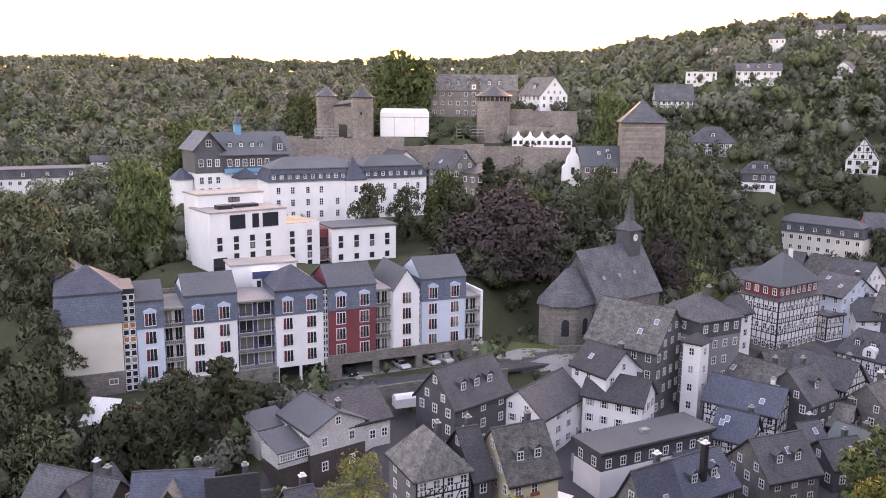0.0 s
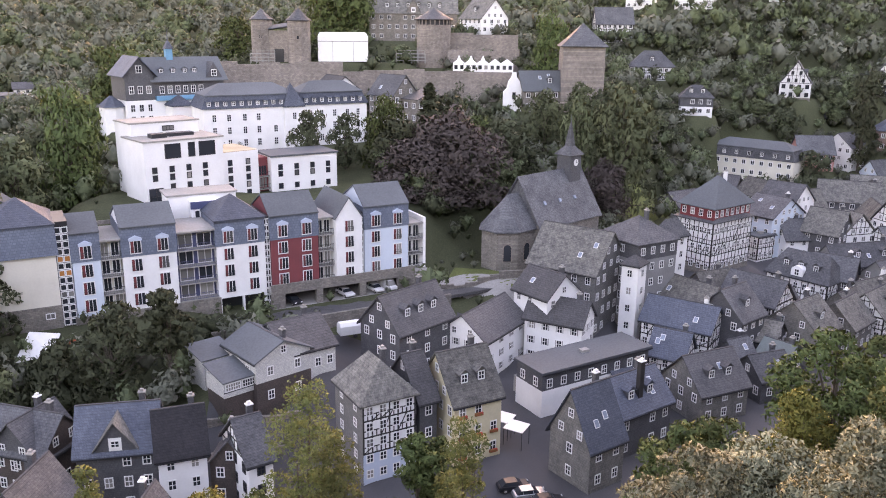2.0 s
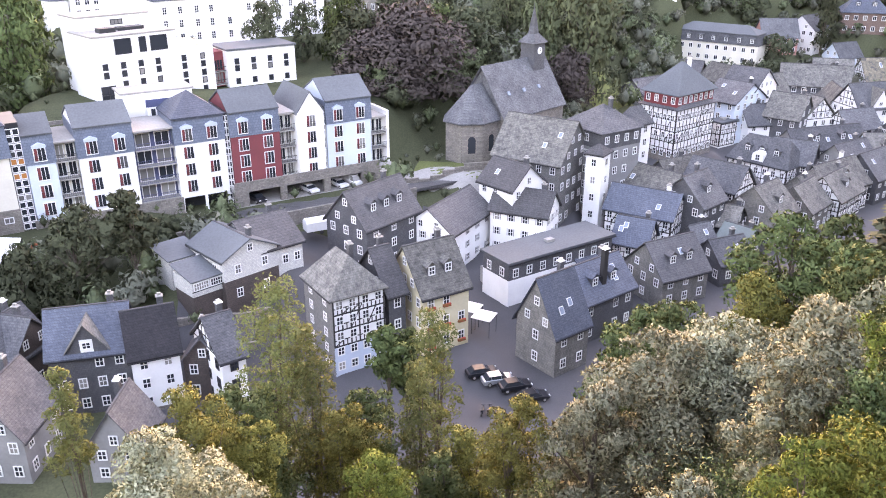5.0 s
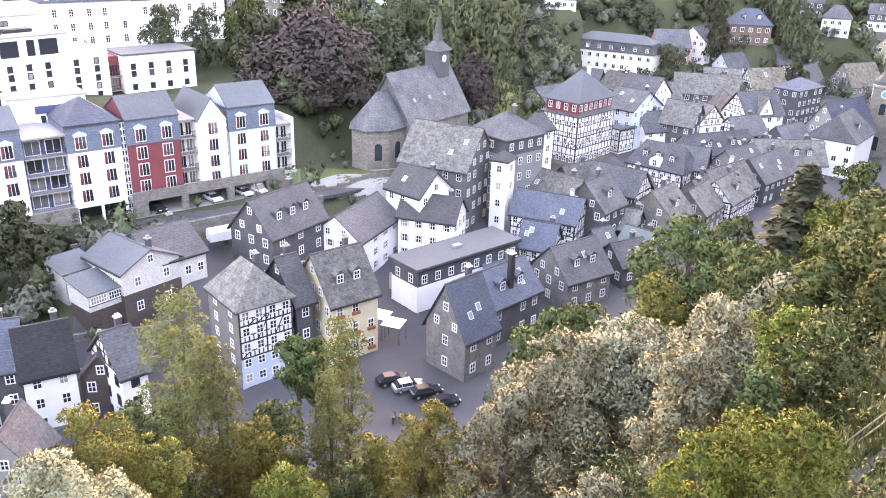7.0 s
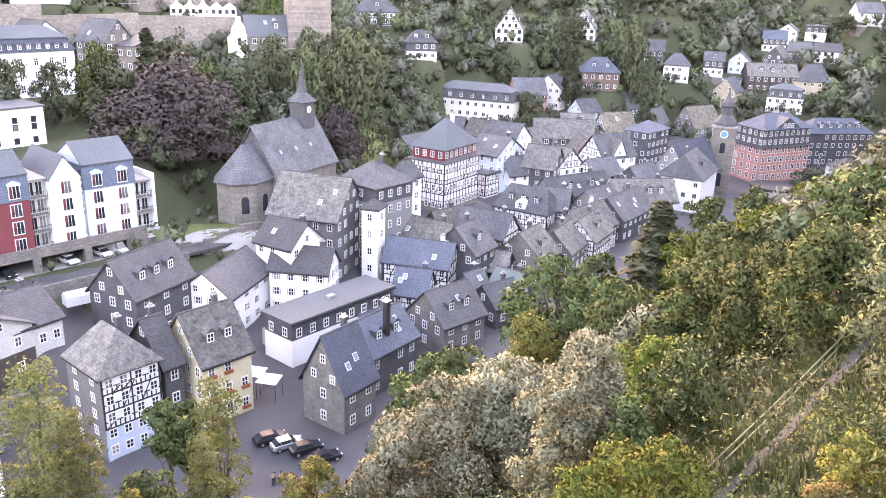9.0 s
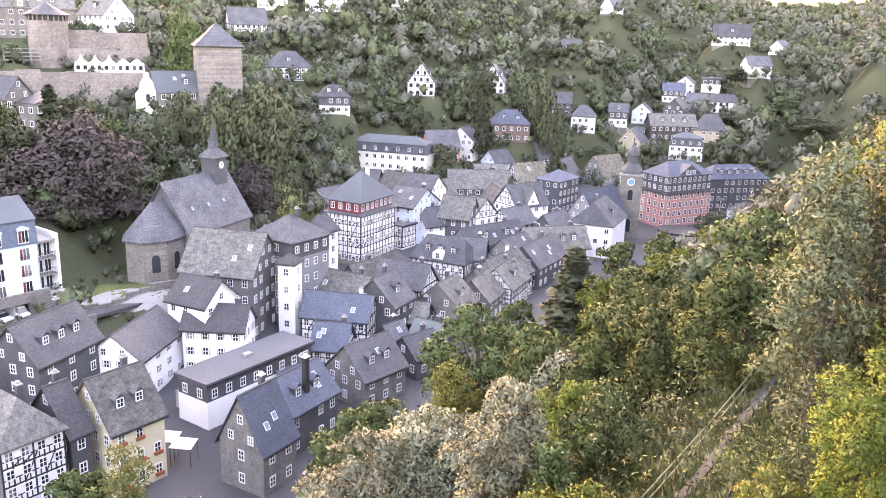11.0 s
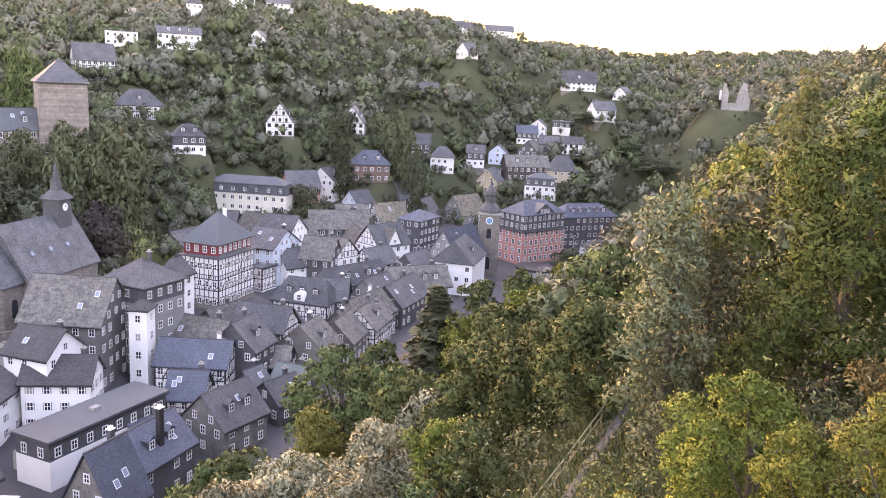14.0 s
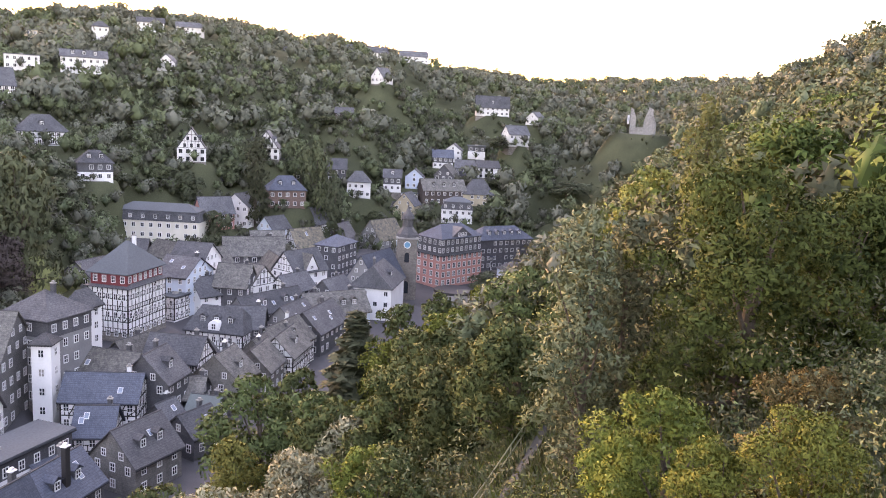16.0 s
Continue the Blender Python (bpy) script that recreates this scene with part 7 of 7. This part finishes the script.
for i, ((x, y), z) in enumerate(zip(pts, zs_)):
    part("post", Solid().tube((x, y, z - 0.3), (x, y, z + 1.05), 0.04, 0.04, 6), "rail", rail)
    if i:
        (x0, y0), z0 = pts[i - 1], zs_[i - 1]
        for k in (0.55, 1.02):
            part("rail", Solid().tube((x0, y0, z0 + k), (x, y, z + k), 0.04, 0.04, 6), "rail", rail)


def undergrowth(name, label, n, rmin, rmax, quads, leaf, mats, seed, hmin, hmax):
    g = np.random.default_rng(seed)
    a = np.radians(g.uniform(-40, 88, n))
    r = rmin + (rmax - rmin) * g.random(n) ** 0.75
    x, y = r * np.sin(a), r * np.cos(a)
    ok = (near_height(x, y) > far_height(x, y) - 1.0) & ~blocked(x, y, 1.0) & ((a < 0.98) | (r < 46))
    for (xa, ya), (xb, yb) in zip(RAIL, RAIL[1:]):
        f = np.clip(((x - xa) * (xb - xa) + (y - ya) * (yb - ya)) / ((xb - xa) ** 2 + (yb - ya) ** 2), 0, 1)
        ok &= np.hypot(x - xa - f * (xb - xa) - 0.4, y - ya - f * (yb - ya) + 1.0) > 1.35
    x, y = x[ok], y[ok]
    z = land(x, y)
    which = g.integers(0, len(mats), len(x))
    for mi, mat in enumerate(mats):
        P, N, S, O = [], [], [], []
        for i in np.where(which == mi)[0]:
            h = g.uniform(hmin, hmax)
            L = [(g.normal() * h * 0.4, g.normal() * h * 0.4, h * g.uniform(0.3, 0.75), h * 0.45, h * 0.4) for _ in range(5)]
            k = min(1.3, max(0.3, math.hypot(x[i], y[i]) / 60))
            q = int(quads * min(2.6, 1 / k))
            p, nr, out = crown_points(L, q, g, 0.5, 0.8)
            P.append(p + (x[i], y[i], z[i] - 0.1)), N.append(nr), O.append(out), S.append(leaf * k * g.uniform(0.6, 1.4, q))
        ob = new(name, leaf_mesh(name, np.concatenate(P), np.concatenate(N), np.concatenate(S) * 1.25, seed + mi, 1.4, 3, soft=np.concatenate(O)))
        ob.data.materials.append(LEAF[mat])
        tagged(ob, label, "bushes", kind="stuff")


undergrowth("undergrowth", "tangled bushes and saplings on the steep slope", 900, 14, 125, 330, 0.23, ("oak", "olive", "dark", "fresh"), 51, 1.6, 4.2)
undergrowth("near_undergrowth", "low herbs and bushes below the overlook", 460, 9, 44, 150, 0.18, ("oak", "fresh", "dark", "olive"), 52, 0.4, 1.0)


# ---- long grass and herbs over the overlook's slope, bent downhill
def meadow(name, label, n, rmin, rmax, seed, mats):
    g = np.random.default_rng(seed)
    a = np.radians(g.uniform(2, 88, n))
    r = rmin + (rmax - rmin) * g.random(n) ** 0.8
    x, y = r * np.sin(a), r * np.cos(a)
    clump = np.sin(x * 1.9 + np.sin(y * 1.3) * 2) * np.sin(y * 2.3 + x * 0.4)
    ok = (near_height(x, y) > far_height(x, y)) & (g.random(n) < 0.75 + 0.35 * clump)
    path = [(12.7, 16.1), (19.4, 18.9), (24.2, 20.8), (31, 23.9), (45, 31.3)]
    for (xa, ya), (xb, yb) in zip(path, path[1:]):
        f = np.clip(((x - xa) * (xb - xa) + (y - ya) * (yb - ya)) / ((xb - xa) ** 2 + (yb - ya) ** 2), 0, 1)
        ok &= np.hypot(x - xa - f * (xb - xa), y - ya - f * (yb - ya)) > 0.36
    x, y, clump = x[ok], y[ok], clump[ok]
    k = len(x)
    z = land(x, y) - 0.03
    h = g.uniform(0.22, 0.5, k) * (1 + 0.5 * clump)
    w = h * g.uniform(0.1, 0.22, k)
    t = g.uniform(0, 6.283, k)
    lx, ly = g.normal(0.1, 0.2, k) * h * 1.6, g.normal(0.25, 0.2, k) * h * 1.6
    v = np.stack([np.stack([x - w * np.cos(t), y - w * np.sin(t), z], 1), np.stack([x + w * np.cos(t), y + w * np.sin(t), z], 1), np.stack([x + lx, y + ly, z + h], 1)], 1)
    which = g.integers(0, len(mats), k)
    for i, mat in enumerate(mats):
        q = v[which == i].reshape(-1, 3)
        me = bpy.data.meshes.new(name)
        me.from_pydata(q.tolist(), [], np.arange(len(q)).reshape(-1, 3).tolist())
        me.materials.append(LEAF[mat])
        tagged(new(name, me), label, "grass", kind="stuff")


meadow("long_grass", "long uncut grass and herbs on the steep slope", 95000, 8, 46, 57, ("fresh", "deep", "oak"))


# ---- cars
def car(x, y, z, rot, mat, label, van=False, m=None):
    ob = thing("van" if van else "car", label, "car", (m or pose(0, 0, 0)) @ pose(x, y, z, 0, 0, rot), "parked cars")
    hw = 0.88
    if van:
        side = [(-2.3, 0.3), (2.2, 0.3), (2.34, 0.5), (2.3, 0.85), (1.7, 1.08), (-2.3, 1.12), (-2.36, 0.6)]
        base, top = ((1.72, 1.06), (-2.28, 1.1)), ((1.15, 2.0), (-2.2, 2.06))
    else:
        side = [(-2.1, 0.3), (2.0, 0.3), (2.16, 0.45), (2.12, 0.68), (1.9, 0.8), (1.05, 0.94), (-1.7, 0.98), (-2.08, 0.9), (-2.18, 0.6)]
        base, top = ((1.12, 0.92), (-1.85, 0.96)), ((0.35, 1.4), (-1.25, 1.42))
    ring = [[(a * f, y, 0.62 + (b - 0.62) * g) for a, b in side] for y, f, g in ((-hw, 0.95, 0.86), (-hw + 0.1, 1.0, 1.0), (hw - 0.1, 1.0, 1.0), (hw, 0.95, 0.86))]
    s = Solid()
    for a, b in zip(ring, ring[1:]):
        s.loft(a[::-1], b[::-1])
    body = part("body", s, mat, ob)

    def cabin(grow, z0, z1):
        """The outline of the cabin between two shares of its height."""
        out = []
        for f in (z0, z1):
            (xa, za), (xb, zb) = [(p[0] + (q[0] - p[0]) * f, p[1] + (q[1] - p[1]) * f) for p, q in zip(base, top)]
            w = 0.8 - 0.17 * f + grow
            out.append([(xb - grow, -w, zb), (xa + grow, -w, za), (xa + grow, w, za), (xb - grow, w, zb)])
        return Solid().loft(*out)

    part("cabin_glass", cabin(0.0, 0.0, 0.97), "glass", body)
    part("car_roof", cabin(0.02, 0.9, 1.06), mat, body)
    if van:
        part("side_panel", Solid().box(-2.3, 0.5, -0.83, 0.83, 1.05, 1.95), mat, body)
    for sy in (-1, 1):
        for px_ in (base[0][0] * 0.28 + top[0][0] * 0.1, base[1][0] * 0.55):
            part("pillar", Solid().tube((px_, sy * 0.81, 0.92), (px_ - 0.1, sy * 0.64, top[0][1]), 0.05, 0.05, 4), mat, body)
        for wx in (-1.35, 1.35):
            w = part("wheel", Solid().tube((wx, sy * 0.72, 0.32), (wx, sy * 0.92, 0.32), 0.32, 0.32, 14), "beam", ob)
            part("rim", Solid().tube((wx, sy * 0.92, 0.32), (wx, sy * 0.94, 0.32), 0.2, 0.18, 10), "concrete", w)
        part("headlight", Solid().box(2.1 + 0.1 * van, 2.2 + 0.13 * van, sy * 0.6 - 0.18, sy * 0.6 + 0.18, 0.66, 0.8), "trim", body)
    return ob


PAINT = {"silver": material("silver_paint", (0.5, 0.52, 0.55), 0.3, metal=0.6, bump=0.0), "black": material("black_paint", (0.02, 0.021, 0.026), 0.4, bump=0.0, spec=0.3), "white": material("white_car_paint", (0.75, 0.75, 0.75), 0.3, bump=0.0)}


def lot(x, y):
    return float(land(x, y)[0]) + 0.04


for cx_, cy_, rot, pm, lab in ((16.4, 93.6, 10, "black", "black parked car with roof box on the car park"), (18.2, 91.8, 10, "silver", "silver hatchback parked on the car park"), (20.2, 90.0, 10, "black", "dark estate car parked on the car park"), (22.0, 87.5, 12, "black", "dark car half hidden by trees")):
    car(cx_, cy_, lot(cx_, cy_), rot, PAINT[pm], lab)
for u, pm, lab, vn in ((46.5, "black", "dark car inside the garage", False), (56.5, "white", "white car parked under the garage deck", False), (62.4, "white", "white car parked under the garage deck", False), (65.0, "white", "white van parked under the garage deck", True)):
    car(u, -0.6, -3.15, -80, PAINT[pm], lab, vn, m=APT)
tr = thing("trailer", "white tarpaulin-covered trailer behind the dark brown house", "trailer", pose(-5.5, 131, 8.6, 0, 0, 20))
part("tarpaulin", Solid().box(-2.6, 2.6, -1.1, 1.1, 0.7, 2.2).loft([(-2.6, -1.1, 2.2), (2.6, -1.1, 2.2), (2.6, 1.1, 2.2), (-2.6, 1.1, 2.2)], [(-2.5, -0.6, 2.7), (2.5, -0.6, 2.7), (2.5, 0.6, 2.7), (-2.5, 0.6, 2.7)]), "canvas", tr)
part("chassis", Solid().box(-2.5, 3.2, -0.5, 0.5, 0.5, 0.7), "dark", tr)
for sy in (-1, 1):
    part("wheel", Solid().tube((0, sy * 0.9, 0.35), (0, sy * 1.1, 0.35), 0.35, 0.35, 12), "beam", tr)
SITES.append((-5.5, 131, 8.6, 3))
for mx in (15.2, 16.0):
    b = thing("motorcycle", "dark motorcycle on its stand beside the car park", "motorcycle", pose(mx, 85.5, lot(mx, 85.5), 0, 0, 70), "motorcycles")
    for wx in (-0.65, 0.65):
        part("wheel", Solid().tube((wx, -0.07, 0.3), (wx, 0.07, 0.3), 0.3, 0.3, 14), "beam", b)
    part("frame_body", Solid().box(-0.55, 0.35, -0.15, 0.15, 0.35, 0.8), PAINT["black"], b)
    part("handlebar", Solid().tube((0.45, -0.35, 1.0), (0.45, 0.35, 1.0), 0.03, 0.03, 5).tube((0.65, 0, 0.3), (0.45, 0, 1.0), 0.05, 0.05, 5), "dark", b)
# ---- awnings and parasols of the inn's terrace
for ax, ay in ((16.6, 105.6), (18.2, 103.0)):
    a = thing("awning", "white flat terrace awning on posts", "awning", pose(ax, ay, lot(ax, ay), 0, 0, -35), "terrace awnings")
    part("canopy", Solid().loft([(-1.5, -1.3, 2.7), (1.5, -1.3, 2.7), (1.5, 1.3, 2.95), (-1.5, 1.3, 2.95)], [(-1.5, -1.3, 2.78), (1.5, -1.3, 2.78), (1.5, 1.3, 3.03), (-1.5, 1.3, 3.03)]), "canvas", a)
    for sx in (-1.4, 1.4):
        for sy in (-1.2, 1.2):
            part("post", Solid().tube((sx, sy, 0), (sx, sy, 2.8), 0.05, 0.05, 6), "dark", a)
for ax, ay in ((15.2, 108.5), (14.2, 106.8)):
    a = thing("parasol", "closed white parasol on the terrace", "parasol", pose(ax, ay, lot(ax, ay)), "terrace parasols")
    part("pole", Solid().tube((0, 0, 0), (0, 0, 3.2), 0.04, 0.03, 6), "dark", a)
    part("canopy", Solid().tube((0, 0, 1.3), (0, 0, 1.8), 0.16, 0.3, 8).tube((0, 0, 1.8), (0, 0, 3.3), 0.3, 0.05, 8), "canvas", a)
# ---- garden below the apartments: sail, red sunshade, walls
sail = thing("shade_sail", "pale grey shade sail over the garden terrace", "sail", APT @ pose(5.2, -6.5, -3.4))
part("sail", Solid().loft([(-3.5, -1.5, 0.2), (1.5, -2.0, 0.6), (3.2, 1.6, 2.6), (-1.0, 2.2, 3.4)], [(-3.5, -1.5, 0.26), (1.5, -2.0, 0.66), (3.2, 1.6, 2.66), (-1.0, 2.2, 3.46)]), "canvas", sail)
for px_, py_, ph in ((-3.5, -1.5, 0.3), (3.2, 1.6, 2.7), (-1.0, 2.2, 3.5)):
    part("pole", Solid().tube((px_, py_, -3.0), (px_, py_, ph), 0.06, 0.06, 6), "dark", sail)
sh = thing("sunshade", "bright red garden sunshade, folded", "sunshade", APT @ pose(10.0, -4.5, -4.2))
part("canopy", Solid().tube((0, 0, 1.0), (0, 0, 1.6), 0.9, 0.8, 10).tube((0, 0, 1.6), (0, 0, 2.2), 0.8, 0.1, 10), "flower", sh)
part("pole", Solid().tube((0, 0, -2), (0, 0, 2.3), 0.05, 0.05, 6), "dark", sh)


def field_wall(x0, y0, x1, y1, h, label, mat="stone"):
    n = max(2, int(math.hypot(x1 - x0, y1 - y0) / 2.5))
    w = thing("garden_wall", label, "wall", group="garden walls")
    ang = math.degrees(math.atan2(y1 - y0, x1 - x0))
    q = math.hypot(x1 - x0, y1 - y0) / n
    for i in range(n):
        f = (i + 0.5) / n
        x, y = x0 + (x1 - x0) * f, y0 + (y1 - y0) * f
        part("wall_stretch", Solid().box(-q / 2 - 0.05, q / 2 + 0.05, -0.25, 0.25, -1.5, h), mat, w, m=pose(x, y, float(land(x, y)[0]), 0, 0, ang))


field_wall(-38, 104, -12, 108, 1.0, "pale dry-stone garden wall below the hall")
field_wall(-36, 100, -14, 102, 0.9, "low stone terrace wall")
field_wall(8, 147, 30, 152, 1.0, "stone wall along the church lane")
field_wall(22, 150, 40, 153, 1.6, "stone churchyard wall")
surface("lawn", [(13, 155, 3.0), (20, 152.5, 3.4), (26, 150.5, 2.4)], "lawn", "green churchyard lawn beside the apse", "lawn", 0.1, 6)
surface("lawn", [(57, 193, 4.0), (63, 198, 5.0), (70, 205, 4.0)], "lawn", "bright green garden lawn above the church", "lawn", 0.1, 6)
surface("lane", [(8, 149, 3.2), (18, 150, 3.4), (27, 147, 2.5)], "concrete", "pale paved lane beside the church", "road", 0.12, 8)
# flower tub garden by the white house
pl = thing("roof_garden", "planted terrace with red and orange flowers", "planter", pose(23.8, 118.5, 4.0, 0, 0, 30))
part("wall", Solid().box(-3, 3, -2, 2, -2, 2.4), "concrete", pl)
rg = np.random.default_rng(9)
pp = rg.uniform((-2.8, -1.8, 2.4), (2.8, 1.8, 3.1), (420, 3))
nn = rg.normal(size=(420, 3))
nn /= np.linalg.norm(nn, axis=1, keepdims=True)
part("flowers", leaf_mesh("flowers", pp, nn, rg.uniform(0.2, 0.4, 420), 9), LEAF["rust"], pl)
# street lamps
for lx, ly, lh in ((-6, 150, 5), (62, 205, 6), (14, 232, 6), (-18, 140, 5), (60, 150, 6), (26, 96, 5)):
    z = lot(lx, ly)
    l_ = thing("street_lamp", "slender grey street lamp", "lamp", pose(lx, ly, z), "street lamps")
    part("pole", Solid().tube((0, 0, -0.3), (0, 0, lh), 0.07, 0.05, 6), "dark", l_)
    part("lamp_head", Solid().box(-0.15, 0.55, -0.12, 0.12, lh, lh + 0.12), "concrete", l_)
